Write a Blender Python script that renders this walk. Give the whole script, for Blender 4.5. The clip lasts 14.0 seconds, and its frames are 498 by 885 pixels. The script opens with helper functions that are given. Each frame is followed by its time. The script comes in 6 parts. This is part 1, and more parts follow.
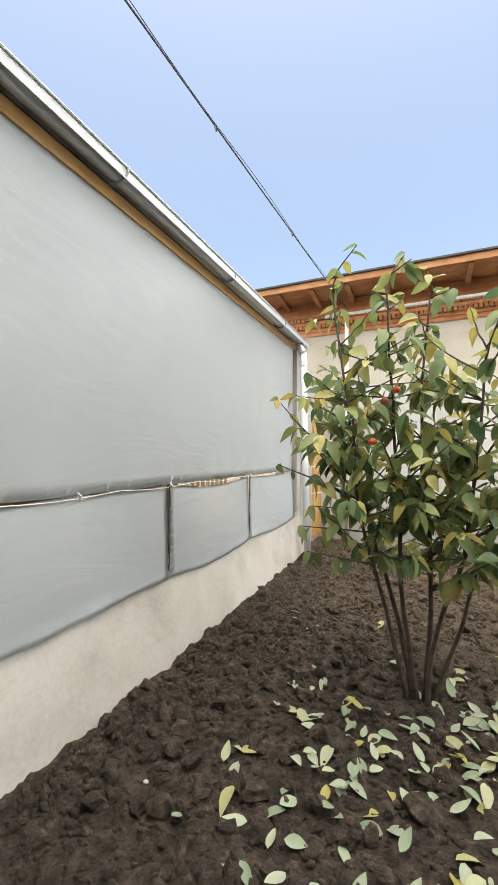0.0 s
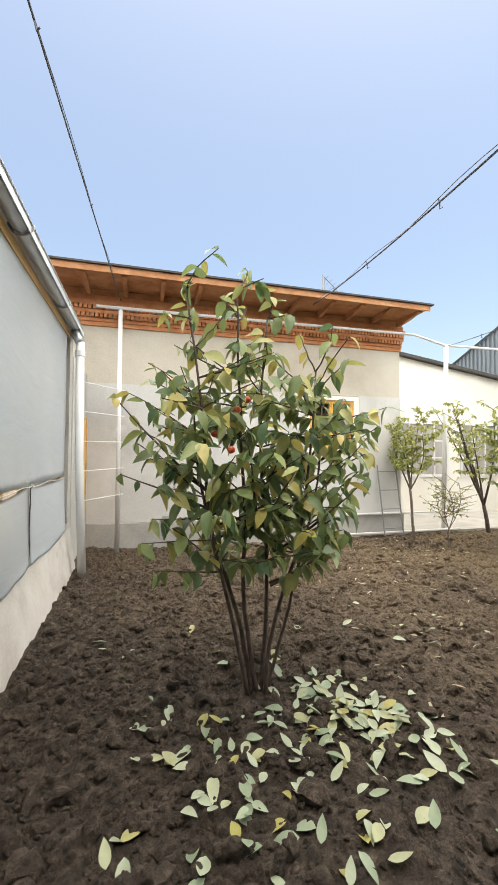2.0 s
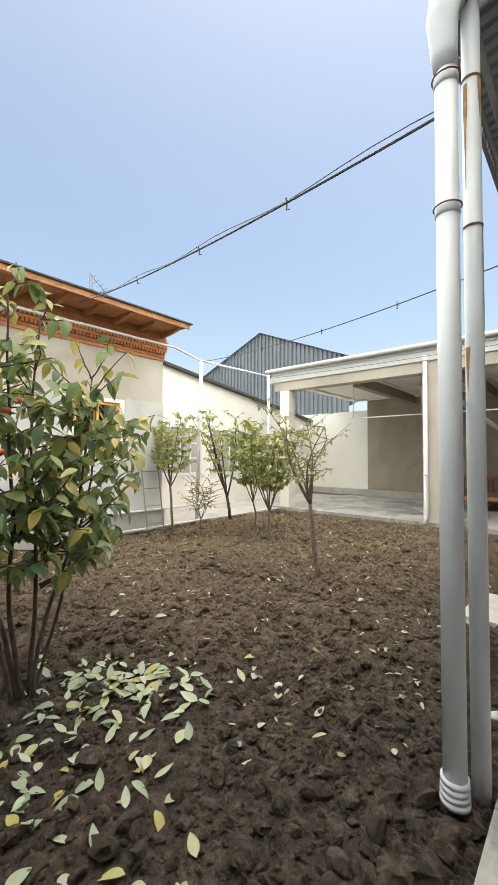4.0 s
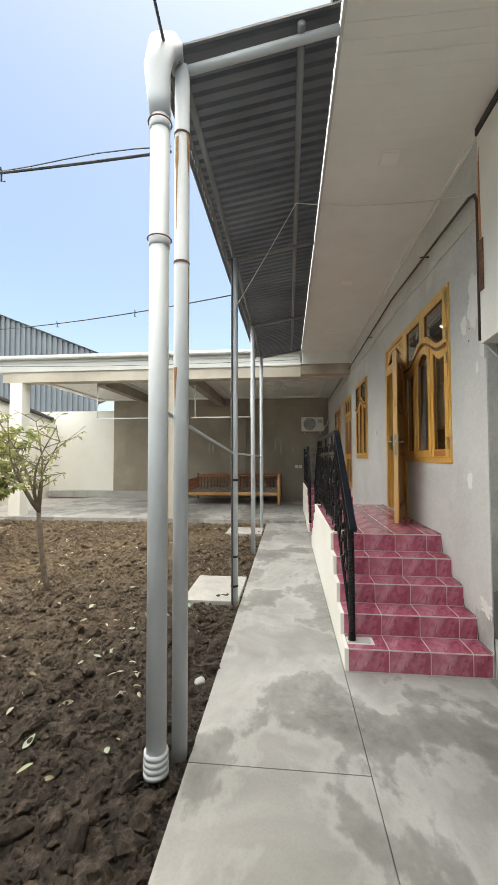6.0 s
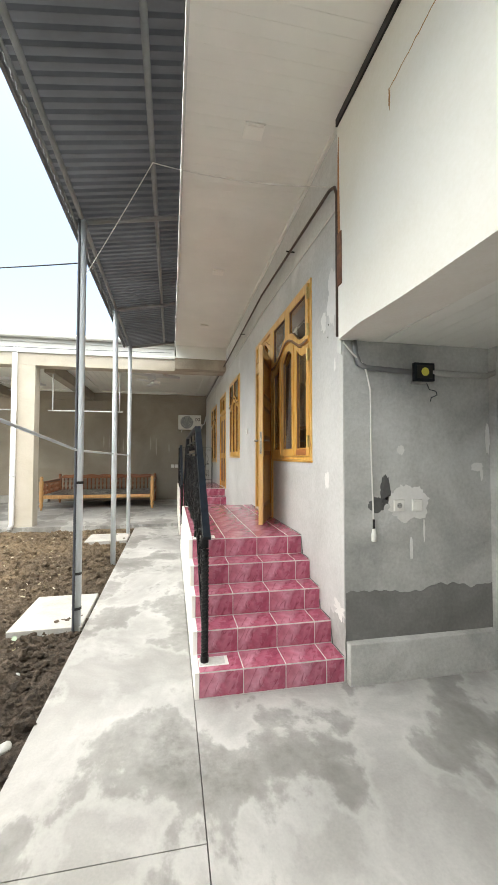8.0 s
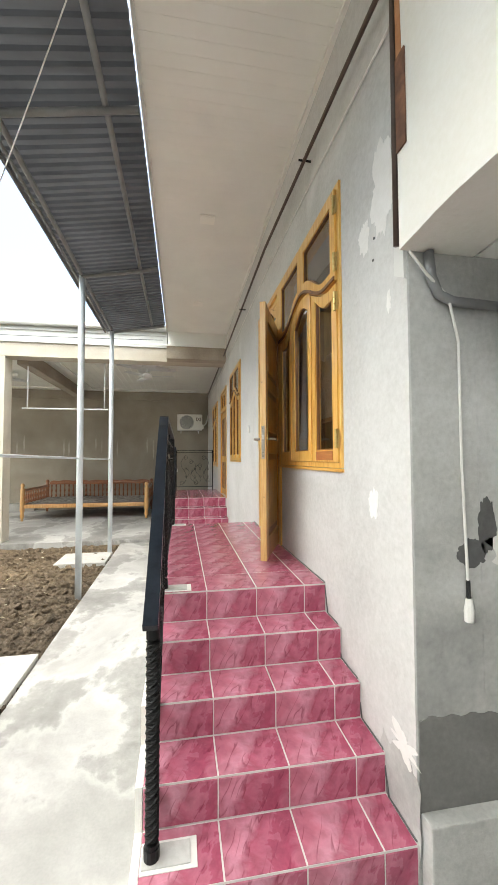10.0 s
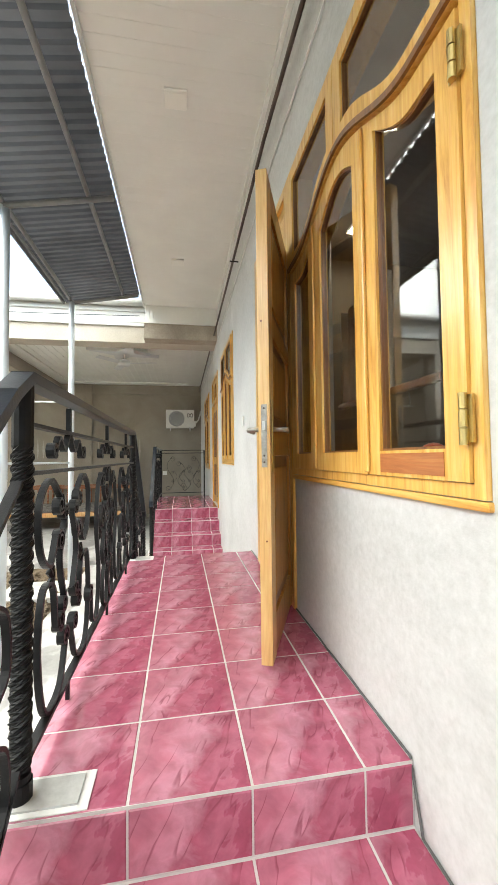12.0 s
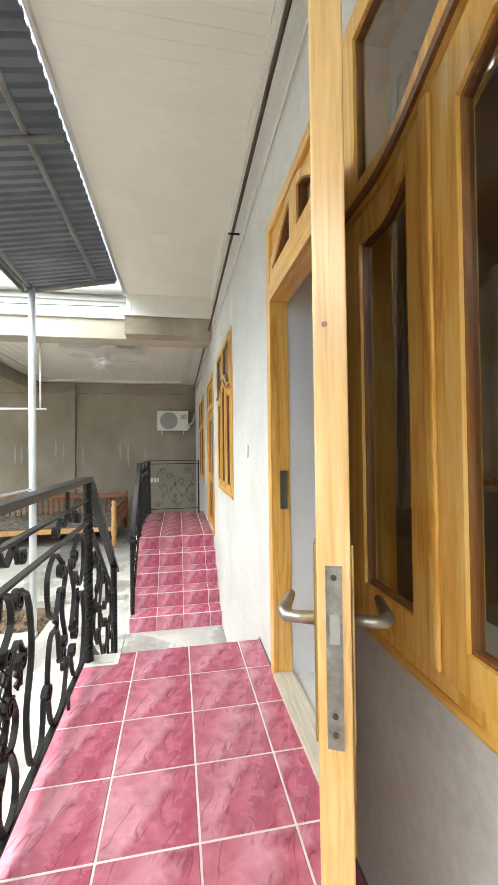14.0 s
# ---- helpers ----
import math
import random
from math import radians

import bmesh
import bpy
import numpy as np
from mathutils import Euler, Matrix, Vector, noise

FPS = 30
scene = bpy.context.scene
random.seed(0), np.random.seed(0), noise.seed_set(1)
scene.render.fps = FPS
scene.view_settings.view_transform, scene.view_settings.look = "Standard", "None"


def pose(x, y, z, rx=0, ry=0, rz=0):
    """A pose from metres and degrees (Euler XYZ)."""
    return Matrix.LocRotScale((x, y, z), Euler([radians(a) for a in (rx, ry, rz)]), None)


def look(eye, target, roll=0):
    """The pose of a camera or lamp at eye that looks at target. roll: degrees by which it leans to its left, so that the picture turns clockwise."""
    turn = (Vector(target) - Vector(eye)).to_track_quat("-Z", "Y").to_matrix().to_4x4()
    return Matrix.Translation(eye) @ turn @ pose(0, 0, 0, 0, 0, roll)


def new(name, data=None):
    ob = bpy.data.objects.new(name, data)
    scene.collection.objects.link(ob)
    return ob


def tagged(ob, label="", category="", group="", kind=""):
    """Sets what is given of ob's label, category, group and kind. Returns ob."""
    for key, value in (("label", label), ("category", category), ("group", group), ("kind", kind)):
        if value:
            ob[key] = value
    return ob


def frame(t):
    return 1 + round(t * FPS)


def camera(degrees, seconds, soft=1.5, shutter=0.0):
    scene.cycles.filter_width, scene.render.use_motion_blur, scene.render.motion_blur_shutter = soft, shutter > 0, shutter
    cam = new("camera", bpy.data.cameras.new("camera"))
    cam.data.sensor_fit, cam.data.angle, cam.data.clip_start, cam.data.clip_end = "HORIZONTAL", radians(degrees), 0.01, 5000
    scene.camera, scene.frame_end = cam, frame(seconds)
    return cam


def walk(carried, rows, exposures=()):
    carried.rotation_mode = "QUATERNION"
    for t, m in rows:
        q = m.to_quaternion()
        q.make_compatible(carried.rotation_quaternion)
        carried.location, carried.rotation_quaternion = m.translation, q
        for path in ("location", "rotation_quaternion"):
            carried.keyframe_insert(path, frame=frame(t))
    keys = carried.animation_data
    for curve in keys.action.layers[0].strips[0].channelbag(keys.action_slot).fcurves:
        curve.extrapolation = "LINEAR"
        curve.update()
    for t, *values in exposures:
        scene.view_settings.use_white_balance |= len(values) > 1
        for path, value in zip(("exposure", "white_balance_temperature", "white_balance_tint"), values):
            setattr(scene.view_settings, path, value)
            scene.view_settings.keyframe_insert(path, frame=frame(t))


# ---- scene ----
cam = camera(64.9, 14.0, soft=1.1)
PATH = [
    (0, (0.019, 0.453, 1.522), (-0.795, 2.279, 1.58), 0.3),
    (0.5, (-0.27, 0.482, 1.532), (-0.748, 2.423, 1.585), 0.4),
    (1, (-0.503, 0.567, 1.557), (-0.623, 2.563, 1.607), 0.7),
    (1.5, (-0.657, 0.611, 1.572), (-0.436, 2.598, 1.622), 0.6),
    (2, (-0.784, 0.604, 1.573), (-0.265, 2.534, 1.634), 0.4),
    (2.2, (-0.807, 0.586, 1.574), (-0.185, 2.486, 1.631), 0.2),
    (4.3, (-1.073, 0.298, 1.589), (0.546, 1.469, 1.658), 0.2),
    (4.5, (-1.086, 0.282, 1.598), (0.6, 1.355, 1.664), 0.1),
    (5, (-1.09, 0.242, 1.61), (0.746, 1.034, 1.675), -0.0),
    (5.5, (-1.053, 0.195, 1.623), (0.884, 0.687, 1.689), -0.1),
    (6, (-1.027, 0.145, 1.622), (0.962, 0.345, 1.693), -0.1),
    (6.5, (-1.018, 0.119, 1.623), (0.98, 0.063, 1.698), -0.1),
    (7, (-0.988, 0.075, 1.621), (0.996, -0.164, 1.695), -0.0),
    (7.5, (-0.83, -0.041, 1.624), (1.138, -0.385, 1.7), -0.0),
    (8, (-0.617, -0.107, 1.613), (1.344, -0.495, 1.681), 0.1),
    (8.2, (-0.501, -0.111, 1.621), (1.459, -0.505, 1.684), 0.1),
    (10.3, (0.87, -0.467, 1.635), (2.839, -0.808, 1.716), -0.2),
    (10.5, (1.026, -0.475, 1.632), (2.985, -0.873, 1.7), -0.4),
    (11, (1.354, -0.636, 1.662), (3.315, -1.023, 1.737), -0.4),
    (11.5, (1.699, -0.689, 1.654), (3.664, -1.053, 1.732), -0.8),
    (12, (2.012, -0.727, 1.67), (3.98, -1.074, 1.745), -0.7),
    (12.5, (2.391, -0.814, 1.734), (4.361, -1.148, 1.812), -0.8),
    (13, (2.609, -0.811, 1.847), (4.581, -1.137, 1.917), -0.5),
    (13.5, (2.8, -0.807, 1.957), (4.771, -1.138, 2.021), -0.9),
    (14, (2.995, -0.843, 2.035), (4.962, -1.204, 2.068), -0.7),
]
walk(cam, [(t, look(eye, target, roll)) for t, eye, target, roll in PATH],
     exposures=[(0.0, 1.52, 7350, 6), (2.2, 1.44, 7350, 6), (5.0, 1.27, 7250, 4), (7.5, 1.98, 7150, 4), (10.5, 2.32, 7100, 3), (14.0, 2.83, 6900, 0)])

# ---- world and light ----
SUN_EL, SUN_AZ = 84.0, 150.0
world = bpy.data.worlds.new("sky")
scene.world = world
world.use_nodes = True
wt = world.node_tree
sky = wt.nodes.new("ShaderNodeTexSky")
sky.sky_type = "NISHITA"
sky.sun_disc = False
sky.sun_elevation, sky.sun_rotation = radians(SUN_EL), radians(SUN_AZ)
sky.dust_density, sky.air_density, sky.ozone_density = 2.8, 1.0, 1.0
wt.links.new(sky.outputs[0], wt.nodes["Background"].inputs[0])
wt.nodes["Background"].inputs[1].default_value = 0.106

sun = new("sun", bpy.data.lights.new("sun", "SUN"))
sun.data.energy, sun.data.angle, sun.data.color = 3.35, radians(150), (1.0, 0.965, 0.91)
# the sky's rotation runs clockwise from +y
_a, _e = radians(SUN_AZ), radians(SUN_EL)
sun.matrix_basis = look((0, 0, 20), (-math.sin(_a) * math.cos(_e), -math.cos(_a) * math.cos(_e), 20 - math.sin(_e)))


# ---- material helpers ----
def mat(name, rough=0.6, metal=0.0):
    m = bpy.data.materials.new(name)
    m.use_nodes = True
    b = m.node_tree.nodes["Principled BSDF"]
    b.inputs["Roughness"].default_value = rough
    b.inputs["Metallic"].default_value = metal
    return m, m.node_tree, b


def node(nt, kind, **inputs):
    n = nt.nodes.new(kind)
    for k, v in inputs.items():
        n.inputs[k.replace("_", " ")].default_value = v
    return n


def coords(nt, space="Object", scale=(1, 1, 1), shift=0.0):
    tc = nt.nodes.new("ShaderNodeTexCoord")
    mp = nt.nodes.new("ShaderNodeMapping")
    mp.inputs["Scale"].default_value = scale
    nt.links.new(tc.outputs[space], mp.inputs[0])
    if shift:
        oi = nt.nodes.new("ShaderNodeObjectInfo")
        mul = node(nt, "ShaderNodeMath")
        mul.operation = "MULTIPLY"
        mul.inputs[1].default_value = shift
        nt.links.new(oi.outputs["Random"], mul.inputs[0])
        nt.links.new(mul.outputs[0], mp.inputs["Location"])
    return mp.outputs[0]


def noise_tex(nt, vec, scale, detail=4.0, rough=0.55, distort=0.0):
    n = node(nt, "ShaderNodeTexNoise", Scale=scale, Detail=detail, Roughness=rough, Distortion=distort)
    nt.links.new(vec, n.inputs["Vector"])
    return n.outputs["Fac"]


def ramp(nt, fac, stops):
    r = nt.nodes.new("ShaderNodeValToRGB")
    el = r.color_ramp.elements
    while len(el) < len(stops):
        el.new(0.5)
    for e, (p, c) in zip(el, stops):
        e.position, e.color = p, (*c, 1) if len(c) == 3 else c
    nt.links.new(fac, r.inputs[0])
    return r.outputs[0]


def mix(nt, fac, a, b, kind="MIX"):
    n = nt.nodes.new("ShaderNodeMix")
    n.data_type, n.blend_type = "RGBA", kind
    for sock, v in ((n.inputs[0], fac), (n.inputs[6], a), (n.inputs[7], b)):
        if isinstance(v, (int, float)):
            sock.default_value = v
        elif isinstance(v, tuple):
            sock.default_value = (*v, 1)
        else:
            nt.links.new(v, sock)
    return n.outputs[2]


def bump(nt, b, height, strength=0.3, dist=0.01):
    n = node(nt, "ShaderNodeBump", Strength=strength, Distance=dist)
    nt.links.new(height, n.inputs["Height"])
    nt.links.new(n.outputs[0], b.inputs["Normal"])


def mottled(name, base, dark, light, rough=0.85, scale=1.2, fine=40, bump_s=0.25, dist=0.006, patch=None, patch_at=(0.6, 0.66), space="Object"):
    """Plaster, concrete, paint: broad clouds, fine grain, and optional sharp-edged patches of another colour."""
    m, nt, b = mat(name, rough)
    v = coords(nt, space)
    big = noise_tex(nt, v, scale, 5, 0.6, 0.4)
    col = ramp(nt, big, [(0.3, dark), (0.5, base), (0.72, light)])
    grain = noise_tex(nt, v, fine, 6, 0.65)
    col = mix(nt, 0.35, col, ramp(nt, grain, [(0.3, (0.35, 0.35, 0.35)), (0.7, (0.65, 0.65, 0.65))]), "OVERLAY")
    if patch:
        pn = noise_tex(nt, v, scale * 0.9 + 0.35, 6, 0.6, 0.2)
        mask = ramp(nt, pn, [(patch_at[0], (0, 0, 0)), (patch_at[1], (1, 1, 1))])
        col = mix(nt, mask, col, patch)
    nt.links.new(col, b.inputs["Base Color"])
    bump(nt, b, grain, bump_s, dist)
    return m


def plain(name, col, rough=0.5, metal=0.0, vary=0.12, scale=8, bump_s=0.1, spec=0.5):
    m, nt, b = mat(name, rough, metal)
    v = coords(nt, shift=7)
    n = noise_tex(nt, v, scale, 5, 0.6)
    lo = tuple(c * (1 - vary) for c in col)
    hi = tuple(min(1, c * (1 + vary)) for c in col)
    nt.links.new(ramp(nt, n, [(0.3, lo), (0.7, hi)]), b.inputs["Base Color"])
    bump(nt, b, noise_tex(nt, v, scale * 12, 3), bump_s, 0.002)
    b.inputs["Specular IOR Level"].default_value = spec
    return m


# ---- materials ----
M = {}
M["plaster_warm"] = mottled("plaster_warm", (0.53, 0.485, 0.41), (0.43, 0.385, 0.32), (0.61, 0.57, 0.50), scale=0.8)
M["plaster_house"] = mottled("plaster_house", (0.565, 0.562, 0.552), (0.47, 0.467, 0.456), (0.63, 0.627, 0.615), scale=0.8, patch=(0.65, 0.647, 0.636), patch_at=(0.60, 0.70))
M["plaster_white"] = mottled("plaster_white", (0.84, 0.825, 0.77), (0.79, 0.765, 0.70), (0.87, 0.86, 0.82), scale=0.7)
M["cement"] = mottled("cement", (0.47, 0.47, 0.455), (0.33, 0.33, 0.32), (0.60, 0.60, 0.59), scale=1.6, bump_s=0.4, dist=0.008)
M["shed_base"] = mottled("shed_base", (0.60, 0.58, 0.55), (0.47, 0.45, 0.42), (0.70, 0.69, 0.67), scale=1.5, patch=(0.36, 0.35, 0.34), patch_at=(0.66, 0.69))
M["beam_render"] = mottled("beam_render", (0.40, 0.35, 0.28), (0.30, 0.26, 0.21), (0.50, 0.45, 0.38), scale=2)
M["putty"] = mottled("putty", (0.76, 0.75, 0.73), (0.70, 0.69, 0.67), (0.8, 0.79, 0.78), scale=3)
M["back_plaster"] = mottled("back_plaster", (0.33, 0.29, 0.235), (0.27, 0.235, 0.19), (0.40, 0.36, 0.30), scale=0.9)
M["slab"] = mottled("slab", (0.40, 0.392, 0.375), (0.32, 0.312, 0.297), (0.47, 0.462, 0.445), scale=2)
M["white_paint"] = plain("white_paint", (0.74, 0.75, 0.76), 0.45, vary=0.06, scale=3)
M["pipe_paint"] = plain("pipe_paint", (0.58, 0.62, 0.66), 0.4, vary=0.08, scale=3)
M["pvc"] = plain("pvc", (0.87, 0.87, 0.82), 0.35, vary=0.04, scale=2)
M["gutter_metal"] = plain("gutter_metal", (0.45, 0.47, 0.49), 0.35, 0.6, vary=0.15, scale=4)
M["tin_white"] = plain("tin_white", (0.64, 0.645, 0.62), 0.4, vary=0.05, scale=3)
M["iron"] = plain("iron", (0.012, 0.012, 0.013), 0.42, 0.0, vary=0.4, scale=20, bump_s=0.3, spec=0.18)
M["iron_blue"] = plain("iron_blue", (0.010, 0.014, 0.021), 0.28, 0.0, vary=0.4, scale=15, bump_s=0.2, spec=0.2)
M["steel"] = plain("steel", (0.55, 0.54, 0.52), 0.3, 1.0, vary=0.15, scale=15)
M["brass"] = plain("brass", (0.55, 0.42, 0.18), 0.35, 1.0, vary=0.2, scale=15)
M["rust"] = mottled("rust", (0.16, 0.075, 0.045), (0.09, 0.045, 0.03), (0.28, 0.13, 0.07), scale=9, rough=0.8)
M["rust_pale"] = mottled("rust_pale", (0.42, 0.24, 0.10), (0.30, 0.15, 0.06), (0.55, 0.42, 0.28), scale=14, rough=0.8)
M["brown_pipe"] = plain("brown_pipe", (0.07, 0.042, 0.032), 0.45, vary=0.3)
M["corrugated"] = plain("corrugated", (0.145, 0.15, 0.16), 0.5, 0.3, vary=0.2, scale=2)
M["truss_grey"] = plain("truss_grey", (0.24, 0.245, 0.25), 0.5, 0.2, vary=0.15)
M["blue_metal"] = plain("blue_metal", (0.20, 0.235, 0.27), 0.5, 0.2, vary=0.1, scale=1)
M["film"] = None
M["grout"] = plain("grout", (0.60, 0.56, 0.55), 0.8, vary=0.1)
M["black"] = plain("black", (0.012, 0.012, 0.012), 0.5)
M["cable"] = plain("cable", (0.055, 0.06, 0.075), 0.5)
M["cable_white"] = plain("cable_white", (0.7, 0.69, 0.66), 0.5)
M["lamp_white"] = plain("lamp_white", (0.93, 0.92, 0.86), 0.35, vary=0.02)
M["ac_white"] = plain("ac_white", (0.82, 0.81, 0.77), 0.4, vary=0.04)
# interior gloom put into the colour of walls, floors and ceilings indoors
M["room_gloom"] = plain("room_gloom", (0.15, 0.115, 0.085), 0.8)
M["roof_dark"] = plain("roof_dark", (0.06, 0.055, 0.05), 0.8, vary=0.3)
M["brick_orange"] = mottled("brick_orange", (0.56, 0.235, 0.105), (0.44, 0.17, 0.075), (0.64, 0.32, 0.16), scale=5)
M["raw_wood"] = mottled("raw_wood", (0.46, 0.215, 0.10), (0.36, 0.15, 0.065), (0.54, 0.29, 0.15), scale=4)
M["fruit"] = plain("fruit", (0.55, 0.09, 0.035), 0.35, vary=0.25)
M["black_rubber"] = plain("black_rubber", (0.015, 0.015, 0.016), 0.7)


def concrete_mat():
    """Trowelled concrete: pale bloom, cloudy damp areas with soft rims, scattered scratches."""
    m, nt, b = mat("concrete", 0.7)
    v = coords(nt)
    big = noise_tex(nt, v, 0.9, 5, 0.6, 0.5)
    col = ramp(nt, big, [(0.28, (0.235, 0.233, 0.224)), (0.46, (0.335, 0.332, 0.323)), (0.58, (0.42, 0.418, 0.408)), (0.72, (0.54, 0.537, 0.527))])
    grain = noise_tex(nt, v, 70, 6, 0.7)
    col = mix(nt, 0.18, col, ramp(nt, grain, [(0.3, (0.30, 0.30, 0.30)), (0.7, (0.70, 0.64, 0.64))]), "OVERLAY")
    v2 = coords(nt, scale=(1.0, 1.35, 1.0))
    damp = noise_tex(nt, v2, 0.95, 9, 0.58, 0.12)
    mask = ramp(nt, damp, [(0.525, (0, 0, 0)), (0.55, (0.6, 0.6, 0.6)), (0.66, (1, 1, 1))])
    halo = ramp(nt, damp, [(0.47, (0, 0, 0)), (0.51, (0.24, 0.24, 0.24)), (0.535, (0, 0, 0))])
    col = mix(nt, halo, col, (0.58, 0.578, 0.57))
    rim = noise_tex(nt, v, 9, 5, 0.7)
    mask = mix(nt, 0.6, mask, ramp(nt, rim, [(0.35, (0.2, 0.2, 0.2)), (0.7, (1, 1, 1))]), "MULTIPLY")
    col = mix(nt, mask, col, (0.14, 0.136, 0.129))
    nt.links.new(col, b.inputs["Base Color"])
    nt.links.new(ramp(nt, mask, [(0, (0.8, 0.8, 0.8)), (1, (0.42, 0.42, 0.42))]), b.inputs["Roughness"])
    bump(nt, b, noise_tex(nt, v, 30, 7, 0.7), 0.25, 0.004)
    return m


def film_mat():
    m, nt, b = mat("plastic_film", 0.32)
    v = coords(nt)
    n = noise_tex(nt, v, 0.7, 3, 0.5, 0.6)
    nt.links.new(ramp(nt, n, [(0.3, (0.76, 0.83, 0.90)), (0.7, (0.84, 0.895, 0.94))]), b.inputs["Base Color"])
    v2 = coords(nt, scale=(1, 0.6, 2.2))
    bump(nt, b, noise_tex(nt, v2, 1.8, 4, 0.5, 1.5), 0.16, 0.04)
    return m


def wood_mat(name, a, b_, c, axis=2, rough=0.28, shift=9.0):
    m, nt, b = mat(name, rough)
    s = [13, 13, 13]
    s[axis] = 0.9
    v = coords(nt, scale=tuple(s), shift=shift)
    n = noise_tex(nt, v, 1.6, 6, 0.62, 1.8)
    col = ramp(nt, n, [(0.25, a), (0.48, b_), (0.75, c)])
    v2 = coords(nt, scale=tuple(x * 6 for x in s), shift=shift)
    f = noise_tex(nt, v2, 1.5, 4, 0.6)
    col = mix(nt, 0.4, col, ramp(nt, f, [(0.3, (0.32, 0.32, 0.32)), (0.7, (0.66, 0.66, 0.66))]), "OVERLAY")
    nt.links.new(col, b.inputs["Base Color"])
    b.inputs["Coat Weight"].default_value = 0.35
    b.inputs["Coat Roughness"].default_value = 0.2
    bump(nt, b, f, 0.12, 0.002)
    return m


def tile_mat():
    """Printed marble: every tile carries the same clouds and slanting veins, nudged a little from piece to piece."""
    m, nt, b = mat("red_marbled_tile", 0.17)
    v = coords(nt, shift=0.06)
    sep = nt.nodes.new("ShaderNodeSeparateXYZ")
    nt.links.new(v, sep.inputs[0])
    warp = noise_tex(nt, v, 9, 4, 0.6, 0.6)
    # slanting bands across the tile
    band = node(nt, "ShaderNodeMath")
    band.operation = "MULTIPLY_ADD"
    nt.links.new(sep.outputs[0], band.inputs[0])
    band.inputs[1].default_value = 0.42
    nt.links.new(sep.outputs[1], band.inputs[2])
    wob = node(nt, "ShaderNodeMath")
    wob.operation = "MULTIPLY_ADD"
    nt.links.new(warp, wob.inputs[0])
    wob.inputs[1].default_value = 0.26
    nt.links.new(band.outputs[0], wob.inputs[2])
    col = ramp(nt, wob.outputs[0], [(0.160, (0.470, 0.144, 0.213)), (0.208, (0.350, 0.072, 0.129)), (0.274, (0.384, 0.090, 0.151)), (0.283, (0.460, 0.144, 0.213)), (0.340, (0.400, 0.103, 0.161)), (0.400, (0.530, 0.230, 0.305)), (0.508, (0.460, 0.149, 0.213))])
    cloud = noise_tex(nt, v, 13, 5, 0.6, 0.5)
    col = mix(nt, 0.55, col, ramp(nt, cloud, [(0.3, (0.30, 0.30, 0.30)), (0.7, (0.68, 0.68, 0.68))]), "OVERLAY")
    turned = coords(nt, shift=0.06)
    turned.node.inputs["Rotation"].default_value = (0, 0, 0.42)
    drawn = nt.nodes.new("ShaderNodeMapping")
    drawn.inputs["Scale"].default_value = (0.22, 1.0, 1.0)
    nt.links.new(turned, drawn.inputs[0])
    v2 = drawn.outputs[0]
    vein = noise_tex(nt, v2, 15.0, 2.5, 0.5, 0.12)
    edge = ramp(nt, vein, [(0.455, (0, 0, 0)), (0.487, (1, 1, 1)), (0.500, (0, 0, 0))])
    gate_n = ramp(nt, noise_tex(nt, v, 11, 2), [(0.42, (0, 0, 0)), (0.56, (1, 1, 1))])
    edge = mix(nt, 1.0, edge, gate_n, "MULTIPLY")
    col = mix(nt, mix(nt, 0.6, (0, 0, 0), edge), col, (0.16, 0.018, 0.042))
    nt.links.new(col, b.inputs["Base Color"])
    return m


def soil_mat():
    m, nt, b = mat("soil", 0.95)
    v = coords(nt)
    big = noise_tex(nt, v, 0.8, 4, 0.6)
    mid = noise_tex(nt, v, 14, 6, 0.7)
    col = ramp(nt, mid, [(0.30, (0.017, 0.0125, 0.0095)), (0.52, (0.068, 0.051, 0.039)), (0.76, (0.20, 0.155, 0.12))])
    # the far part of the bed is drier, and its sunlit lightness is painted in
    tc = nt.nodes.new("ShaderNodeTexCoord")
    sx = nt.nodes.new("ShaderNodeSeparateXYZ")
    nt.links.new(tc.outputs["Object"], sx.inputs[0])
    add = node(nt, "ShaderNodeMath")
    add.operation = "ADD"
    nt.links.new(sx.outputs[0], add.inputs[0])
    nt.links.new(sx.outputs[1], add.inputs[1])
    mr = node(nt, "ShaderNodeMapRange", From_Min=2.5, From_Max=8.5)
    nt.links.new(add.outputs[0], mr.inputs[0])
    dry = mix(nt, 1.0, ramp(nt, mr.outputs[0], [(0, (0, 0, 0)), (1, (1, 1, 1))]), ramp(nt, big, [(0.3, (0.3, 0.3, 0.3)), (0.7, (1, 1, 1))]), "MULTIPLY")
    # paler warm tone: dry earth plus sunlight put into the colour
    col = mix(nt, dry, col, ramp(nt, mid, [(0.3, (0.13, 0.095, 0.06)), (0.75, (0.27, 0.20, 0.125))]))
    nt.links.new(col, b.inputs["Base Color"])
    bump(nt, b, noise_tex(nt, v, 38, 8, 0.75), 1.0, 0.045)
    return m


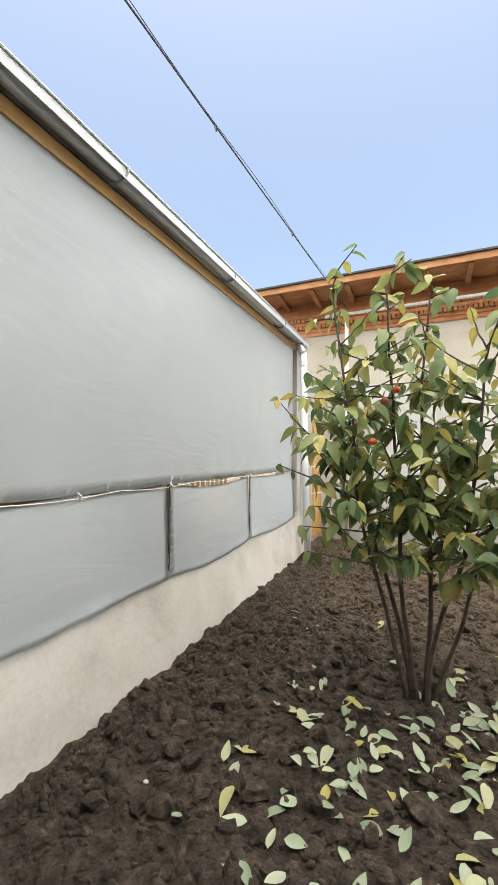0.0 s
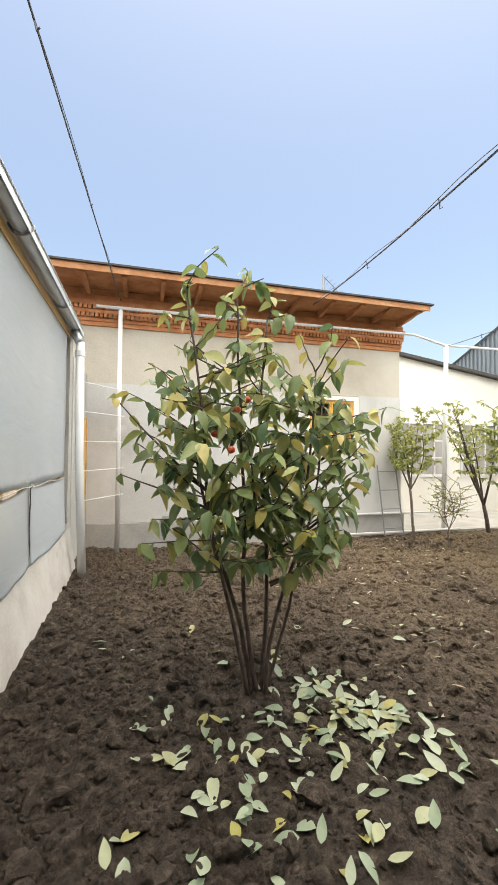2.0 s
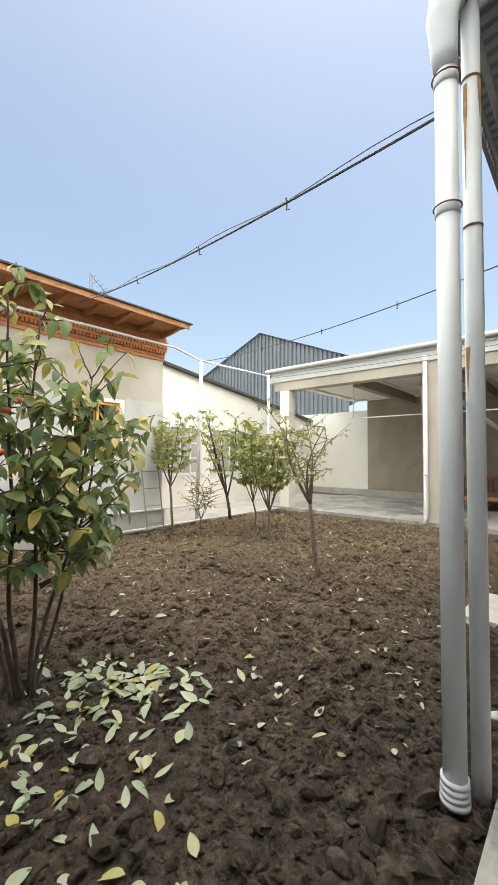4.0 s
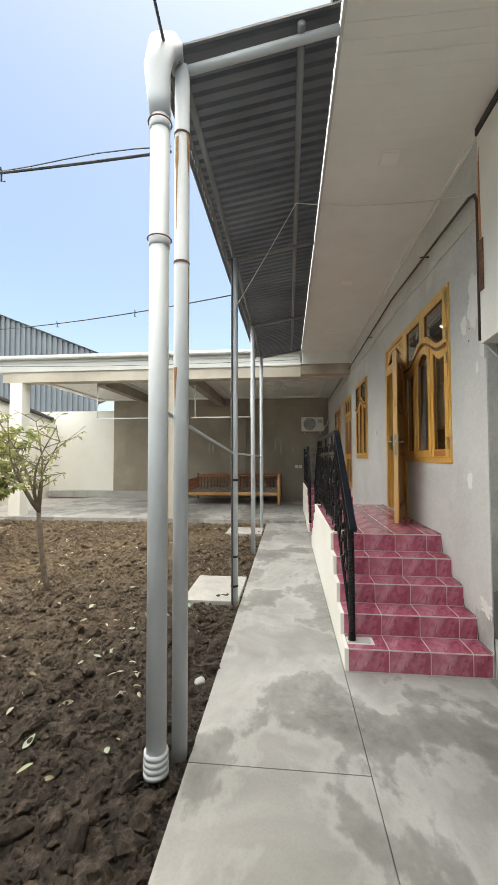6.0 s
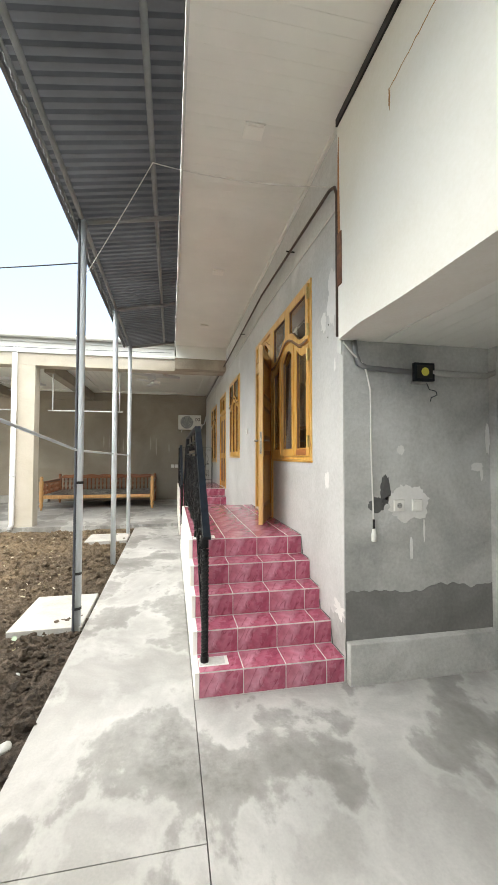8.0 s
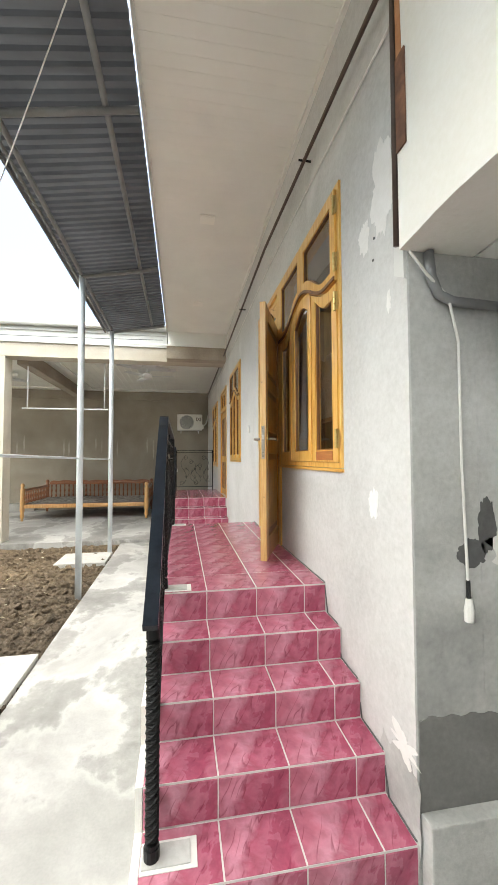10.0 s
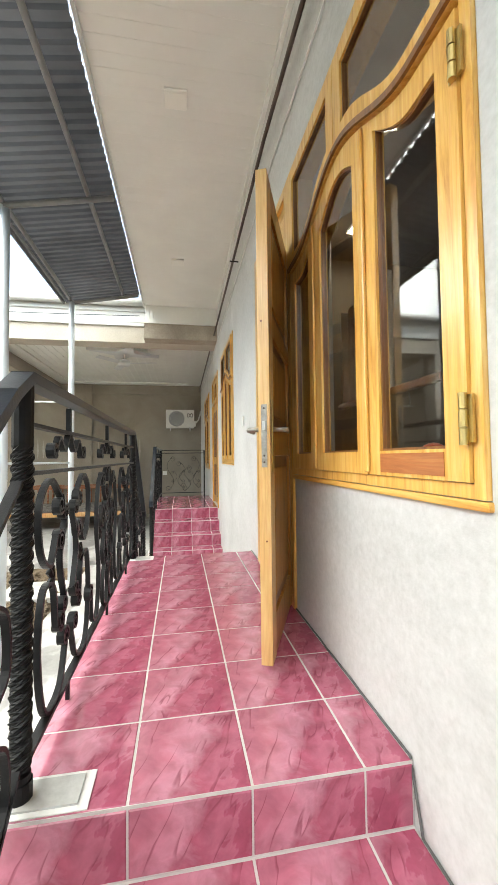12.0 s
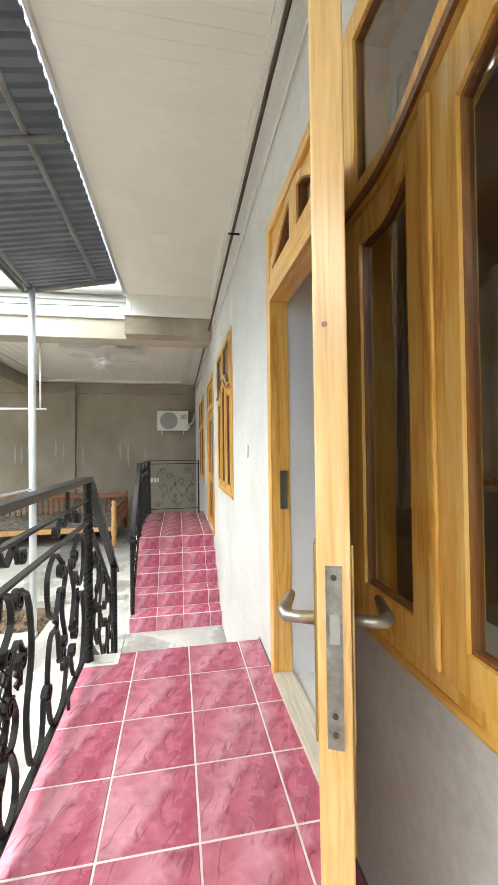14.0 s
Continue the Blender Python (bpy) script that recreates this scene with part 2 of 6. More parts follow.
def leaf_mat(name, a, b_, under, rough=0.4, thin=0.35):
    """Colour varies leaf by leaf."""
    m, nt, b = mat(name, rough)
    g = nt.nodes.new("ShaderNodeNewGeometry")
    oi = nt.nodes.new("ShaderNodeObjectInfo")
    add = node(nt, "ShaderNodeMath")
    add.operation = "ADD"
    nt.links.new(g.outputs["Random Per Island"], add.inputs[0])
    nt.links.new(oi.outputs["Random"], add.inputs[1])
    fr = node(nt, "ShaderNodeMath")
    fr.operation = "FRACT"
    nt.links.new(add.outputs[0], fr.inputs[0])
    col = ramp(nt, fr.outputs[0], [(0.0, a), (0.6, b_), (0.84, tuple(0.5 * (p + q) for p, q in zip(b_, under))), (0.93, under), (1.0, under)])
    v = coords(nt)
    col = mix(nt, 0.5, col, ramp(nt, noise_tex(nt, v, 14, 3), [(0.3, (0.36, 0.36, 0.36)), (0.7, (0.62, 0.62, 0.62))]), "OVERLAY")
    nt.links.new(col, b.inputs["Base Color"])
    tr = nt.nodes.new("ShaderNodeBsdfTranslucent")
    nt.links.new(col, tr.inputs["Color"])
    ms = nt.nodes.new("ShaderNodeMixShader")
    ms.inputs[0].default_value = thin
    nt.links.new(b.outputs[0], ms.inputs[1])
    nt.links.new(tr.outputs[0], ms.inputs[2])
    nt.links.new(ms.outputs[0], nt.nodes["Material Output"].inputs[0])
    return m


def bark_mat(name, a, c):
    return mottled(name, tuple((x + y) / 2 for x, y in zip(a, c)), a, c, rough=0.9, scale=14, fine=90, bump_s=0.6, dist=0.01)


def glass_mat():
    m, nt, b = mat("window_glass", 0.02)
    b.inputs["Transmission Weight"].default_value = 1.0
    b.inputs["IOR"].default_value = 1.45
    b.inputs["Base Color"].default_value = (0.9, 0.92, 0.92, 1)
    return m


def glow(name, col, strength):
    m, nt, b = mat(name, 0.5)
    b.inputs["Emission Color"].default_value = (*col, 1)
    b.inputs["Emission Strength"].default_value = strength
    return m


M["film"] = film_mat()
M["concrete"] = concrete_mat()
M["pine"] = wood_mat("varnished_pine", (0.50, 0.20, 0.03), (0.76, 0.43, 0.095), (0.86, 0.60, 0.24))
M["pine_flat"] = wood_mat("varnished_pine_rail", (0.50, 0.20, 0.03), (0.76, 0.43, 0.095), (0.86, 0.60, 0.24), axis=0)
M["pine_red"] = wood_mat("red_pine_rail", (0.26, 0.075, 0.022), (0.42, 0.14, 0.045), (0.55, 0.25, 0.09), axis=0)
# door leaf: dark stain, deepened by the face's shade put into the colour
M["pine_door"] = wood_mat("shaded_amber_pine", (0.20, 0.065, 0.012), (0.46, 0.20, 0.035), (0.62, 0.33, 0.08))
M["pine_pale"] = wood_mat("pale_pine", (0.56, 0.30, 0.095), (0.73, 0.46, 0.185), (0.81, 0.57, 0.28))
# dark stain, also holding the shade of grooves and recesses as colour
M["pine_dark"] = wood_mat("dark_pine", (0.10, 0.035, 0.012), (0.20, 0.075, 0.022), (0.30, 0.13, 0.04))
M["batten"] = wood_mat("batten_wood", (0.42, 0.22, 0.07), (0.56, 0.33, 0.12), (0.62, 0.42, 0.2), axis=1, rough=0.6)
M["bed_wood"] = wood_mat("bed_wood", (0.14, 0.045, 0.018), (0.26, 0.09, 0.035), (0.36, 0.15, 0.06), axis=1)
M["bed_light"] = wood_mat("bed_light", (0.36, 0.17, 0.06), (0.5, 0.27, 0.1), (0.58, 0.36, 0.16), axis=2)
M["tile"] = tile_mat()
M["soil"] = soil_mat()
M["leaf_green"] = leaf_mat("persimmon_leaf", (0.085, 0.155, 0.075), (0.25, 0.31, 0.12), (0.50, 0.42, 0.13))
M["leaf_fallen"] = leaf_mat("fallen_leaf", (0.22, 0.29, 0.20), (0.36, 0.41, 0.31), (0.33, 0.31, 0.10), 0.5, 0.1)
M["leaf_young"] = leaf_mat("young_leaf", (0.28, 0.34, 0.09), (0.42, 0.46, 0.16), (0.55, 0.50, 0.22), 0.5)
M["leaf_olive"] = leaf_mat("olive_leaf", (0.20, 0.26, 0.08), (0.34, 0.38, 0.14), (0.50, 0.46, 0.20), 0.5)
M["bark"] = bark_mat("bark", (0.05, 0.036, 0.03), (0.12, 0.09, 0.075))
M["bark_grey"] = bark_mat("bark_grey", (0.11, 0.085, 0.065), (0.22, 0.18, 0.14))
M["glass"] = glass_mat()
M["lamp_glow"] = glow("lamp_glow", (1.0, 0.95, 0.8), 16.0)
M["curtain"] = plain("curtain", (0.6, 0.55, 0.52), 0.9, vary=0.1, scale=40)
M["carpet"] = mottled("carpet", (0.40, 0.37, 0.34), (0.10, 0.09, 0.085), (0.66, 0.63, 0.60), scale=9)
M["yolk"] = plain("yolk", (0.75, 0.42, 0.03), 0.5, vary=0.15)
M["lace"] = mottled("lace", (0.62, 0.56, 0.48), (0.45, 0.39, 0.32), (0.74, 0.69, 0.61), scale=5, fine=60, bump_s=0.6)
M["lime_streak"] = mottled("lime_streak", (0.46, 0.42, 0.35), (0.38, 0.34, 0.28), (0.56, 0.52, 0.46), scale=8)
M["lock_steel"] = plain("lock_steel", (0.33, 0.31, 0.28), 0.42, 0.9, vary=0.4, scale=30)
M["threshold_wood"] = wood_mat("threshold_wood", (0.38, 0.33, 0.27), (0.52, 0.46, 0.38), (0.60, 0.55, 0.47), axis=0, rough=0.6)


# ---- geometry helpers ----
def thing(name, label, category, at=(0, 0, 0), group="", kind="", turn=0):
    ob = new(name)
    ob.empty_display_size = 0.1
    ob.matrix_basis = pose(*at, 0, 0, turn)
    return tagged(ob, label, category, group, kind)


def mesh_of(name, bm, material, smooth=False):
    me = bpy.data.meshes.new(name)
    bmesh.ops.recalc_face_normals(bm, faces=bm.faces)
    bm.to_mesh(me)
    bm.free()
    for m in material if isinstance(material, (list, tuple)) else [material]:
        me.materials.append(m)
    if smooth:
        me.shade_smooth()
    return me


def part(name, bm, material, parent=None, label="", smooth=False, at=None):
    ob = new(name, mesh_of(name, bm, material, smooth))
    if parent:
        ob.parent = parent
    if at is not None:
        ob.matrix_basis = at
    if label:
        ob["label"] = label
    return ob


def piece(name, me, parent, at):
    ob = new(name, me)
    ob.parent = parent
    ob.matrix_basis = at
    return ob


def box(bm, x0, y0, z0, x1, y1, z1, bevel=0.0):
    vs = [bm.verts.new(p) for p in ((x0, y0, z0), (x1, y0, z0), (x1, y1, z0), (x0, y1, z0), (x0, y0, z1), (x1, y0, z1), (x1, y1, z1), (x0, y1, z1))]
    fs = [bm.faces.new([vs[i] for i in q]) for q in ((3, 2, 1, 0), (4, 5, 6, 7), (0, 1, 5, 4), (1, 2, 6, 5), (2, 3, 7, 6), (3, 0, 4, 7))]
    if bevel:
        es = {e for f in fs for e in f.edges}
        bmesh.ops.bevel(bm, geom=list(es), offset=bevel, segments=2, affect="EDGES", profile=0.6)
    return bm


def B(*a, bevel=0.0):
    return box(bmesh.new(), *a, bevel=bevel)


def tube(bm, pts, r, seg=8, caps=True):
    """A round bar along points; r is one radius or one for each point."""
    pts = [Vector(p) for p in pts]
    rs = r if isinstance(r, (list, tuple)) else [r] * len(pts)
    rings, ref = [], None
    for i, p in enumerate(pts):
        d = (pts[min(i + 1, len(pts) - 1)] - pts[max(i - 1, 0)]).normalized()
        if ref is None:
            ref = Vector((0, 0, 1)) if abs(d.z) < 0.9 else Vector((1, 0, 0))
        u = d.cross(ref)
        if u.length < 1e-4:
            u = d.cross(Vector((0, 1, 0)))
        u.normalize()
        w = u.cross(d).normalized()
        ref = w
        rings.append([bm.verts.new(p + rs[i] * (math.cos(2 * math.pi * k / seg) * u + math.sin(2 * math.pi * k / seg) * w)) for k in range(seg)])
    for a, b in zip(rings, rings[1:]):
        for k in range(seg):
            bm.faces.new((a[k], a[(k + 1) % seg], b[(k + 1) % seg], b[k]))
    if caps:
        bm.faces.new(rings[0][::-1])
        bm.faces.new(rings[-1])
    return bm


def T(pts, r, seg=8):
    return tube(bmesh.new(), pts, r, seg)


def strip(bm, pts, w, h, normal):
    """A flat bar along points: w across the given normal's plane, h along the normal."""
    pts, nrm = [Vector(p) for p in pts], Vector(normal)
    rings = []
    for i, p in enumerate(pts):
        d = (pts[min(i + 1, len(pts) - 1)] - pts[max(i - 1, 0)]).normalized()
        u = d.cross(nrm).normalized()
        rings.append([bm.verts.new(p + a * w / 2 * u + b * h / 2 * nrm) for a, b in ((-1, -1), (1, -1), (1, 1), (-1, 1))])
    for a, b in zip(rings, rings[1:]):
        for k in range(4):
            bm.faces.new((a[k], a[(k + 1) % 4], b[(k + 1) % 4], b[k]))
    bm.faces.new(rings[0][::-1])
    bm.faces.new(rings[-1])
    return bm


def lathe(bm, profile, at=(0, 0, 0), seg=12):
    """A turned shape about z from (radius, height) pairs."""
    tube(bm, [(at[0], at[1], at[2] + h) for _, h in profile], [max(r, 1e-3) for r, _ in profile], seg)
    return bm


def ring_plate(bm, outer, inner, y0, y1):
    """A flat frame between two outlines of equal count in the xz plane, y0 to y1 thick."""
    n = len(outer)
    V = [[bm.verts.new((x, y, z)) for x, z in loop] for y in (y0, y1) for loop in (outer, inner)]
    for i in range(n):
        j = (i + 1) % n
        for a, b in ((0, 1), (3, 2), (2, 0), (1, 3)):
            bm.faces.new((V[a][i], V[a][j], V[b][j], V[b][i]))
    return bm


def plate(bm, outline, y0, y1):
    V = [[bm.verts.new((x, y, z)) for x, z in outline] for y in (y0, y1)]
    bm.faces.new(V[0])
    bm.faces.new(V[1][::-1])
    n = len(outline)
    for i in range(n):
        j = (i + 1) % n
        bm.faces.new((V[0][i], V[0][j], V[1][j], V[1][i]))
    return bm


def holed_wall(bm, a0, a1, z0, z1, d0, d1, holes, axis="x"):
    """A wall slab along an axis with rectangular openings (a0, a1, z0, z1) through it, built of butted blocks."""
    cuts = sorted({a0, a1, *[h[0] for h in holes], *[h[1] for h in holes]})
    for p, q in zip(cuts, cuts[1:]):
        spans, z = [], z0
        for h in sorted((h for h in holes if h[0] <= p and h[1] >= q), key=lambda h: h[2]):
            if h[2] > z:
                spans.append((z, h[2]))
            z = h[3]
        if z < z1:
            spans.append((z, z1))
        for s, e in spans:
            if axis == "x":
                box(bm, p, d0, s, q, d1, e)
            else:
                box(bm, d0, p, s, d1, q, e)
    return bm


def structure(name, bm, material, label="", smooth=False):
    ob = new(name, mesh_of(name, bm, material, smooth))
    return tagged(ob, label, "", "", "structure")

# ---- large structure ----
HW = -1.34          # face of the house wall
PZ = 0.855          # porch height
RISE, TREAD = PZ / 5, 0.2375
SOFFIT = 4.13

# the ground under everything
structure("ground", B(-120, -120, -0.45, 120, 120, -0.25), M["soil"], "bare earth around the plot")

# walkway, drive and carport slabs, each with its own joint
bm = bmesh.new()
box(bm, 1.0715, -0.2645, -0.25, 8.6, 0.685, 0.0)
box(bm, -1.9, -0.2645, -0.25, 1.068, 0.685, -0.002)
structure("pavement", bm, M["concrete"], "pale grey concrete walkway with damp stains")
bm = bmesh.new()
box(bm, -1.9, -7.0, -0.25, 8.6, -0.27, -0.004)
structure("road", bm, M["concrete"], "pale grey concrete drive with damp dark stains")
structure("floor", B(8.6, -1.34, -0.25, 13.9, 7.75, 0.06), M["concrete"], "pale concrete slab under the open veranda")
structure("pavement_far", B(4.3, 7.5, -0.25, 13.9, 9.6, 0.02), M["slab"], "light concrete apron beside the far building")

# house wall with its doors and windows
WIN1 = (2.70, 4.06, 1.575, 3.23)
DOOR1 = (4.06, 5.06, PZ, 3.23)
WIN2 = (6.48, 7.70, 1.60, 3.15)
DOOR2 = (8.35, 9.45, PZ, 3.10)
WIN3 = (10.20, 11.55, 1.45, 3.05)
holes = [WIN1, DOOR1, WIN2, DOOR2, WIN3]
structure("wall_house", holed_wall(bmesh.new(), 2.06, 13.9, -0.25, 4.6, HW - 0.30, HW, holes), M["plaster_house"], "pale grey cement-rendered house wall with whiter patches")
# upper wall over the covered drive, with a haunch at the corner
prof = [(-6.0, 4.6), (-6.0, 2.44), (1.2, 2.465), (1.5, 2.475), (1.72, 2.485), (1.84, 2.482), (1.93, 2.475), (2.054, 2.468), (2.054, 4.6)]
structure("wall_upper", plate(bmesh.new(), prof, HW - 0.30, HW + 0.035), M["plaster_white"], "white plastered wall above the covered drive")
structure("trim_corner", plate(bmesh.new(), [(2.062, 2.36), (2.135, 2.40), (2.12, 2.78), (2.062, 2.86)], HW + 0.001, HW + 0.013), M["tin_white"], "white metal flashing at the wall corner")
# side wall of the covered drive, in raw cement
structure("wall_drive", B(2.0565, -2.58, -0.25, 2.35, HW - 0.302, 2.55), M["cement"], "raw grey cement side wall of the covered drive")
structure("wall_drive_inner", B(1.98, -7.0, -0.25, 2.30, -2.582, 2.55), M["cement"], "raw grey cement wall with white patches")
structure("wall_corner", B(2.0565, HW - 0.301, -0.25, 2.0592, HW - 0.008, 2.47), M["cement"], "raw grey cement corner of the covered drive")
structure("trim_plinth", B(1.985, -2.57, -0.25, 2.056, HW - 0.01, 0.285, bevel=0.008), M["cement"], "low cement ledge along the foot of the side wall")
structure("wall_street", B(-6.0, -7.2, -0.25, 2.3, -7.0, 4.6), M["plaster_white"], "white wall closing the covered drive")
structure("wall_drive_west", B(-2.1, -7.0, -0.25, -1.9, HW - 0.302, 2.55), M["cement"], "raw cement wall on the other side of the drive")
bm = bmesh.new()
for i in range(42):
    y = -6.98 + i * 0.127
    box(bm, -1.9, y, 2.47, 2.055, y + 0.124, 2.482)
box(bm, -1.9, -7.0, 2.485, 2.1, HW - 0.302, 2.52)
structure("ceiling_drive", bm, M["pvc"], "pale panel ceiling of the covered drive")

# veranda soffit of pale panels
bm = bmesh.new()
x = -1.6
while x < 8.38:
    box(bm, x, -0.185, SOFFIT, min(x + 0.0988, 8.4), HW - 0.002, SOFFIT + 0.006)
    x += 0.1
box(bm, -1.7, -0.19, SOFFIT + 0.0065, 8.4, HW - 0.001, SOFFIT + 0.05)
structure("ceiling_soffit", bm, M["pvc"], "cream panel soffit over the walkway")
structure("trim_soffit_wall", B(2.06, HW, SOFFIT - 0.03, 8.4, HW + 0.028, SOFFIT - 0.002), M["pvc"], "pale moulding between soffit and wall")
structure("trim_soffit_edge", B(-1.7, -0.186, SOFFIT - 0.045, 8.4, -0.165, SOFFIT + 0.05), M["tin_white"], "white trim on the soffit's outer edge")
structure("ceiling_house", B(-6.0, -7.0, 4.6, 13.9, -0.16, 4.75), M["roof_dark"], "house roof above the soffit")
# black slot where soffit and upper wall part
structure("trim_slot", B(-6.0, HW + 0.036, SOFFIT - 0.06, 2.05, HW + 0.05, SOFFIT - 0.002), M["black"], "dark gap under the soffit")

# rooms behind the windows, their dimness painted as dark brown surfaces
structure("wall_room", B(2.1, -5.2, 0.6, 13.9, -5.0, 4.6), M["room_gloom"], "inner wall of the rooms, dimness put into its brown")
structure("floor_room", B(2.36, -5.0, 0.6, 13.9, HW - 0.302, PZ - 0.01), M["room_gloom"], "floor of the rooms, dimness put into its brown")
structure("ceiling_room", B(2.36, -5.0, 3.6, 13.9, HW - 0.302, 3.7), M["room_gloom"], "ceiling of the rooms")
structure("wall_room_side", B(2.36, -5.0, 0.85, 2.42, HW - 0.31, 3.6), M["room_gloom"], "inner side wall of the first room")
structure("wall_room_middle", B(5.6, -5.0, 0.85, 5.7, HW - 0.31, 3.6), M["room_gloom"], "inner wall between the rooms")
structure("wall_hall", B(5.05, -1.98, 0.85, 5.58, -1.92, 3.59), M["plaster_white"], "pale inner wall seen through the open door")

# plastic-covered shed wall
bm = bmesh.new()
prof = [(-1.60, -0.25), (-1.66, 0.1), (-1.735, 0.58), (-1.735, 0.66), (-2.0, 0.66), (-2.0, -0.25)]
for y0, y1 in ((-1.35, 6.35),):
    V = [[bm.verts.new((px, y, pz)) for px, pz in prof] for y in (y0, y1)]
    bm.faces.new(V[0]), bm.faces.new(V[1][::-1])
    for i in range(len(prof)):
        j = (i + 1) % len(prof)
        bm.faces.new((V[0][i], V[0][j], V[1][j], V[1][i]))
structure("wall_shed_base", bm, M["shed_base"], "stained plaster base of the shed wall")
structure("wall_shed_end", B(-2.0, 6.16, 0.66, -1.735, 6.35, 3.2), M["plaster_house"], "plaster end pier of the shed wall")
structure("wall_shed_far", B(-2.0, 6.352, -0.25, -1.72, 9.0, 2.9), M["plaster_house"], "grey plaster wall behind the shed")
structure("wall_shed_back", B(-4.2, -1.35, -0.25, -4.0, 6.35, 3.2), M["room_gloom"], "inner wall of the shed")
structure("ceiling_shed", B(-4.2, -1.5, 3.33, -1.80, 6.5, 3.42), M["roof_dark"], "shed roof")
structure("wall_west", B(-2.05, -1.66, -0.25, -1.9, -1.352, 4.6), M["plaster_white"], "white wall end beside the shed")

# far house
FY = 7.6
FWIN = (2.30, 3.25, 1.70, 2.65)
FDOOR = (-1.69, -1.25, 0.25, 2.2)
structure("wall_far", holed_wall(bmesh.new(), -2.6, 4.32, 0.40, 4.3, FY, FY + 0.35, [FWIN]), M["plaster_warm"], "beige cement-rendered wall of the far house")
structure("wall_far_side", B(4.0, FY + 0.352, 0.4, 4.32, 14.0, 4.3), M["plaster_warm"], "side wall of the far house")
structure("trim_far_plinth", B(-2.6, FY - 0.08, -0.25, 4.36, FY + 0.35, 0.398, bevel=0.01), M["slab"], "pale concrete plinth of the far house")
structure("trim_far_dado", holed_wall(bmesh.new(), -2.6, 4.32, 0.402, 2.76, FY - 0.022, FY - 0.002, [(FWIN[0] - 0.12, FWIN[1] + 0.12, FWIN[2] - 0.1, FWIN[3] + 0.1)]), M["plaster_house"], "greyer lower render of the far house")
structure("wall_far_room", B(2.2, FY + 0.9, 1.5, 3.4, FY + 1.0, 2.9), M["room_gloom"], "inner wall behind the far window")

# low white building behind the young trees
WB = 9.6
bm = bmesh.new()
plate(bm, [(4.35, -0.25), (14.0, -0.25), (14.0, 3.05), (4.35, 4.42)], WB, WB + 0.3)
structure("wall_white", bm, M["plaster_white"], "whitewashed wall of a low outbuilding")
bm = bmesh.new()
plate(bm, [(4.2, 4.44), (14.1, 3.045), (14.1, 3.12), (4.2, 4.52)], WB - 0.16, WB + 3.0)
structure("roof_white", bm, M["roof_dark"], "dark sheet roof edge of the outbuilding")

# open veranda (carport) at the end of the walkway
VX, VB, VY = 8.7, 13.7, 7.45     # front, back, far side
CZ = 3.80
structure("wall_back", B(VB, -1.64, -0.25, VB + 0.25, 6.95, 4.6), M["back_plaster"], "unpainted brown plaster back wall of the veranda")
structure("wall_back_white", B(VB, 6.952, -0.25, VB + 0.22, 10.4, 3.42), M["plaster_white"], "whitewashed boundary wall")
bm = bmesh.new()
box(bm, VB - 0.07, 1.72, 0.06, VB, 1.95, CZ - 0.02)
box(bm, VB - 0.06, -1.0, 3.52, VB, 6.9, 3.58)
structure("trim_back", bm, M["back_plaster"], "shallow pilaster and ledge on the back wall")
structure("trim_back_curb", B(VB - 0.25, 3.9, 0.06, VB, 9.5, 0.30, bevel=0.01), M["slab"], "pale concrete curb along the back wall")
structure("beam_front", B(VX, HW + 0.002, 3.60, VX + 0.35, VY + 0.3, 3.87), M["plaster_warm"], "plastered concrete beam of the veranda")
structure("beam_end", B(8.42, HW + 0.002, 3.60, VX - 0.002, -0.165, 3.87), M["beam_render"], "plastered end of the veranda beam")
bm = bmesh.new()
box(bm, VX - 0.04, -0.16, 3.872, VX + 0.3, VY + 0.5, 4.22)
box(bm, VX - 0.07, -0.16, 4.10, VX - 0.042, VY + 0.5, 4.16)
structure("trim_fascia", bm, M["tin_white"], "white sheet-metal fascia of the veranda roof")
structure("roof_veranda", B(VX - 0.1, -1.3, 4.225, 14.2, VY + 0.55, 4.30), M["tin_white"], "white sheet roof of the veranda")
# white riser panels between beam and soffit
bm = bmesh.new()
y = HW + 0.004
while y < -0.2:
    box(bm, 8.405, y, 3.875, 8.42, min(y + 0.055, -0.19), SOFFIT + 0.05)
    y += 0.06
box(bm, 8.422, HW + 0.004, 3.872, 8.44, -0.19, SOFFIT + 0.05)
box(bm, 8.38, HW + 0.004, 3.84, 8.403, 0.9, 3.872)
structure("trim_riser", bm, M["pvc"], "pale panelled riser at the end of the soffit")
bm = bmesh.new()
for i in range(60):
    y = -1.3 + i * 0.147
    box(bm, VX + 0.36, y, CZ, VB - 0.002, y + 0.140, CZ + 0.012)
box(bm, VX + 0.36, -1.33, CZ + 0.015, VB - 0.002, VY, CZ + 0.05)
for y0, y1 in ((-1.05, 2.3), (2.9, 4.9), (5.3, 7.2)):      # raised frames
    for q in ((9.3, y0, 13.3, y0 + 0.09), (9.3, y1 - 0.09, 13.3, y1), (9.3, y0 + 0.092, 9.39, y1 - 0.092), (13.21, y0 + 0.092, 13.3, y1 - 0.092)):
        box(bm, q[0], q[1], CZ - 0.04, q[2], q[3], CZ - 0.002)
structure("ceiling_veranda", bm, M["pvc"], "cream panel ceiling with raised frames")
for i, y in enumerate((2.55, 5.05)):
    structure("beam_%d" % (i + 1), B(VX + 0.352, y, 3.52, VB - 0.003, y + 0.22, CZ - 0.003), M["back_plaster"], "unpainted concrete cross beam")
bm = bmesh.new()
box(bm, VX, 2.85, -0.2, VX + 0.34, 3.33, 3.598, bevel=0.01)
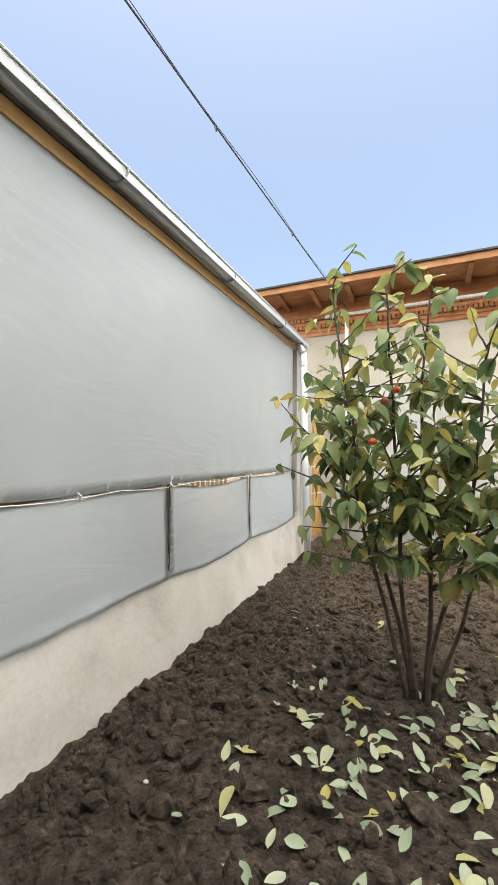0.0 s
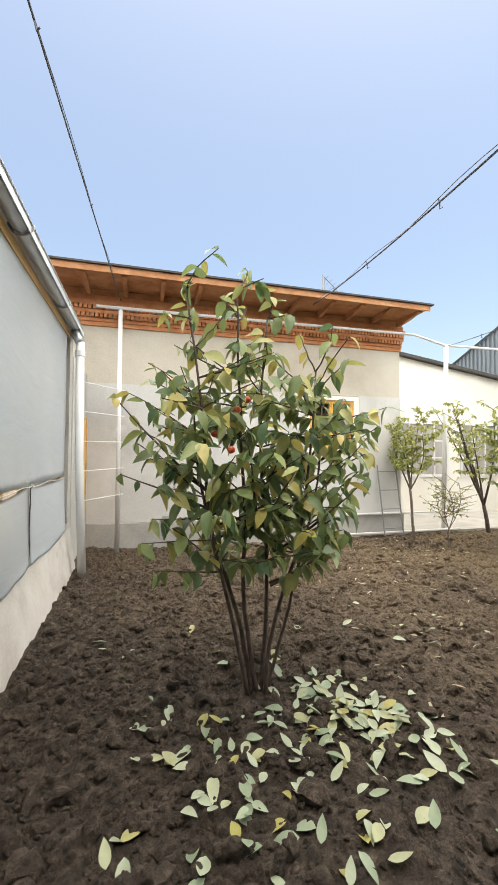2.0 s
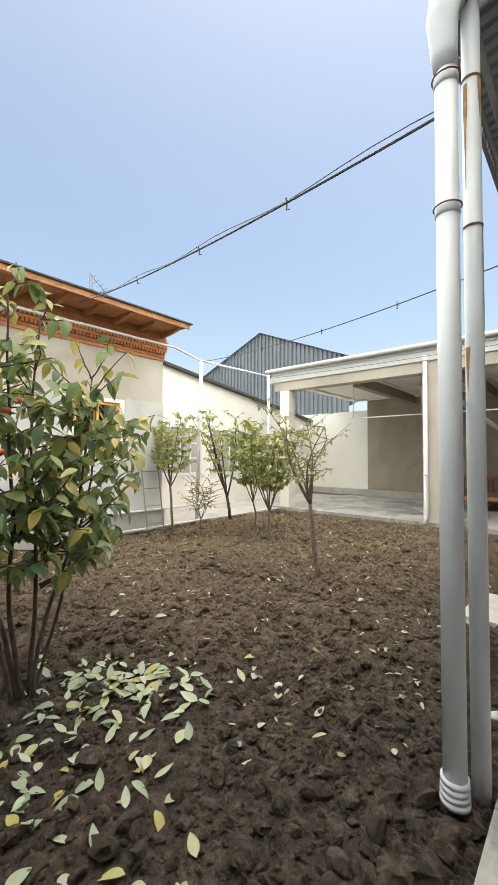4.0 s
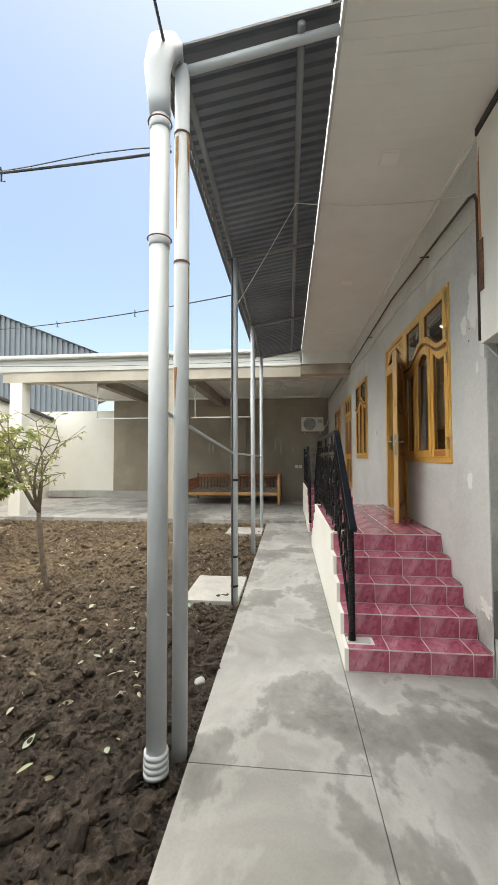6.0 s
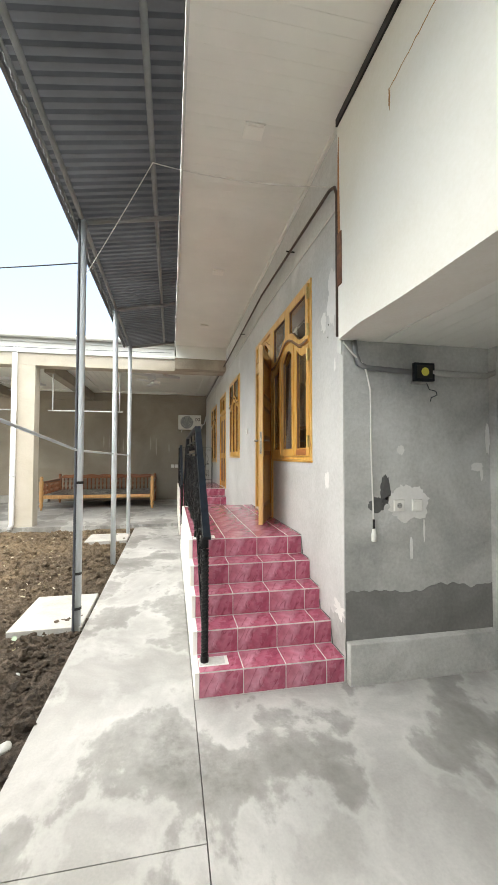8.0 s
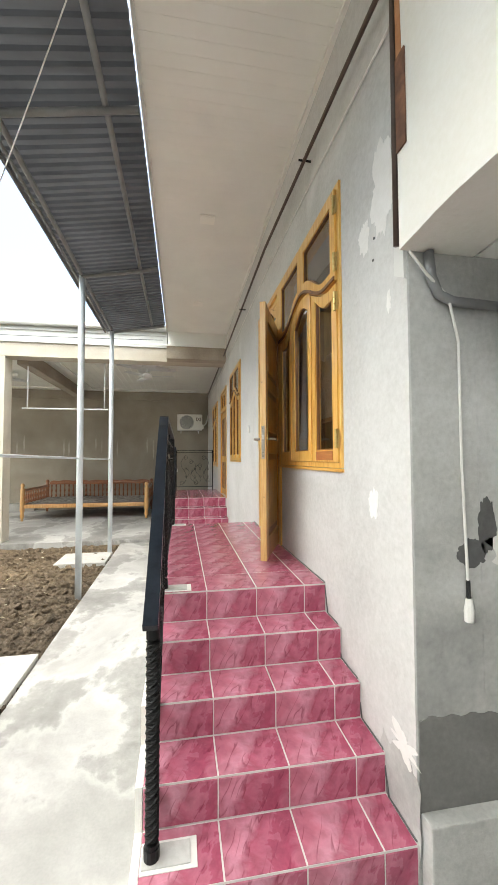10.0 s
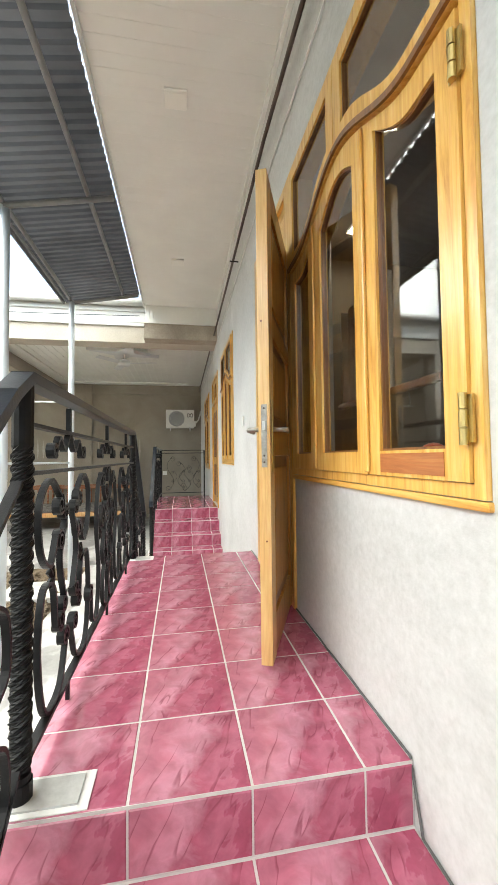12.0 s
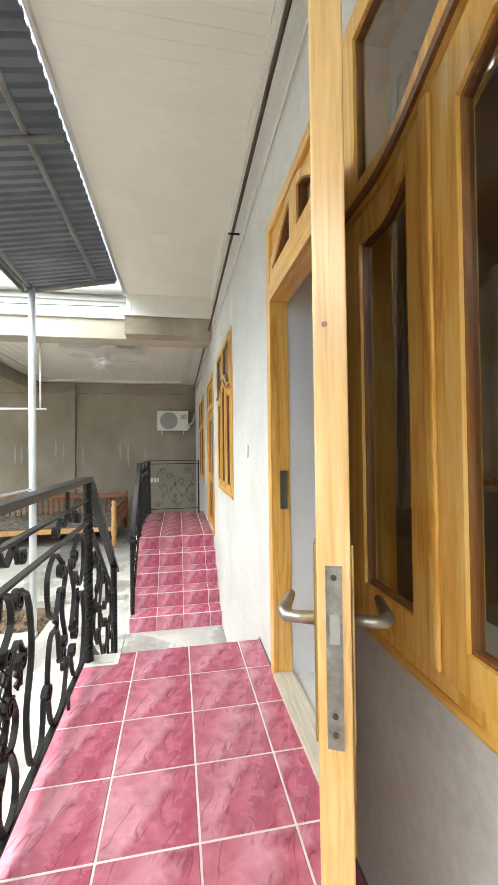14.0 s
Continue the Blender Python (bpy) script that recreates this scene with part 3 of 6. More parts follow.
structure("column_1", bm, M["plaster_warm"], "beige plastered square column")
structure("column_2", B(VX, 7.2, -0.2, VX + 0.34, 7.55, 3.598, bevel=0.01), M["plaster_white"], "white plastered square column")


# ---- porches with tiled steps ----
def flight(tiles, x_front, way, y0, y1):
    """Five steps up from x_front; way is +1 or -1. Returns the concrete profile and adds tiles to be laid."""
    prof = []
    for i in range(5):
        xa = x_front + way * i * TREAD
        prof += [(xa, RISE * i), (xa, RISE * (i + 1))]
        tiles.append(("riser", xa, way, RISE * i, y0, y1))
        if i < 4:
            tiles.append(("tread", xa, way, RISE * (i + 1), y0, y1))
    return prof


TY = [-0.30, -0.60, -0.90, -1.20, HW + 0.004]
tile_cache = {}


def tile_mesh(w, l):
    """A tile w by l, 8 mm thick, top at z = 0, with eased edges."""
    k = (round(w, 3), round(l, 3))
    if k not in tile_cache:
        bm = bmesh.new()
        e = 0.003
        g = 0.0028
        lo = [bm.verts.new((x, y, -0.009)) for x, y in ((g, g), (w - g, g), (w - g, l - g), (g, l - g))]
        mi = [bm.verts.new((x, y, -e)) for x, y in ((g, g), (w - g, g), (w - g, l - g), (g, l - g))]
        hi = [bm.verts.new((x, y, 0)) for x, y in ((g + e, g + e), (w - g - e, g + e), (w - g - e, l - g - e), (g + e, l - g - e))]
        bm.faces.new(hi)
        for a, b in ((lo, mi), (mi, hi)):
            for i in range(4):
                bm.faces.new((a[i], a[(i + 1) % 4], b[(i + 1) % 4], b[i]))
        tile_cache[k] = mesh_of("tile", bm, M["tile"])
    return tile_cache[k]


def porch(name, label, x0, x1, front_steps, back_steps, side):
    """A tiled landing x0..x1 with flights before and after it."""
    todo = []
    prof = [(x0, 0), (x0, PZ), (x1, PZ), (x1, 0)]
    left = flight(todo, x0 - 4 * TREAD, 1, *TY[::4]) if front_steps else [(x0, 0), (x0, PZ)]
    right = flight(todo, x1 + 4 * TREAD, -1, *TY[::4])[::-1] if back_steps else [(x1, PZ), (x1, 0)]
    pr = [(x, max(z - 0.0022, -0.2)) for x, z in left + right]
    pr = [(pr[0][0], -0.2)] + pr + [(pr[-1][0], -0.2)]
    # shrink by the tiles' thickness
    pr2 = []
    for x, z in pr:
        mid = (x0 + x1) / 2
        pr2.append((x + (0.0022 if x < mid else -0.0022), z))
    ob = structure(name, plate(bmesh.new(), pr2, HW + 0.003, -0.302), M["grout"], label)
    wl = [(x + (0.002 if x < (x0 + x1) / 2 else -0.002), z - 0.004 if z > 0 else -0.2) for x, z in [(left[0][0], -0.2)] + left + right + [(right[-1][0], -0.2)]]
    sd = part("side_wall", plate(bmesh.new(), wl, -0.30, -0.272), M["plaster_white"], ob, "white plastered side of the porch")
    n = round((x1 - x0) / 0.3)
    for i in range(n):
        for a, b in zip(TY, TY[1:]):
            piece("tile", tile_mesh(0.3, a - b), ob, pose(x0 + 0.3 * i, b, PZ))
    for kind, xa, way, z, _, _ in todo:
        for a, b in zip(TY, TY[1:]):
            w = a - b
            if kind == "tread":
                me = tile_mesh(TREAD, w)
                piece("tile", me, ob, pose(xa if way > 0 else xa - TREAD, b, z))
            else:
                me = tile_mesh(RISE - 0.008, w)
                m = Matrix(((0, 0, -way, xa - way * 0.001), (0, 1, 0, b), (1, 0, 0, z), (0, 0, 0, 1)))
                piece("tile", me, ob, m)
    return ob


porch("porch_1", "porch of crimson marbled tiles with five steps", 3.0, 5.4, True, True, 1)
porch("porch_2", "second porch of crimson marbled tiles with five steps", 8.5, 10.6, True, False, 1)

# ---- planting bed ----
def soil_height(x, y):
    h = 0.03 * noise.noise((x * 0.7, y * 0.7, 3)) + 0.028 * noise.noise((x * 3.1, y * 3.1, 1)) + 0.03 * noise.noise((x * 8, y * 8, 5)) + 0.03 * abs(noise.noise((x * 17, y * 17, 9)))
    edge = min(1, max(0, (y - 0.69) / 0.25))
    bank = 0.05 * max(0, 1 - (x + 1.62) / 0.5) * (1 if x < -1.1 else 0)
    return -0.03 + h * (0.3 + 0.7 * edge) + bank


bm = bmesh.new()
nx, ny = 420, 290
grid = []
for i in range(nx + 1):
    x = -1.72 + (8.68 + 1.72) * (i / nx) ** 1.25
    row = []
    for j in range(ny + 1):
        y = 0.687 + (7.52 - 0.687) * (j / ny) ** 1.2
        jx, jy = (random.random() - 0.5) * 0.012, (random.random() - 0.5) * 0.012
        if i in (0, nx) or j in (0, ny):
            jx = jy = 0
        row.append(bm.verts.new((x + jx, y + jy, soil_height(x, y))))
    grid.append(row)
for i in range(nx):
    for j in range(ny):
        bm.faces.new((grid[i][j], grid[i + 1][j], grid[i + 1][j + 1], grid[i][j + 1]))
structure("ground_bed", bm, M["soil"], "freshly dug dark brown garden soil")


def lumps(count, seed, x0, x1, y0, y1, r0, r1, sub):
    rnd = random.Random(seed)
    vs, fs = [], []
    ico = bmesh.new()
    bmesh.ops.create_icosphere(ico, subdivisions=sub, radius=1)
    base = [v.co.copy() for v in ico.verts]
    idx = [[v.index for v in f.verts] for f in ico.faces]
    ico.free()
    for _ in range(count):
        x = x0 + (x1 - x0) * rnd.random() ** 1.5
        y = y0 + (y1 - y0) * rnd.random() ** 1.4
        r = r0 + (r1 - r0) * rnd.random() ** 3
        s = Vector((r * rnd.uniform(0.7, 1.5), r * rnd.uniform(0.7, 1.5), r * rnd.uniform(0.6, 1.0)))
        rot = Euler((rnd.uniform(-0.9, 0.9), rnd.uniform(-0.9, 0.9), rnd.uniform(0, 6.28))).to_matrix()
        o = len(vs)
        off = Vector((rnd.random() * 50, rnd.random() * 50, 0))
        c = Vector((x, y, soil_height(x, y) + r * 0.22))
        for p in base:
            k = 1 + 0.5 * noise.noise(p * 1.4 + off) + 0.3 * noise.noise(p * 3.5 + off)
            vs.append(tuple(c + rot @ Vector((p.x * s.x * k, p.y * s.y * k, p.z * s.z * k))))
        fs += [[o + a for a in f] for f in idx]
    me = bpy.data.meshes.new("soil_clods")
    me.from_pydata(vs, [], fs)
    me.materials.append(M["soil"])
    return me


clods = new("soil_clods", lumps(7500, 5, -1.6, 8.4, 0.73, 7.4, 0.010, 0.055, 2))
tagged(clods, "loose clods of dark brown earth on the bed", "soil", "", "stuff")
crumbs = new("soil_crumbs", lumps(42000, 6, -1.6, 8.4, 0.70, 7.4, 0.005, 0.022, 1))
tagged(crumbs, "fine crumbs of dark brown earth on the bed", "soil", "", "stuff")


# ---- shed: plastic film, gutter, battens, downpipe ----
def film_sheet(y0, y1, z0, z1, sag_top, sag_bot, seed, edge_wave=0.02, x=-1.752, spans=1, flare=0.0):
    """A sheet of film with slack: top and bottom edges sag between fixings."""
    bm = bmesh.new()
    ny_, nz_ = max(6, int((y1 - y0) / 0.06)), 24
    rows = []
    for i in range(ny_ + 1):
        u = i / ny_
        y = y0 + (y1 - y0) * u
        s = math.sin(math.pi * u)
        zt = z1 - sag_top * abs(math.sin(math.pi * u * spans)) + 0.006 * noise.noise((y * 4, seed, 0))
        zb = z0 - sag_bot * s + edge_wave * noise.noise((y * 2.2, seed, 7))
        col = []
        for j in range(nz_ + 1):
            v = j / nz_
            z = zb + (zt - zb) * v
            bulge = 0.012 * s * math.sin(math.pi * v) + 0.012 * noise.noise((y * 1.4, z * 0.9, seed)) * math.sin(math.pi * v)
            lift = 0.018 * max(0, 1 - v * 8) * abs(noise.noise((y * 3, seed, 2)))
            col.append(bm.verts.new((x + bulge + lift + flare * (1 - v), y, z)))
        rows.append(col)
    for a, b in zip(rows, rows[1:]):
        for j in range(nz_):
            bm.faces.new((a[j], b[j], b[j + 1], a[j + 1]))
    bmesh.ops.solidify(bm, geom=bm.faces[:], thickness=0.0015)
    return bm


cover = thing("plastic_cover", "milky white plastic film stapled over the shed wall in slack sheets", "tarpaulin", (0, 0, 0))
for i, (y0, y1) in enumerate(((-1.3, 1.45), (1.455, 6.02))):
    part("upper_sheet", film_sheet(y0, y1, 1.285, 3.115, 0.0, 0.0, 3 + i, 0.012), M["film"], cover, smooth=True)
for i, (y0, y1, st, sb) in enumerate(((-1.3, 2.895, 0.010, 0.02), (2.925, 4.385, 0.05, 0.05), (4.405, 6.0, 0.03, 0.04))):
    part("lower_sheet", film_sheet(y0, y1, 0.60, 1.283, st, sb, 11 + i, x=-1.744, spans=(5, 1, 1)[i], flare=0.024), M["film"], cover, smooth=True)
part("hem_cord", T([(-1.735, -1.2 + 0.1 * i, 1.285 - 0.02 * abs(math.sin(i * 0.35))) for i in range(72)], 0.0035, 6), M["cable_white"], cover)
for y in (2.05, 2.91, 4.4):
    part("tie", T([(-1.73, y, 1.30), (-1.715, y + 0.012, 1.285), (-1.73, y + 0.02, 1.26)], 0.008, 6), M["cable_white"], cover)
for y in (2.91, 4.395):
    part("side_cord", T([(-1.73, y + 0.01 * math.sin(k), 1.27 - 0.07 * k) for k in range(10)], 0.005, 6), M["cable"], cover)

frame_ = thing("shed_frame", "wooden battens of the shed behind the plastic film", "frame")
for y in (-0.2, 1.2, 2.91, 4.4, 6.0):
    part("post", B(-1.83, y - 0.03, 0.64, -1.775, y + 0.03, 3.18), M["batten"], frame_)
for z in (1.30, 2.2):
    part("rail", B(-1.845, -1.3, z - 0.025, -1.832, 6.1, z + 0.025), M["batten"], frame_)
part("top_batten", B(-1.775, -1.35, 3.085, -1.735, 6.12, 3.165), M["batten"], frame_, "yellow pine batten under the gutter")
for i in range(9):
    part("slat", B(-1.85, 3.30 + i * 0.09, 0.9, -1.846, 3.36 + i * 0.09, 1.32), M["batten"], frame_)

gut = thing("roof_gutter", "grey metal half-round gutter along the shed eaves", "gutter")
bm = bmesh.new()
prof = [(-0.07 * math.cos(a), -0.07 * math.sin(a)) for a in [math.pi * k / 10 for k in range(11)]]
for a, b in ((0.0, 0.004),):
    ring = [(p[0], p[1]) for p in prof] + [(p[0] * 0.94, p[1] * 0.94) for p in prof[::-1]]
    V = [[bm.verts.new((-1.665 + px, y, 3.235 + pz)) for px, pz in ring] for y in (-1.4, 6.35)]
    for i in range(len(ring)):
        j = (i + 1) % len(ring)
        bm.faces.new((V[0][i], V[0][j], V[1][j], V[1][i]))
part("trough", bm, M["gutter_metal"], gut, smooth=True)
part("eave_flashing", B(-1.80, -1.4, 3.24, -1.62, 6.36, 3.262), M["gutter_metal"], gut)
part("front_plate", B(-1.602, -1.4, 3.165, -1.596, 6.35, 3.232), M["pipe_paint"], gut, "pale grey front face of the gutter")
part("lip", T([(-1.595, -1.4, 3.235), (-1.595, 6.35, 3.235)], 0.010, 8), M["gutter_metal"], gut)
for y in (0.9, 2.25, 3.73, 5.2):
    part("bracket", strip(bmesh.new(), [(-1.665 - 0.078 * math.cos(a), y, 3.235 - 0.078 * math.sin(a)) for a in [math.pi * k / 8 for k in range(9)]], 0.03, 0.008, (0, 1, 0)), M["gutter_metal"], gut)
dp = thing("downpipe", "white plastic downpipe at the end of the shed", "pipe")
part("pipe", T([(-1.60, 6.06, 3.02), (-1.585, 6.05, 1.5), (-1.52, 6.02, -0.04)], 0.052, 14), M["white_paint"], dp, smooth=True)
part("elbow", T([(-1.665, 6.08, 3.19), (-1.665, 6.08, 3.12), (-1.63, 6.07, 3.07), (-1.60, 6.06, 3.0)], 0.058, 14), M["gutter_metal"], dp, smooth=True)
part("collar", T([(-1.60, 6.06, 2.90), (-1.598, 6.06, 2.83)], 0.062, 14), M["white_paint"], dp)

gate = thing("wooden_gate", "orange wooden gate leaf beyond the shed", "gate", (0, 0, 0))
part("gate_frame", B(-1.715, 7.0, 0.12, -1.68, 7.09, 2.15), M["pine"], gate)
part("gate_frame", B(-1.715, 7.43, 0.12, -1.68, 7.50, 2.15), M["pine"], gate)
for i in range(3):
    part("board", B(-1.71, 7.095 + i * 0.112, 0.12, -1.69, 7.20 + i * 0.112, 2.12), M["pine"], gate)
trel = thing("plant_trellis", "white wire trellis beside the shed pier", "trellis")
for k in range(5):
    part("wire", T([(-1.70, 6.4, 0.9 + 0.42 * k), (-1.1, 7.3, 0.92 + 0.42 * k)], 0.008, 6), M["white_paint"], trel)

# ---- canopy over the walkway ----
CX0, CX1 = 1.12, 7.78
can = thing("canopy", "dark corrugated sheet canopy on painted steel poles along the walkway", "canopy")
bm = bmesh.new()
prev = None
x = CX0 - 0.08
while x < CX1 + 0.04:        # trapezoid ribs across the walkway
    for dx, d in ((0.0, 0.0), (0.010, 0.026), (0.040, 0.026), (0.050, 0.0), (0.088, 0.0)):
        a, b = bm.verts.new((x + dx, 0.86, 3.90 + d)), bm.verts.new((x + dx, -0.155, 4.07 + d))
        if prev:
            bm.faces.new((prev[0], a, b, prev[1]))
        prev = (a, b)
    x += 0.09
bmesh.ops.solidify(bm, geom=bm.faces[:], thickness=0.0012)
part("sheet", bm, M["corrugated"], can)
part("gutter_edge", B(CX0 - 0.1, 0.862, 3.86, CX1 + 0.05, 0.885, 3.93), M["corrugated"], can)
for y, z in ((0.75, 3.875), (0.06, 4.0)):
    part("purlin", T([(CX0 - 0.06, y, z), (CX1, y, z)], 0.022, 10), M["truss_grey"], can, smooth=True)
part("edge_pipe", T([(CX0 - 0.06, 0.83, 3.885), (CX1, 0.83, 3.885)], 0.014, 8), M["truss_grey"], can, smooth=True)
for x in (1.12, 3.31, 5.60, 7.74):
    part("rafter", T([(x, 0.75, 3.85), (x, -0.15, 4.01)], 0.026, 10), M["pipe_paint"] if x < 2 else M["truss_grey"], can, smooth=True)
poles = [(1.12, 0.043), (3.31, 0.040), (5.62, 0.038), (7.73, 0.038)]
for x, r in poles:
    part("pole", T([(x, 0.745, -0.12), (x, 0.745, 3.87)], r, 16), M["pipe_paint"], can, smooth=True)
for z in (3.47, 2.72):
    part("weld_ring", T([(1.12, 0.745, z - 0.006), (1.12, 0.745, z + 0.006)], 0.046, 16), M["rust"], can, "rusty weld on the pole")
for z0, z1, a in ((2.9, 3.44, 0.5), (2.2, 2.70, 2.6), (3.2, 3.46, 2.2), (1.9, 2.12, 0.4)):
    bm = bmesh.new()
    cols = []
    for k in range(9):
        z = z1 - (z1 - z0) * k / 8
        w = 0.35 * (1 - k / 9) + 0.1 * noise.noise((z * 9, a, 0))
        cols.append([bm.verts.new((1.12 + 0.0438 * math.cos(math.pi + a - 1 + q * w), 0.745 + 0.0438 * math.sin(math.pi + a - 1 + q * w), z)) for q in (-1, 0, 1)])
    for p, q in zip(cols, cols[1:]):
        bm.faces.new((p[0], p[1], q[1], q[0])), bm.faces.new((p[1], p[2], q[2], q[1]))
    part("rust_run", bm, M["rust_pale"], can, "orange rust run on the pole")
part("line_bar", T([(1.0, 0.80, 1.86), (3.31, 0.76, 1.66), (5.62, 0.76, 1.64), (7.73, 0.76, 1.62)], 0.012, 8), M["pipe_paint"], can, smooth=True)
for z in (1.36, 0.52, 0.20):
    part("tape", T([(3.31, 0.745, z - 0.012), (3.31, 0.745, z + 0.012)], 0.043, 16), M["black"], can)
part("pole_cable", T([(3.265, 0.765, 0.0 + 0.2 * k) if k < 19 else (3.27, 0.77, 3.86) for k in range(20)], 0.012, 6), M["cable"], can)

big = thing("rainwater_pipe", "thick pale grey rainwater pipe with a film-wrapped elbow", "pipe")
BX, BY = 0.94, 0.815
part("pipe", T([(BX, BY, 0.03), (BX, BY, 3.46)], 0.051, 20), M["pipe_paint"], big, smooth=True)
for z in (2.74, 3.37):
    part("collar", T([(BX, BY, z - 0.02), (BX, BY, z + 0.02)], 0.055, 20), M["pipe_paint"], big, smooth=True)
    part("wire_tie", T([(BX + 0.062 * math.cos(a), BY + 0.062 * math.sin(a), z + 0.022) for a in [k * math.pi / 8 for k in range(17)]], 0.004, 5), M["rust"], big)
for k in range(4):
    part("foot_ring", T([(BX, BY, 0.035 + 0.03 * k), (BX, BY, 0.058 + 0.03 * k)], 0.064 - 0.001 * k, 20), M["pipe_paint"], big, smooth=True)
bm = bmesh.new()
tube(bm, [(BX, BY, 3.42), (BX, BY + 0.01, 3.52), (BX - 0.01, BY + 0.015, 3.68), (BX + 0.02, BY, 3.83), (BX + 0.09, BY - 0.03, 3.91), (BX + 0.2, BY - 0.02, 3.90)], [0.054, 0.062, 0.072, 0.076, 0.068, 0.055], 18)
for v in bm.verts:
    k = 1 + 0.0
    o = 0.016 * noise.noise(v.co * 14)
    v.co += Vector((o, o, 0))
part("wrapped_elbow", bm, M["pipe_paint"], big, "elbow wrapped in wrinkled white film", smooth=True)
part("pipe_wire", T([(BX + 0.058, BY - 0.015, 0.1 + 0.35 * k) if k < 10 else (BX + 0.08, BY - 0.02, 3.7) for k in range(11)], 0.004, 5), M["cable"], big)

for (x0, y0, x1, y1) in ((3.28, 0.70, 4.18, 1.33), (7.05, 0.70, 7.75, 1.45)):
    s = thing("concrete_slab", "flat pale concrete cover slab lying on the soil beside the walkway", "slab", ((x0 + x1) / 2, (y0 + y1) / 2, 0.0), group="cover slabs")
    bm = B(-(x1 - x0) / 2, -(y1 - y0) / 2, -0.06, (x1 - x0) / 2, (y1 - y0) / 2, 0.036, bevel=0.008)
    part("slab", bm, M["slab"], s)


# ---- iron railings ----
def spiral(cx, cz, r0, r1, a0, turns, n=22):
    """Points of a scroll from its rim (r0, angle a0 degrees) in to r1, in the xz plane."""
    return [(cx + (r0 + (r1 - r0) * k / n) * math.cos(radians(a0) + turns * 2 * math.pi * k / n), cz + (r0 + (r1 - r0) * k / n) * math.sin(radians(a0) + turns * 2 * math.pi * k / n)) for k in range(n + 1)]


def c_scroll(bm, x, z0, z1, side, w, t=0.007):
    """A C-shaped bar that bows out to one side and curls in at both ends."""
    h = (z1 - z0) / 2
    zc = (z0 + z1) / 2
    r = w * 0.33
    top = spiral(x, z1 - r, r, r * 0.28, 90, -1.25 * side, 26)[::-1]
    mid = []
    for k in range(1, 14):
        a = math.pi * k / 14
        mid.append((x - side * w * 0.95 * math.sin(a), z1 - (z1 - z0) * k / 14))
    bot = spiral(x, z0 + r, r, r * 0.28, -90, 1.25 * side, 26)
    strip(bm, [(px, 0, pz) for px, pz in top + mid + bot], t, 0.016, (0, 1, 0))


def s_scroll(bm, x, z0, z1, side, w, t=0.007):
    r = w * 0.36
    top = spiral(x + side * w * 0.25, z1 - r, r, r * 0.25, 90, -1.3 * side, 24)[::-1]
    bot = spiral(x - side * w * 0.25, z0 + r, r, r * 0.25, -90, -1.3 * side, 24)
    a, b = top[-1], bot[0]
    mid = []
    for k in range(1, 12):
        u = k / 12
        mid.append((a[0] + (b[0] - a[0]) * u - side * 0.55 * w * math.sin(2 * math.pi * u), a[1] + (b[1] - a[1]) * u))
    strip(bm, [(px, 0, pz) for px, pz in top + mid + bot], t, 0.016, (0, 1, 0))


def lattice(bm, x, z, w, h, step=0.045):
    """A diamond mesh of thin rods clipped to a w by h panel."""
    for s in (1, -1):
        c = -h
        while c < w:
            u0, u1 = max(0.0, c), min(w, c + h)
            if u1 - u0 > 0.01:
                pts = [(x - w / 2 + (u if s > 0 else w - u), 0, z - h / 2 + (u - c)) for u in (u0, u1)]
                tube(bm, pts, 0.003, 5)
            c += step
    return bm


def twisted(x, z0, z1, r=0.025):
    """A bar forged into a thick rope twist, plain at both ends."""
    bm = bmesh.new()
    n = int((z1 - z0) / 0.011)
    seg = 12
    rings = []
    for i in range(n + 1):
        z = z0 + (z1 - z0) * i / n
        plain_end = z - z0 < 0.07 or z1 - z < 0.16
        tw = 0 if plain_end else (z - z0) * 52
        ring = []
        for k in range(seg):
            a = 2 * math.pi * k / seg
            q = r * (1.0 if plain_end else 1 + 0.10 * math.cos(4 * a))
            ring.append(bm.verts.new((x + q * math.cos(a + tw), q * math.sin(a + tw), z)))
        rings.append(ring)
    for a, b in zip(rings, rings[1:]):
        for k in range(seg):
            bm.faces.new((a[k], a[(k + 1) % seg], b[(k + 1) % seg], b[k]))
    bm.faces.new(rings[0][::-1]), bm.faces.new(rings[-1])
    return bm


def leaf_ornament(bm, x, z, s=0.03):
    for a in (60, 120, -60, -120, 90):
        d = Vector((math.cos(radians(a)), 0, math.sin(radians(a))))
        tube(bm, [(x, 0, z), (x + d.x * s * 0.6, 0.006, z + d.z * s * 0.6), (x + d.x * s, 0, z + d.z * s)], [0.008, 0.011, 0.002], 6)


def roll(bm, cx, cz, a0, way, r=0.034, turns=1.7, t=0.008, d=0.024):
    """The rolled end of a forged bar: a tight coil that begins at angle a0 on its rim. Returns the rim's point."""
    n = 26
    pts = []
    for k in range(n + 1):
        u = k / n
        rr = r * (1 - 0.72 * u)
        a = radians(a0) + way * turns * 2 * math.pi * u
        pts.append((cx + rr * math.cos(a), 0, cz + rr * math.sin(a)))
    strip(bm, pts, t, d, (0, 1, 0))
    return pts[0][0], pts[0][2]


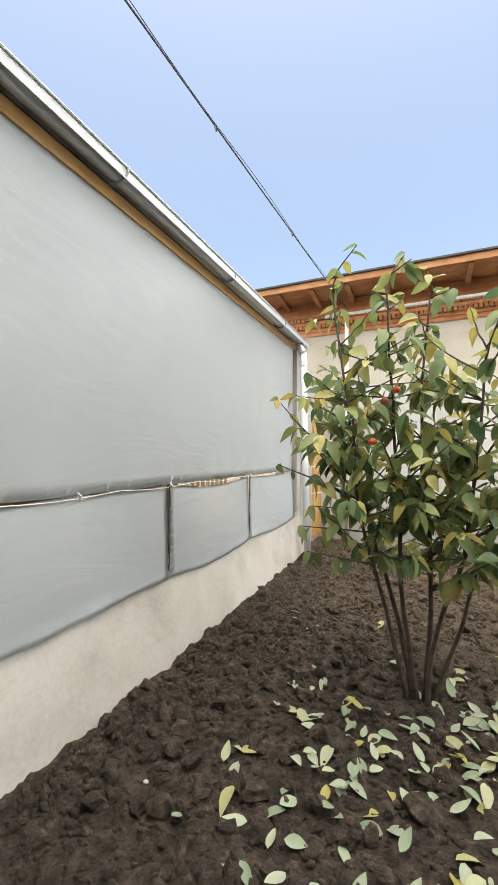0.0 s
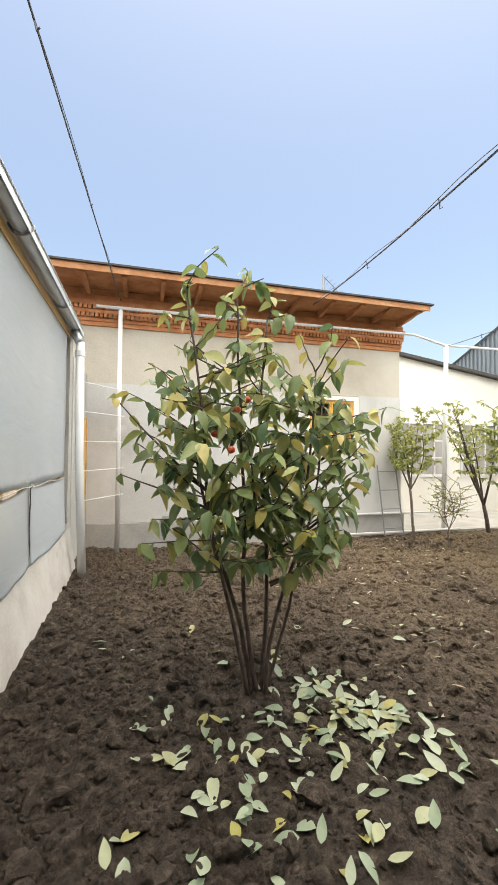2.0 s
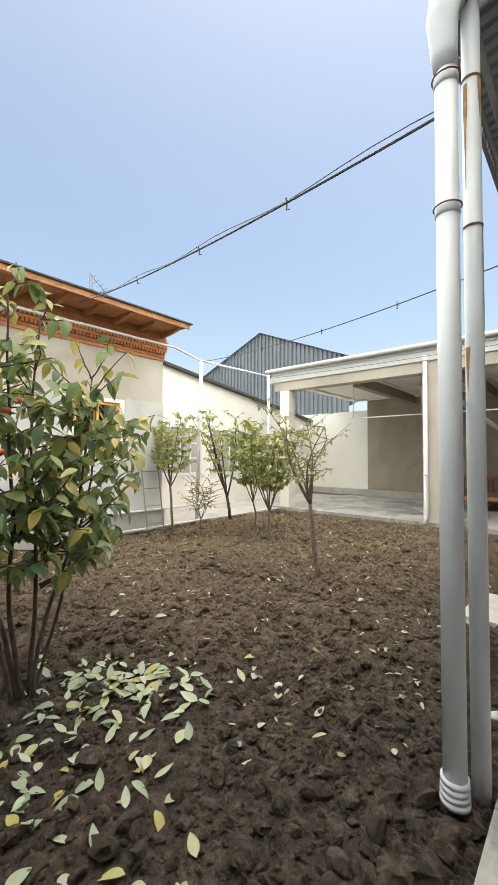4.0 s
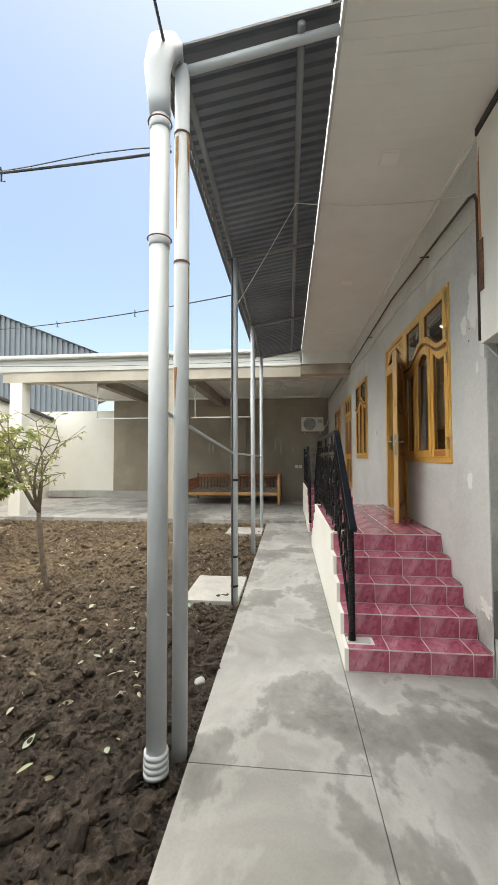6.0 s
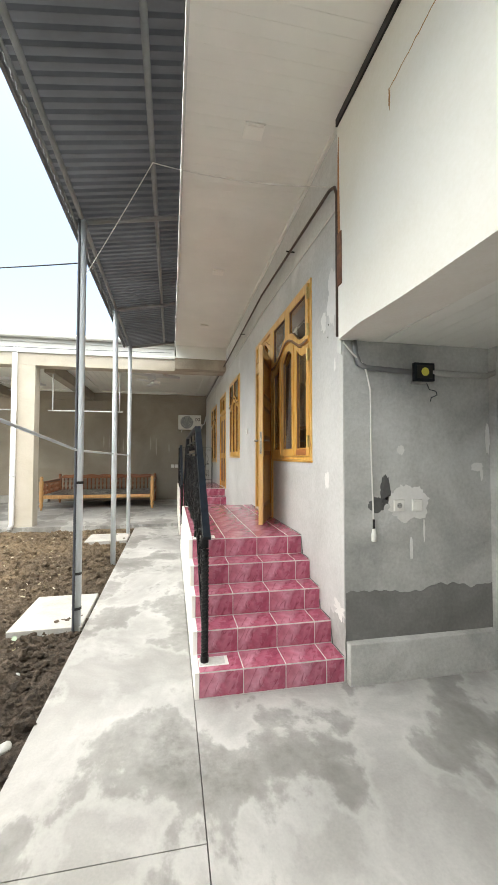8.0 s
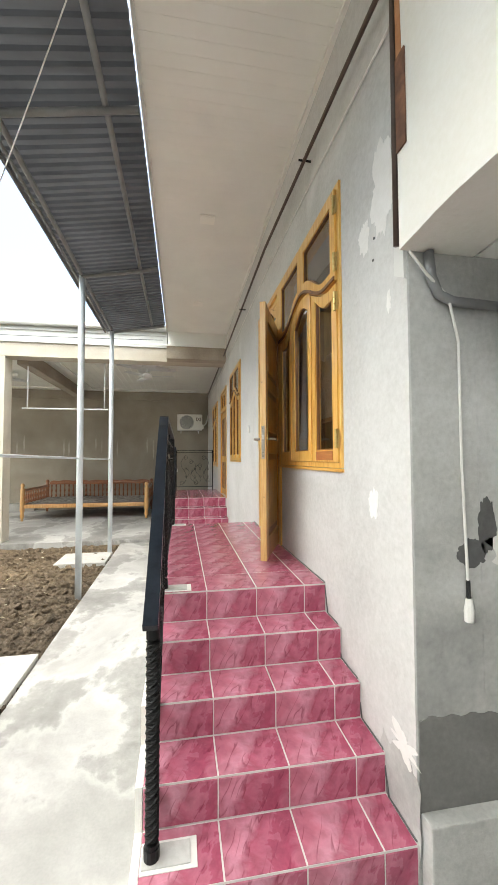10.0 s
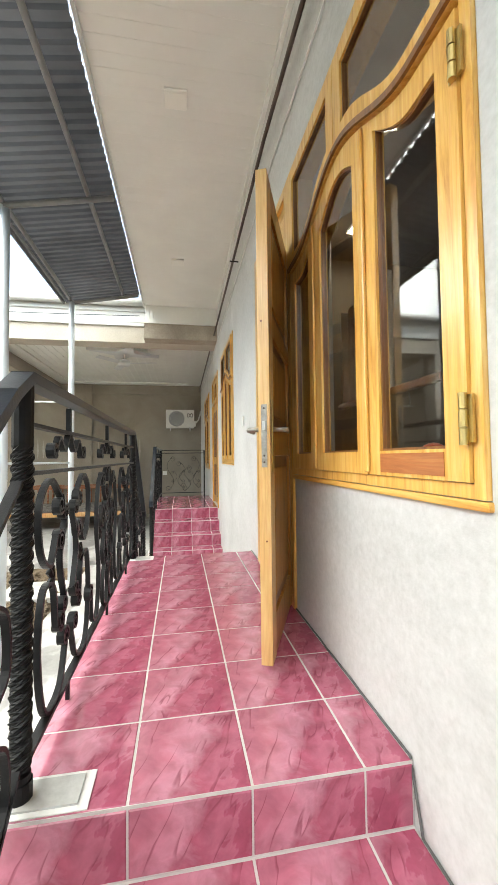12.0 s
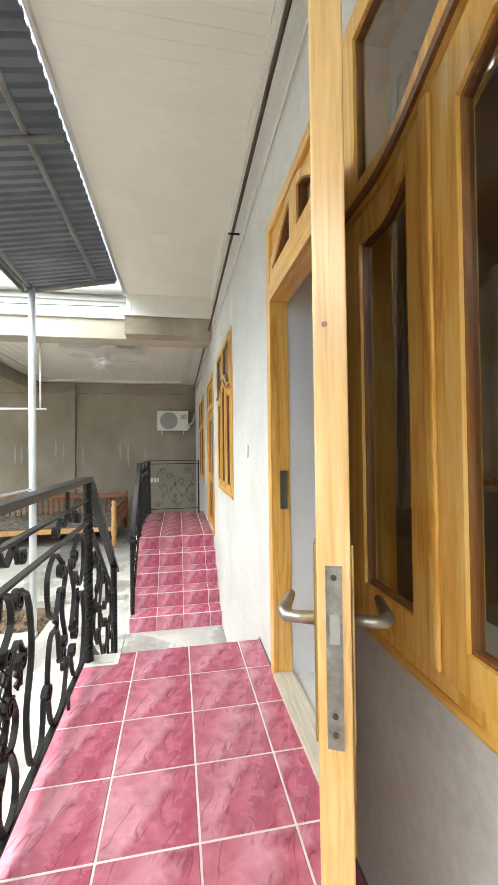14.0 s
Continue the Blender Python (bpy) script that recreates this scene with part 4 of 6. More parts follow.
def swept(bm, pts, t=0.010, d=0.018, n=8):
    """A flat forged bar through control points, rounded off between them."""
    P = [Vector((a, 0, b)) for a, b in pts]
    P = [2 * P[0] - P[1]] + P + [2 * P[-1] - P[-2]]
    out = []
    for i in range(1, len(P) - 2):
        for k in range(n):
            u = k / n
            out.append(0.5 * (2 * P[i] + (P[i + 1] - P[i - 1]) * u + (2 * P[i - 1] - 5 * P[i] + 4 * P[i + 1] - P[i + 2]) * u * u + (3 * P[i] - P[i - 1] - 3 * P[i + 1] + P[i + 2]) * u ** 3))
    out.append(P[-2])
    strip(bm, out, t, d, (0, 1, 0))


def scroll_bar(bm, pts, first=None, last=None, r=0.034):
    """A swept bar with a rolled coil at either end; first and last say which way (+1 or -1) the coil turns."""
    swept(bm, pts)
    for way, p, q in ((first, pts[0], pts[1]), (last, pts[-1], pts[-2])):
        if way:
            d = Vector((p[0] - q[0], p[1] - q[1])).normalized()
            nrm = Vector((-d.y, d.x)) * way
            c = Vector(p) + nrm * r
            roll(bm, c.x, c.y, math.degrees(math.atan2(-nrm.y, -nrm.x)), way, r)


def level_panel(parent, x0, x1, zb):
    """Forged scrollwork between two posts: three bars, and bays of mirrored scrolls round a woven basket."""
    zt = zb + 0.78
    for nm, z in (("bottom_bar", zb + 0.075), ("middle_bar", zt), ("upper_bar", zt + 0.125)):
        part(nm, strip(bmesh.new(), [(x0, 0, z), (x1, 0, z)], 0.011, 0.026, (0, 1, 0)), M["iron"], parent)
    mid = (x0 + x1) / 2
    reach = (x1 - x0) / 2
    inner = (((0.035, 0.25), (0.075, 0.30), (0.13, 0.20), (0.12, 0.11), (0.05, 0.085), (0.012, 0.16), (0.018, 0.25)), 0, 1, 0.026), \
            (((0.045, 0.31), (0.10, 0.295), (0.135, 0.36), (0.10, 0.44)), 0, 1, 0.032), \
            (((0.03, 0.30), (0.075, 0.42), (0.085, 0.52), (0.145, 0.585), (0.19, 0.54)), 0, -1, 0.032), \
            (((0.04, 0.60), (0.10, 0.66), (0.085, 0.74), (0.03, 0.77), (0.012, 0.70)), 1, 0, 0.028), \
            (((0.39, 0.26), (0.36, 0.12), (0.26, 0.12), (0.22, 0.30), (0.27, 0.50), (0.24, 0.68), (0.17, 0.74)), -1, 1, 0.036)
    outer = (((0.14, 0.30), (0.17, 0.43), (0.26, 0.44), (0.295, 0.28), (0.24, 0.10), (0.10, 0.10), (0.03, 0.22)), -1, -1, 0.034), \
            (((0.14, 0.58), (0.20, 0.50), (0.28, 0.56), (0.29, 0.69), (0.20, 0.755), (0.10, 0.70)), 1, 1, 0.034), \
            (((0.05, 0.36), (0.10, 0.50), (0.04, 0.63)), 1, -1, 0.028)
    bays = [(mid, inner, True), (mid - reach * 0.66, outer, False), (mid + reach * 0.66, outer, False)]
    for c, shapes, basket in bays:
        for s in (-1, 1):
            for pts, f, l, r in shapes:
                bm = bmesh.new()
                scroll_bar(bm, [(c + s * a, zb + b) for a, b in pts], f * s, l * s, r)
                part("scroll", bm, M["iron"], parent)
            bm = bmesh.new()
            scroll_bar(bm, [(c + s * a, zb + b) for a, b in ((0.16, 0.83), (0.12, 0.885), (0.06, 0.845), (0.012, 0.90))], s, 0, 0.024)
            part("crest_scroll", bm, M["iron"], parent)
            bm = bmesh.new()
            leaf_ornament(bm, c + s * 0.17, zb + 0.46, 0.035)
            part("leaf_ornament", bm, M["iron"], parent)
        part("stub", B(c - 0.008, -0.008, zt + 0.131, c + 0.008, 0.008, zb + 0.992), M["iron"], parent)
        part("foot", B(c - 0.006, -0.006, zb, c + 0.006, 0.006, zb + 0.07), M["iron"], parent)
        if basket:
            part("lattice", lattice(bmesh.new(), c, zb + 0.455, 0.15, 0.30, 0.042), M["iron"], parent)
            bm = bmesh.new()
            for q in range(5):
                leaf_ornament(bm, c, zb + 0.625 + 0.004 * q, 0.045)
            part("rosette", bm, M["iron"], parent)


def slope_panel(parent, xa, za, xb, zb):
    """Scrollwork along a flight; za and zb are the step levels at its ends."""
    f = lambda x: za + (zb - za) * (x - xa) / (xb - xa)
    for dz, nm in ((0.09, "bottom_bar"), (0.76, "upper_bar")):
        part(nm, strip(bmesh.new(), [(xa, 0, f(xa) + dz), (xb, 0, f(xb) + dz)], 0.012, 0.025, (0, 1, 0)), M["iron"], parent)
    for i, u in enumerate((0.22, 0.5, 0.78)):
        x = xa + (xb - xa) * u
        bm = bmesh.new()
        (c_scroll if i == 1 else s_scroll)(bm, x, f(x) + 0.13, f(x) + 0.72, 1 if i % 2 else -1, 0.15)
        part("scroll", bm, M["iron"], parent)
        for dz, s in ((0.16, 1), (0.45, -1)):
            bm = bmesh.new()
            z = f(x) + dz
            scroll_bar(bm, [(x + 0.06, z), (x + 0.13, z + 0.05), (x + 0.12, z + 0.17), (x + 0.05, z + 0.22)], -1, 1, 0.03)
            part("scroll", bm, M["iron"], parent)
        bm = bmesh.new()
        leaf_ornament(bm, x - 0.05, f(x) + 0.4, 0.045)
        part("leaf_ornament", bm, M["iron"], parent)


def handrail(parent, pts):
    bm = bmesh.new()
    strip(bm, pts, 0.028, 0.052, (0, 1, 0))
    part("handrail", bm, M["iron_blue"], parent, "blue-black painted flat handrail")


RY = -0.345
rail = thing("porch_railing", "black wrought-iron railing with scrolls and twisted posts beside the porch", "railing", (0, RY, 0), group="iron railings")
for x, z0, z1 in ((2.17, RISE, 1.12), (3.06, PZ, 1.86), (5.33, PZ, 1.86), (6.22, RISE, 1.12)):
    part("twisted_post", twisted(x, z0, z1), M["iron"], rail)
    part("mortar_patch", B(x - 0.055, -0.165, z0 + 0.0005, x + 0.065, 0.04, z0 + 0.004, bevel=0.0015), M["putty"], rail, "ragged grey mortar round the post's foot")
    part("base_plate", B(x - 0.04, -0.14, z0 + 0.004, x + 0.05, 0.035, z0 + 0.009), M["cement"], rail, "cement-smeared base plate")
    part("ferrule", T([(x, 0, z0), (x, 0, z0 + 0.05)], 0.029, 12), M["iron"], rail)
slope_panel(rail, 2.2, RISE, 3.03, PZ)
level_panel(rail, 3.09, 5.30, PZ)
slope_panel(rail, 6.19, RISE, 5.36, PZ)
handrail(rail, [(2.03, 0, 1.06), (2.12, 0, 1.12), (2.97, 0, 1.82), (3.06, 0, 1.875)])
handrail(rail, [(3.055, 0, 1.875), (5.335, 0, 1.875)])
handrail(rail, [(5.33, 0, 1.875), (5.42, 0, 1.82), (6.25, 0, 1.12), (6.34, 0, 1.06)])

rail2 = thing("porch_railing", "black wrought-iron railing round the far porch", "railing", (0, RY + 0.02, 0), group="iron railings")
for x, z0, z1 in ((7.66, RISE, 1.06), (8.56, PZ, 1.84), (10.5, PZ, 1.84)):
    part("twisted_post", twisted(x, z0, z1), M["iron"], rail2)
slope_panel(rail2, 7.7, RISE, 8.53, PZ)
level_panel(rail2, 8.6, 10.46, PZ)
handrail(rail2, [(7.60, 0, 0.995), (7.68, 0, 1.075), (8.48, 0, 1.78), (8.56, 0, 1.845)])
handrail(rail2, [(8.555, 0, 1.845), (10.5, 0, 1.845)])
end = thing("end_railing", "black iron end railing with thin curled stems on the far porch", "railing", (10.5, RY + 0.02, 0), group="iron railings", turn=-90)
part("post", B(0.90, -0.012, PZ, 0.925, 0.012, 1.84), M["iron"], end)
for z in (PZ + 0.08, PZ + 0.92, PZ + 0.98):
    part("bar", strip(bmesh.new(), [(0.02, 0, z), (0.9, 0, z)], 0.012, 0.02, (0, 1, 0)), M["iron"], end)
for i, (x, s) in enumerate(((0.2, 1), (0.42, -1), (0.55, 1), (0.74, -1))):
    bm = bmesh.new()
    s_scroll(bm, x, PZ + 0.12 + 0.06 * (i % 2), PZ + 0.85 - 0.1 * (i % 3), s, 0.16, 0.006)
    part("stem", bm, M["iron"], end)
    bm = bmesh.new()
    c_scroll(bm, x + 0.05, PZ + 0.3, PZ + 0.55, -s, 0.09, 0.005)
    part("stem", bm, M["iron"], end)


# ---- windows and doors ----
def outline(x0, x1, z0, top, n=14, bottom=None):
    """An outline: bottom, then the side, the curved top and the other side; top and bottom are functions of x."""
    bottom = bottom or (lambda x: z0)
    pts = [(x0 + (x1 - x0) * k / n, bottom(x0 + (x1 - x0) * k / n)) for k in range(n + 1)]
    return pts + [(x1 - (x1 - x0) * k / n, top(x1 - (x1 - x0) * k / n)) for k in range(n + 1)]


def light_frame(x0, x1, z0, top, w, bottom=None):
    """Outer and inner outlines of a sash w wide."""
    bo = bottom or (lambda x: z0)
    s = lambda x: x0 + (x - x0 - w) * (x1 - x0) / (x1 - x0 - 2 * w)
    return outline(x0, x1, z0, top, bottom=bottom), outline(x0 + w, x1 - w, z0 + w, lambda x: top(s(x)) - w, bottom=(lambda x: bo(s(x)) + w))


def sash(parent, name, x0, x1, z0, top, w, y0, y1, bottom=None, bead=True):
    o, i = light_frame(x0, x1, z0, top, w, bottom)
    sh = part(name, soften(ring_plate(bmesh.new(), o, i, y0, y1), 0.005), M["pine"], parent)
    if bead:
        o2, i2 = light_frame(x0 + w, x1 - w, z0 + w, lambda x: i_top(x, x0, x1, w, top), 0.007, (lambda x: i_bot(x, x0, x1, w, z0, bottom)))
        # dark ring: stained line and groove shade painted round the glass
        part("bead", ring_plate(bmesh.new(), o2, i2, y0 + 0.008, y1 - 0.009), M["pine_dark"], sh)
    gl = part("pane", plate(bmesh.new(), i, (y0 + y1) / 2 - 0.002, (y0 + y1) / 2 + 0.002), M["glass"], sh)
    gl.visible_shadow = False
    return sh


def i_top(x, x0, x1, w, top):
    return top(x0 + (x - x0 - w) * (x1 - x0) / (x1 - x0 - 2 * w)) - w


def i_bot(x, x0, x1, w, z0, bottom):
    bo = bottom or (lambda q: z0)
    return bo(x0 + (x - x0 - w) * (x1 - x0) / (x1 - x0 - 2 * w)) + w


def hinge(parent, x, z, y, mat_=None):
    bm = bmesh.new()
    for k in range(3):
        tube(bm, [(x, y, z - 0.055 + 0.038 * k), (x, y, z - 0.055 + 0.038 * k + 0.034)], 0.009, 10)
    box(bm, x - 0.02, y - 0.012, z - 0.05, x + 0.02, y - 0.006, z + 0.05)
    part("hinge", bm, mat_ or M["brass"], parent, "dull brass hinge")


def soften(bm, width):
    """Ease the sharp long edges of a frame."""
    es = [e for e in bm.edges if len(e.link_faces) == 2 and e.calc_face_angle(0) > 0.9]
    bmesh.ops.bevel(bm, geom=es, offset=width, segments=2, affect="EDGES", profile=0.5)
    return bm


def arched_window(name, label, x0, x1, z0, z1, z_mid, lift, cols, face, main=True):
    """A pine window: fixed frame, casements under a humped transom, two lights above it."""
    ob = thing(name, label, "window", kind="structure")
    xc = (x0 + x1) / 2
    reach = (x1 - x0) * 0.37
    wave = lambda x: z_mid + lift * 0.5 * (1 + math.cos(math.pi * min(1, abs(x - xc) / reach)))
    f = 0.034
    o = [(x0 + 0.002, z0 + 0.002), (x1 - 0.002, z0 + 0.002), (x1 - 0.002, z1 - 0.002), (x0 + 0.002, z1 - 0.002)]
    i = [(x0 + f, z0 + f), (x1 - f, z0 + f), (x1 - f, z1 - f), (x0 + f, z1 - f)]
    part("window_frame", soften(ring_plate(bmesh.new(), o, i, face - 0.12, face + 0.012), 0.003), M["pine"], ob)
    xs = [x0 + f + (x1 - x0 - 2 * f) * k / 48 for k in range(49)]
    bm = bmesh.new()
    strip(bm, [(x, face - 0.045, wave(x)) for x in xs], 0.03, 0.10, (0, 1, 0))
    part("transom_bar", bm, M["pine_flat"], ob)
    cuts = [x0 + f, *cols, x1 - f]
    w = 0.073 if main else 0.055
    for k in range(len(cuts) - 1):
        a, b = cuts[k] + 0.003, cuts[k + 1] - 0.003
        sh = sash(ob, "casement", a, b, z0 + f + 0.002, lambda x: wave(x) - 0.022, w, face - 0.02, face + 0.02)
        if k < len(cuts) - 2:
            part("mullion_bead", B(b - 0.012, face + 0.0215, z0 + f + 0.01, b + 0.016, face + 0.032, wave(b) - 0.03, bevel=0.006), M["pine"], ob)
        if main and k == 0:
            part("bottom_rail", B(a + w + 0.004, face + 0.0205, z0 + f + 0.012, b - w - 0.004, face + 0.0225, z0 + f + w - 0.006), M["pine_red"], sh, "redder replaced bottom rail")
    # two upper lights whose lower rails follow the hump and stand proud of the casements
    for a, b in ((x0 + f + 0.003, xc + 0.012), (xc + 0.016, x1 - f - 0.003)):
        sash(ob, "top_light", a, b, z1 - 0.3, lambda x: z1 - f - 0.003, w * 0.95, face - 0.012, face + 0.028, bottom=lambda x: wave(x) - 0.006)
        bm = bmesh.new()
        strip(bm, [(a + (b - a) * k / 24, face + 0.033, wave(a + (b - a) * k / 24) + 0.004) for k in range(25)], 0.020, 0.010, (0, 1, 0))
        part("drip_moulding", bm, M["pine_dark"], ob)
    part("window_sill", B(x0 - 0.004, face - 0.02, z0 - 0.022, x1 + 0.004, face + 0.014, z0 - 0.001, bevel=0.005), M["pine_flat"], ob)
    if main:
        for z in (z0 + 0.17, wave(x0 + 0.06) - 0.13, wave(x0 + 0.06) + 0.1, z1 - 0.13):
            hinge(ob, x0 + f + 0.004, z, face + 0.03)
    return ob


arched_window("window_1", "varnished pine window with humped transom and three casements", *WIN1, 2.665, 0.165, (3.18, 3.66), HW)
arched_window("window_2", "varnished pine window with arched lights", *WIN2, 2.62, 0.14, (6.89, 7.29), HW, False)
arched_window("window_3", "narrow varnished pine window near the back wall", *WIN3, 2.5, 0.14, (10.87,), HW, False)

d1 = thing("door_1", "varnished pine door frame with arched top lights", "door frame", kind="structure")
x0, x1, z0, z1 = DOOR1
part("jamb", B(x0 + 0.002, HW - 0.085, z0, x0 + 0.10, HW + 0.014, z1 - 0.002), M["pine"], d1)
part("jamb", B(x1 - 0.075, HW - 0.085, z0, x1 - 0.002, HW + 0.014, z1 - 0.002), M["pine"], d1)
part("head", B(x0 + 0.102, HW - 0.085, z1 - 0.06, x1 - 0.077, HW + 0.014, z1 - 0.002), M["pine_flat"], d1)
part("transom", B(x0 + 0.102, HW - 0.085, 2.81, x1 - 0.077, HW + 0.014, 2.90), M["pine_flat"], d1)
part("threshold", B(x0 + 0.102, HW - 0.085, z0, x1 - 0.077, HW + 0.02, z0 + 0.022), M["threshold_wood"], d1, "worn pale threshold board")
mid = (x0 + x1 + 0.025) / 2
for a, b in ((x0 + 0.103, mid - 0.002), (mid + 0.002, x1 - 0.078)):
    s = 1 if a > mid - 0.1 else -1
    sash(d1, "top_light", a, b, 2.902, (lambda x, a=a, b=b, s=s: 3.09 + 0.075 * math.cos(math.pi * (x - mid) / (b - a) * 0.9)), 0.05, HW - 0.05, HW + 0.01)
part("spandrel", plate(bmesh.new(), [(x0 + 0.102, 3.168), (x1 - 0.077, 3.168), (x1 - 0.077, 2.97), (mid + 0.3, 3.06), (mid, 3.165), (mid - 0.3, 3.06), (x0 + 0.102, 2.97)][::-1], HW - 0.045, HW - 0.005), M["pine_flat"], d1)
part("strike_plate", B(x1 - 0.0785, HW - 0.07, 1.72, x1 - 0.0752, HW - 0.03, 1.92), M["steel"], d1, "steel strike plate")

part("reveal", B(x1 - 0.07, HW - 0.55, z0, x1 - 0.002, HW - 0.087, z1 - 0.002), M["white_paint"], d1, "white painted reveal inside the doorway")

# the open leaf, folded back over the window
leaf_w = 0.735
leaf = thing("open_door", "varnished pine panel door standing open against the window", "door", (4.171, -1.350, PZ + 0.02), turn=157.7)
LW, LH, LT = leaf_w, 1.945, 0.046
part("hinge_stile", B(0, -LT, 0, 0.10, 0, LH, bevel=0.003), M["pine_door"], leaf)
part("lock_stile", B(LW - 0.10, -LT, 0, LW, 0, LH, bevel=0.003), M["pine_pale"], leaf, "pale raw-edged lock stile with knots")
for z, h in ((0, 0.16), (0.80, 0.12), (1.30, 0.09), (LH - 0.11, 0.11)):
    part("rail", B(0.102, -LT + 0.002, z, LW - 0.102, -0.002, z + h, bevel=0.003), M["pine_door"], leaf)
# sunk panels in the darkest pine, recess shade included in the colour
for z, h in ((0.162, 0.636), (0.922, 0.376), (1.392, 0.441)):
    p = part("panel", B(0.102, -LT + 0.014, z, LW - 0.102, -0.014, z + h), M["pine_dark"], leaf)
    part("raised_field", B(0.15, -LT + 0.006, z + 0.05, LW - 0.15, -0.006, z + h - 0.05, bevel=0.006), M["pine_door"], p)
for side in (0.0015, -LT - 0.0055):
    part("escutcheon", B(LW - 0.075, side, 0.735, LW - 0.035, side + 0.004, 1.02, bevel=0.0015), M["brass"], leaf, "long brass escutcheon plate")
part("lock_plate", B(LW, -0.034, 0.755, LW + 0.0025, -0.012, 1.0), M["lock_steel"], leaf, "worn steel lock face")
part("latch", plate(bmesh.new(), [(LW + 0.002, 0.90), (LW + 0.012, 0.90), (LW + 0.012, 0.935), (LW + 0.002, 0.935)], -0.029, -0.016), M["steel"], leaf)
for z in (0.775, 0.80, 0.985):
    part("screw", T([(LW + 0.0025, -0.023, z), (LW + 0.0045, -0.023, z)], 0.004, 8), M["brown_pipe"], leaf)
for s in (1, -1):
    y = 0.002 if s > 0 else -LT - 0.002
    part("handle", T([(LW - 0.055, y, 0.905), (LW - 0.055, y + s * 0.03, 0.905), (LW - 0.055, y + s * 0.045, 0.905), (LW - 0.075, y + s * 0.053, 0.905), (LW - 0.16, y + s * 0.05, 0.900)], [0.010, 0.009, 0.010, 0.0105, 0.008], 12), M["lock_steel"], leaf, "tarnished steel lever handle", smooth=True)
for z in (0.22, 1.02, 1.72):
    part("hinge", T([(-0.008, 0.006, z), (-0.008, 0.006, z + 0.11)], 0.011, 10), M["iron"], leaf)
for k, (z, y) in enumerate(((0.47, -0.018), (1.33, -0.03))):
    part("knot", T([(LW, y, z), (LW + 0.0012, y, z)], 0.004, 10), M["pine_dark"], leaf)

d2 = thing("door_2", "closed varnished pine double door with small top lights", "door", kind="structure")
x0, x1, z0, z1 = DOOR2
part("jamb", B(x0 + 0.002, HW - 0.12, z0, x0 + 0.07, HW + 0.012, z1 - 0.002), M["pine"], d2)
part("jamb", B(x1 - 0.07, HW - 0.12, z0, x1 - 0.002, HW + 0.012, z1 - 0.002), M["pine"], d2)
for z in (2.62, z1 - 0.062):
    part("transom", B(x0 + 0.072, HW - 0.12, z, x1 - 0.072, HW + 0.012, z + 0.06), M["pine_flat"], d2)
for k in range(3):
    a = x0 + 0.074 + k * (x1 - x0 - 0.148) / 3
    sash(d2, "top_light", a, a + (x1 - x0 - 0.148) / 3 - 0.004, 2.682, lambda x: z1 - 0.064, 0.045, HW - 0.06, HW - 0.01)
for k in range(2):
    a = x0 + 0.073 + k * (x1 - x0 - 0.146) / 2
    b = a + (x1 - x0 - 0.146) / 2 - 0.004
    lf = part("leaf", B(a, HW - 0.06, z0 + 0.02, b, HW - 0.015, 2.617, bevel=0.004), M["pine"], d2)
    for z, h in ((1.0, 0.55), (1.68, 0.8)):
        part("panel", B(a + 0.09, HW - 0.014, z, b - 0.09, HW - 0.006, z + h, bevel=0.003), M["pine_dark"], lf)

curt = thing("lace_curtain", "pale curtain with a scalloped lace edge drawn behind the window", "curtain")
bm = bmesh.new()
rows = []
for i in range(41):
    z = 3.1 - i * 0.031
    wv = 0.17 - 0.14 * (i / 40) ** 1.3
    rows.append([bm.verts.new((4.045 - wv * k / 24 - (0.010 if k == 24 and i % 2 else 0), HW - 0.15 + 0.018 * math.sin(k * 1.3 + i * 0.05), z)) for k in range(25)])
for a, b in zip(rows, rows[1:]):
    for k in range(24):
        bm.faces.new((a[k], a[k + 1], b[k + 1], b[k]))
bmesh.ops.solidify(bm, geom=bm.faces[:], thickness=0.002)
part("cloth", bm, M["curtain"], curt, smooth=True)
half_c = thing("half_curtain", "grey-brown lace half curtain with a diamond weave inside the window", "curtain")
bm = bmesh.new()
rows = []
for i in range(16):
    u = i / 15
    rows.append([bm.verts.new((3.50 + 0.50 * k / 30, HW - 0.27 + 0.012 * math.sin(k * 1.1), 1.95 + (0.50 + 0.02 * math.sin(k * 0.42)) * u)) for k in range(31)])
for a, b in zip(rows, rows[1:]):
    for k in range(30):
        bm.faces.new((a[k], a[k + 1], b[k + 1], b[k]))
bmesh.ops.solidify(bm, geom=bm.faces[:], thickness=0.002)
part("cloth", bm, M["lace"], half_c, smooth=True)
part("curtain_rod", T([(3.2, HW - 0.27, 1.94), (4.05, HW - 0.27, 1.94)], 0.018, 8), M["pine_dark"], half_c, "dark wooden rail")
cl = thing("ceiling_lamp", "square lit ceiling panel inside the room", "lamp", (5.013, -2.239, 3.58))
part("casing", B(-0.09, -0.09, -0.004, 0.09, 0.09, 0.02), M["white_paint"], cl)
part("diffuser", B(-0.078, -0.078, -0.012, 0.078, 0.078, -0.005), M["lamp_glow"], cl)
toy = thing("toy_ball", "small red and yellow soft ball on the inner window sill", "toy", (3.09, HW - 0.15, 1.608))
for dx, r, mm in ((0.0, 0.05, "fruit"), (0.085, 0.042, "yolk")):
    bm = bmesh.new()
    bmesh.ops.create_uvsphere(bm, u_segments=16, v_segments=10, radius=r)
    for v in bm.verts:
        v.co += Vector((dx, 0, r))
    part("ball", bm, M[mm], toy, smooth=True)

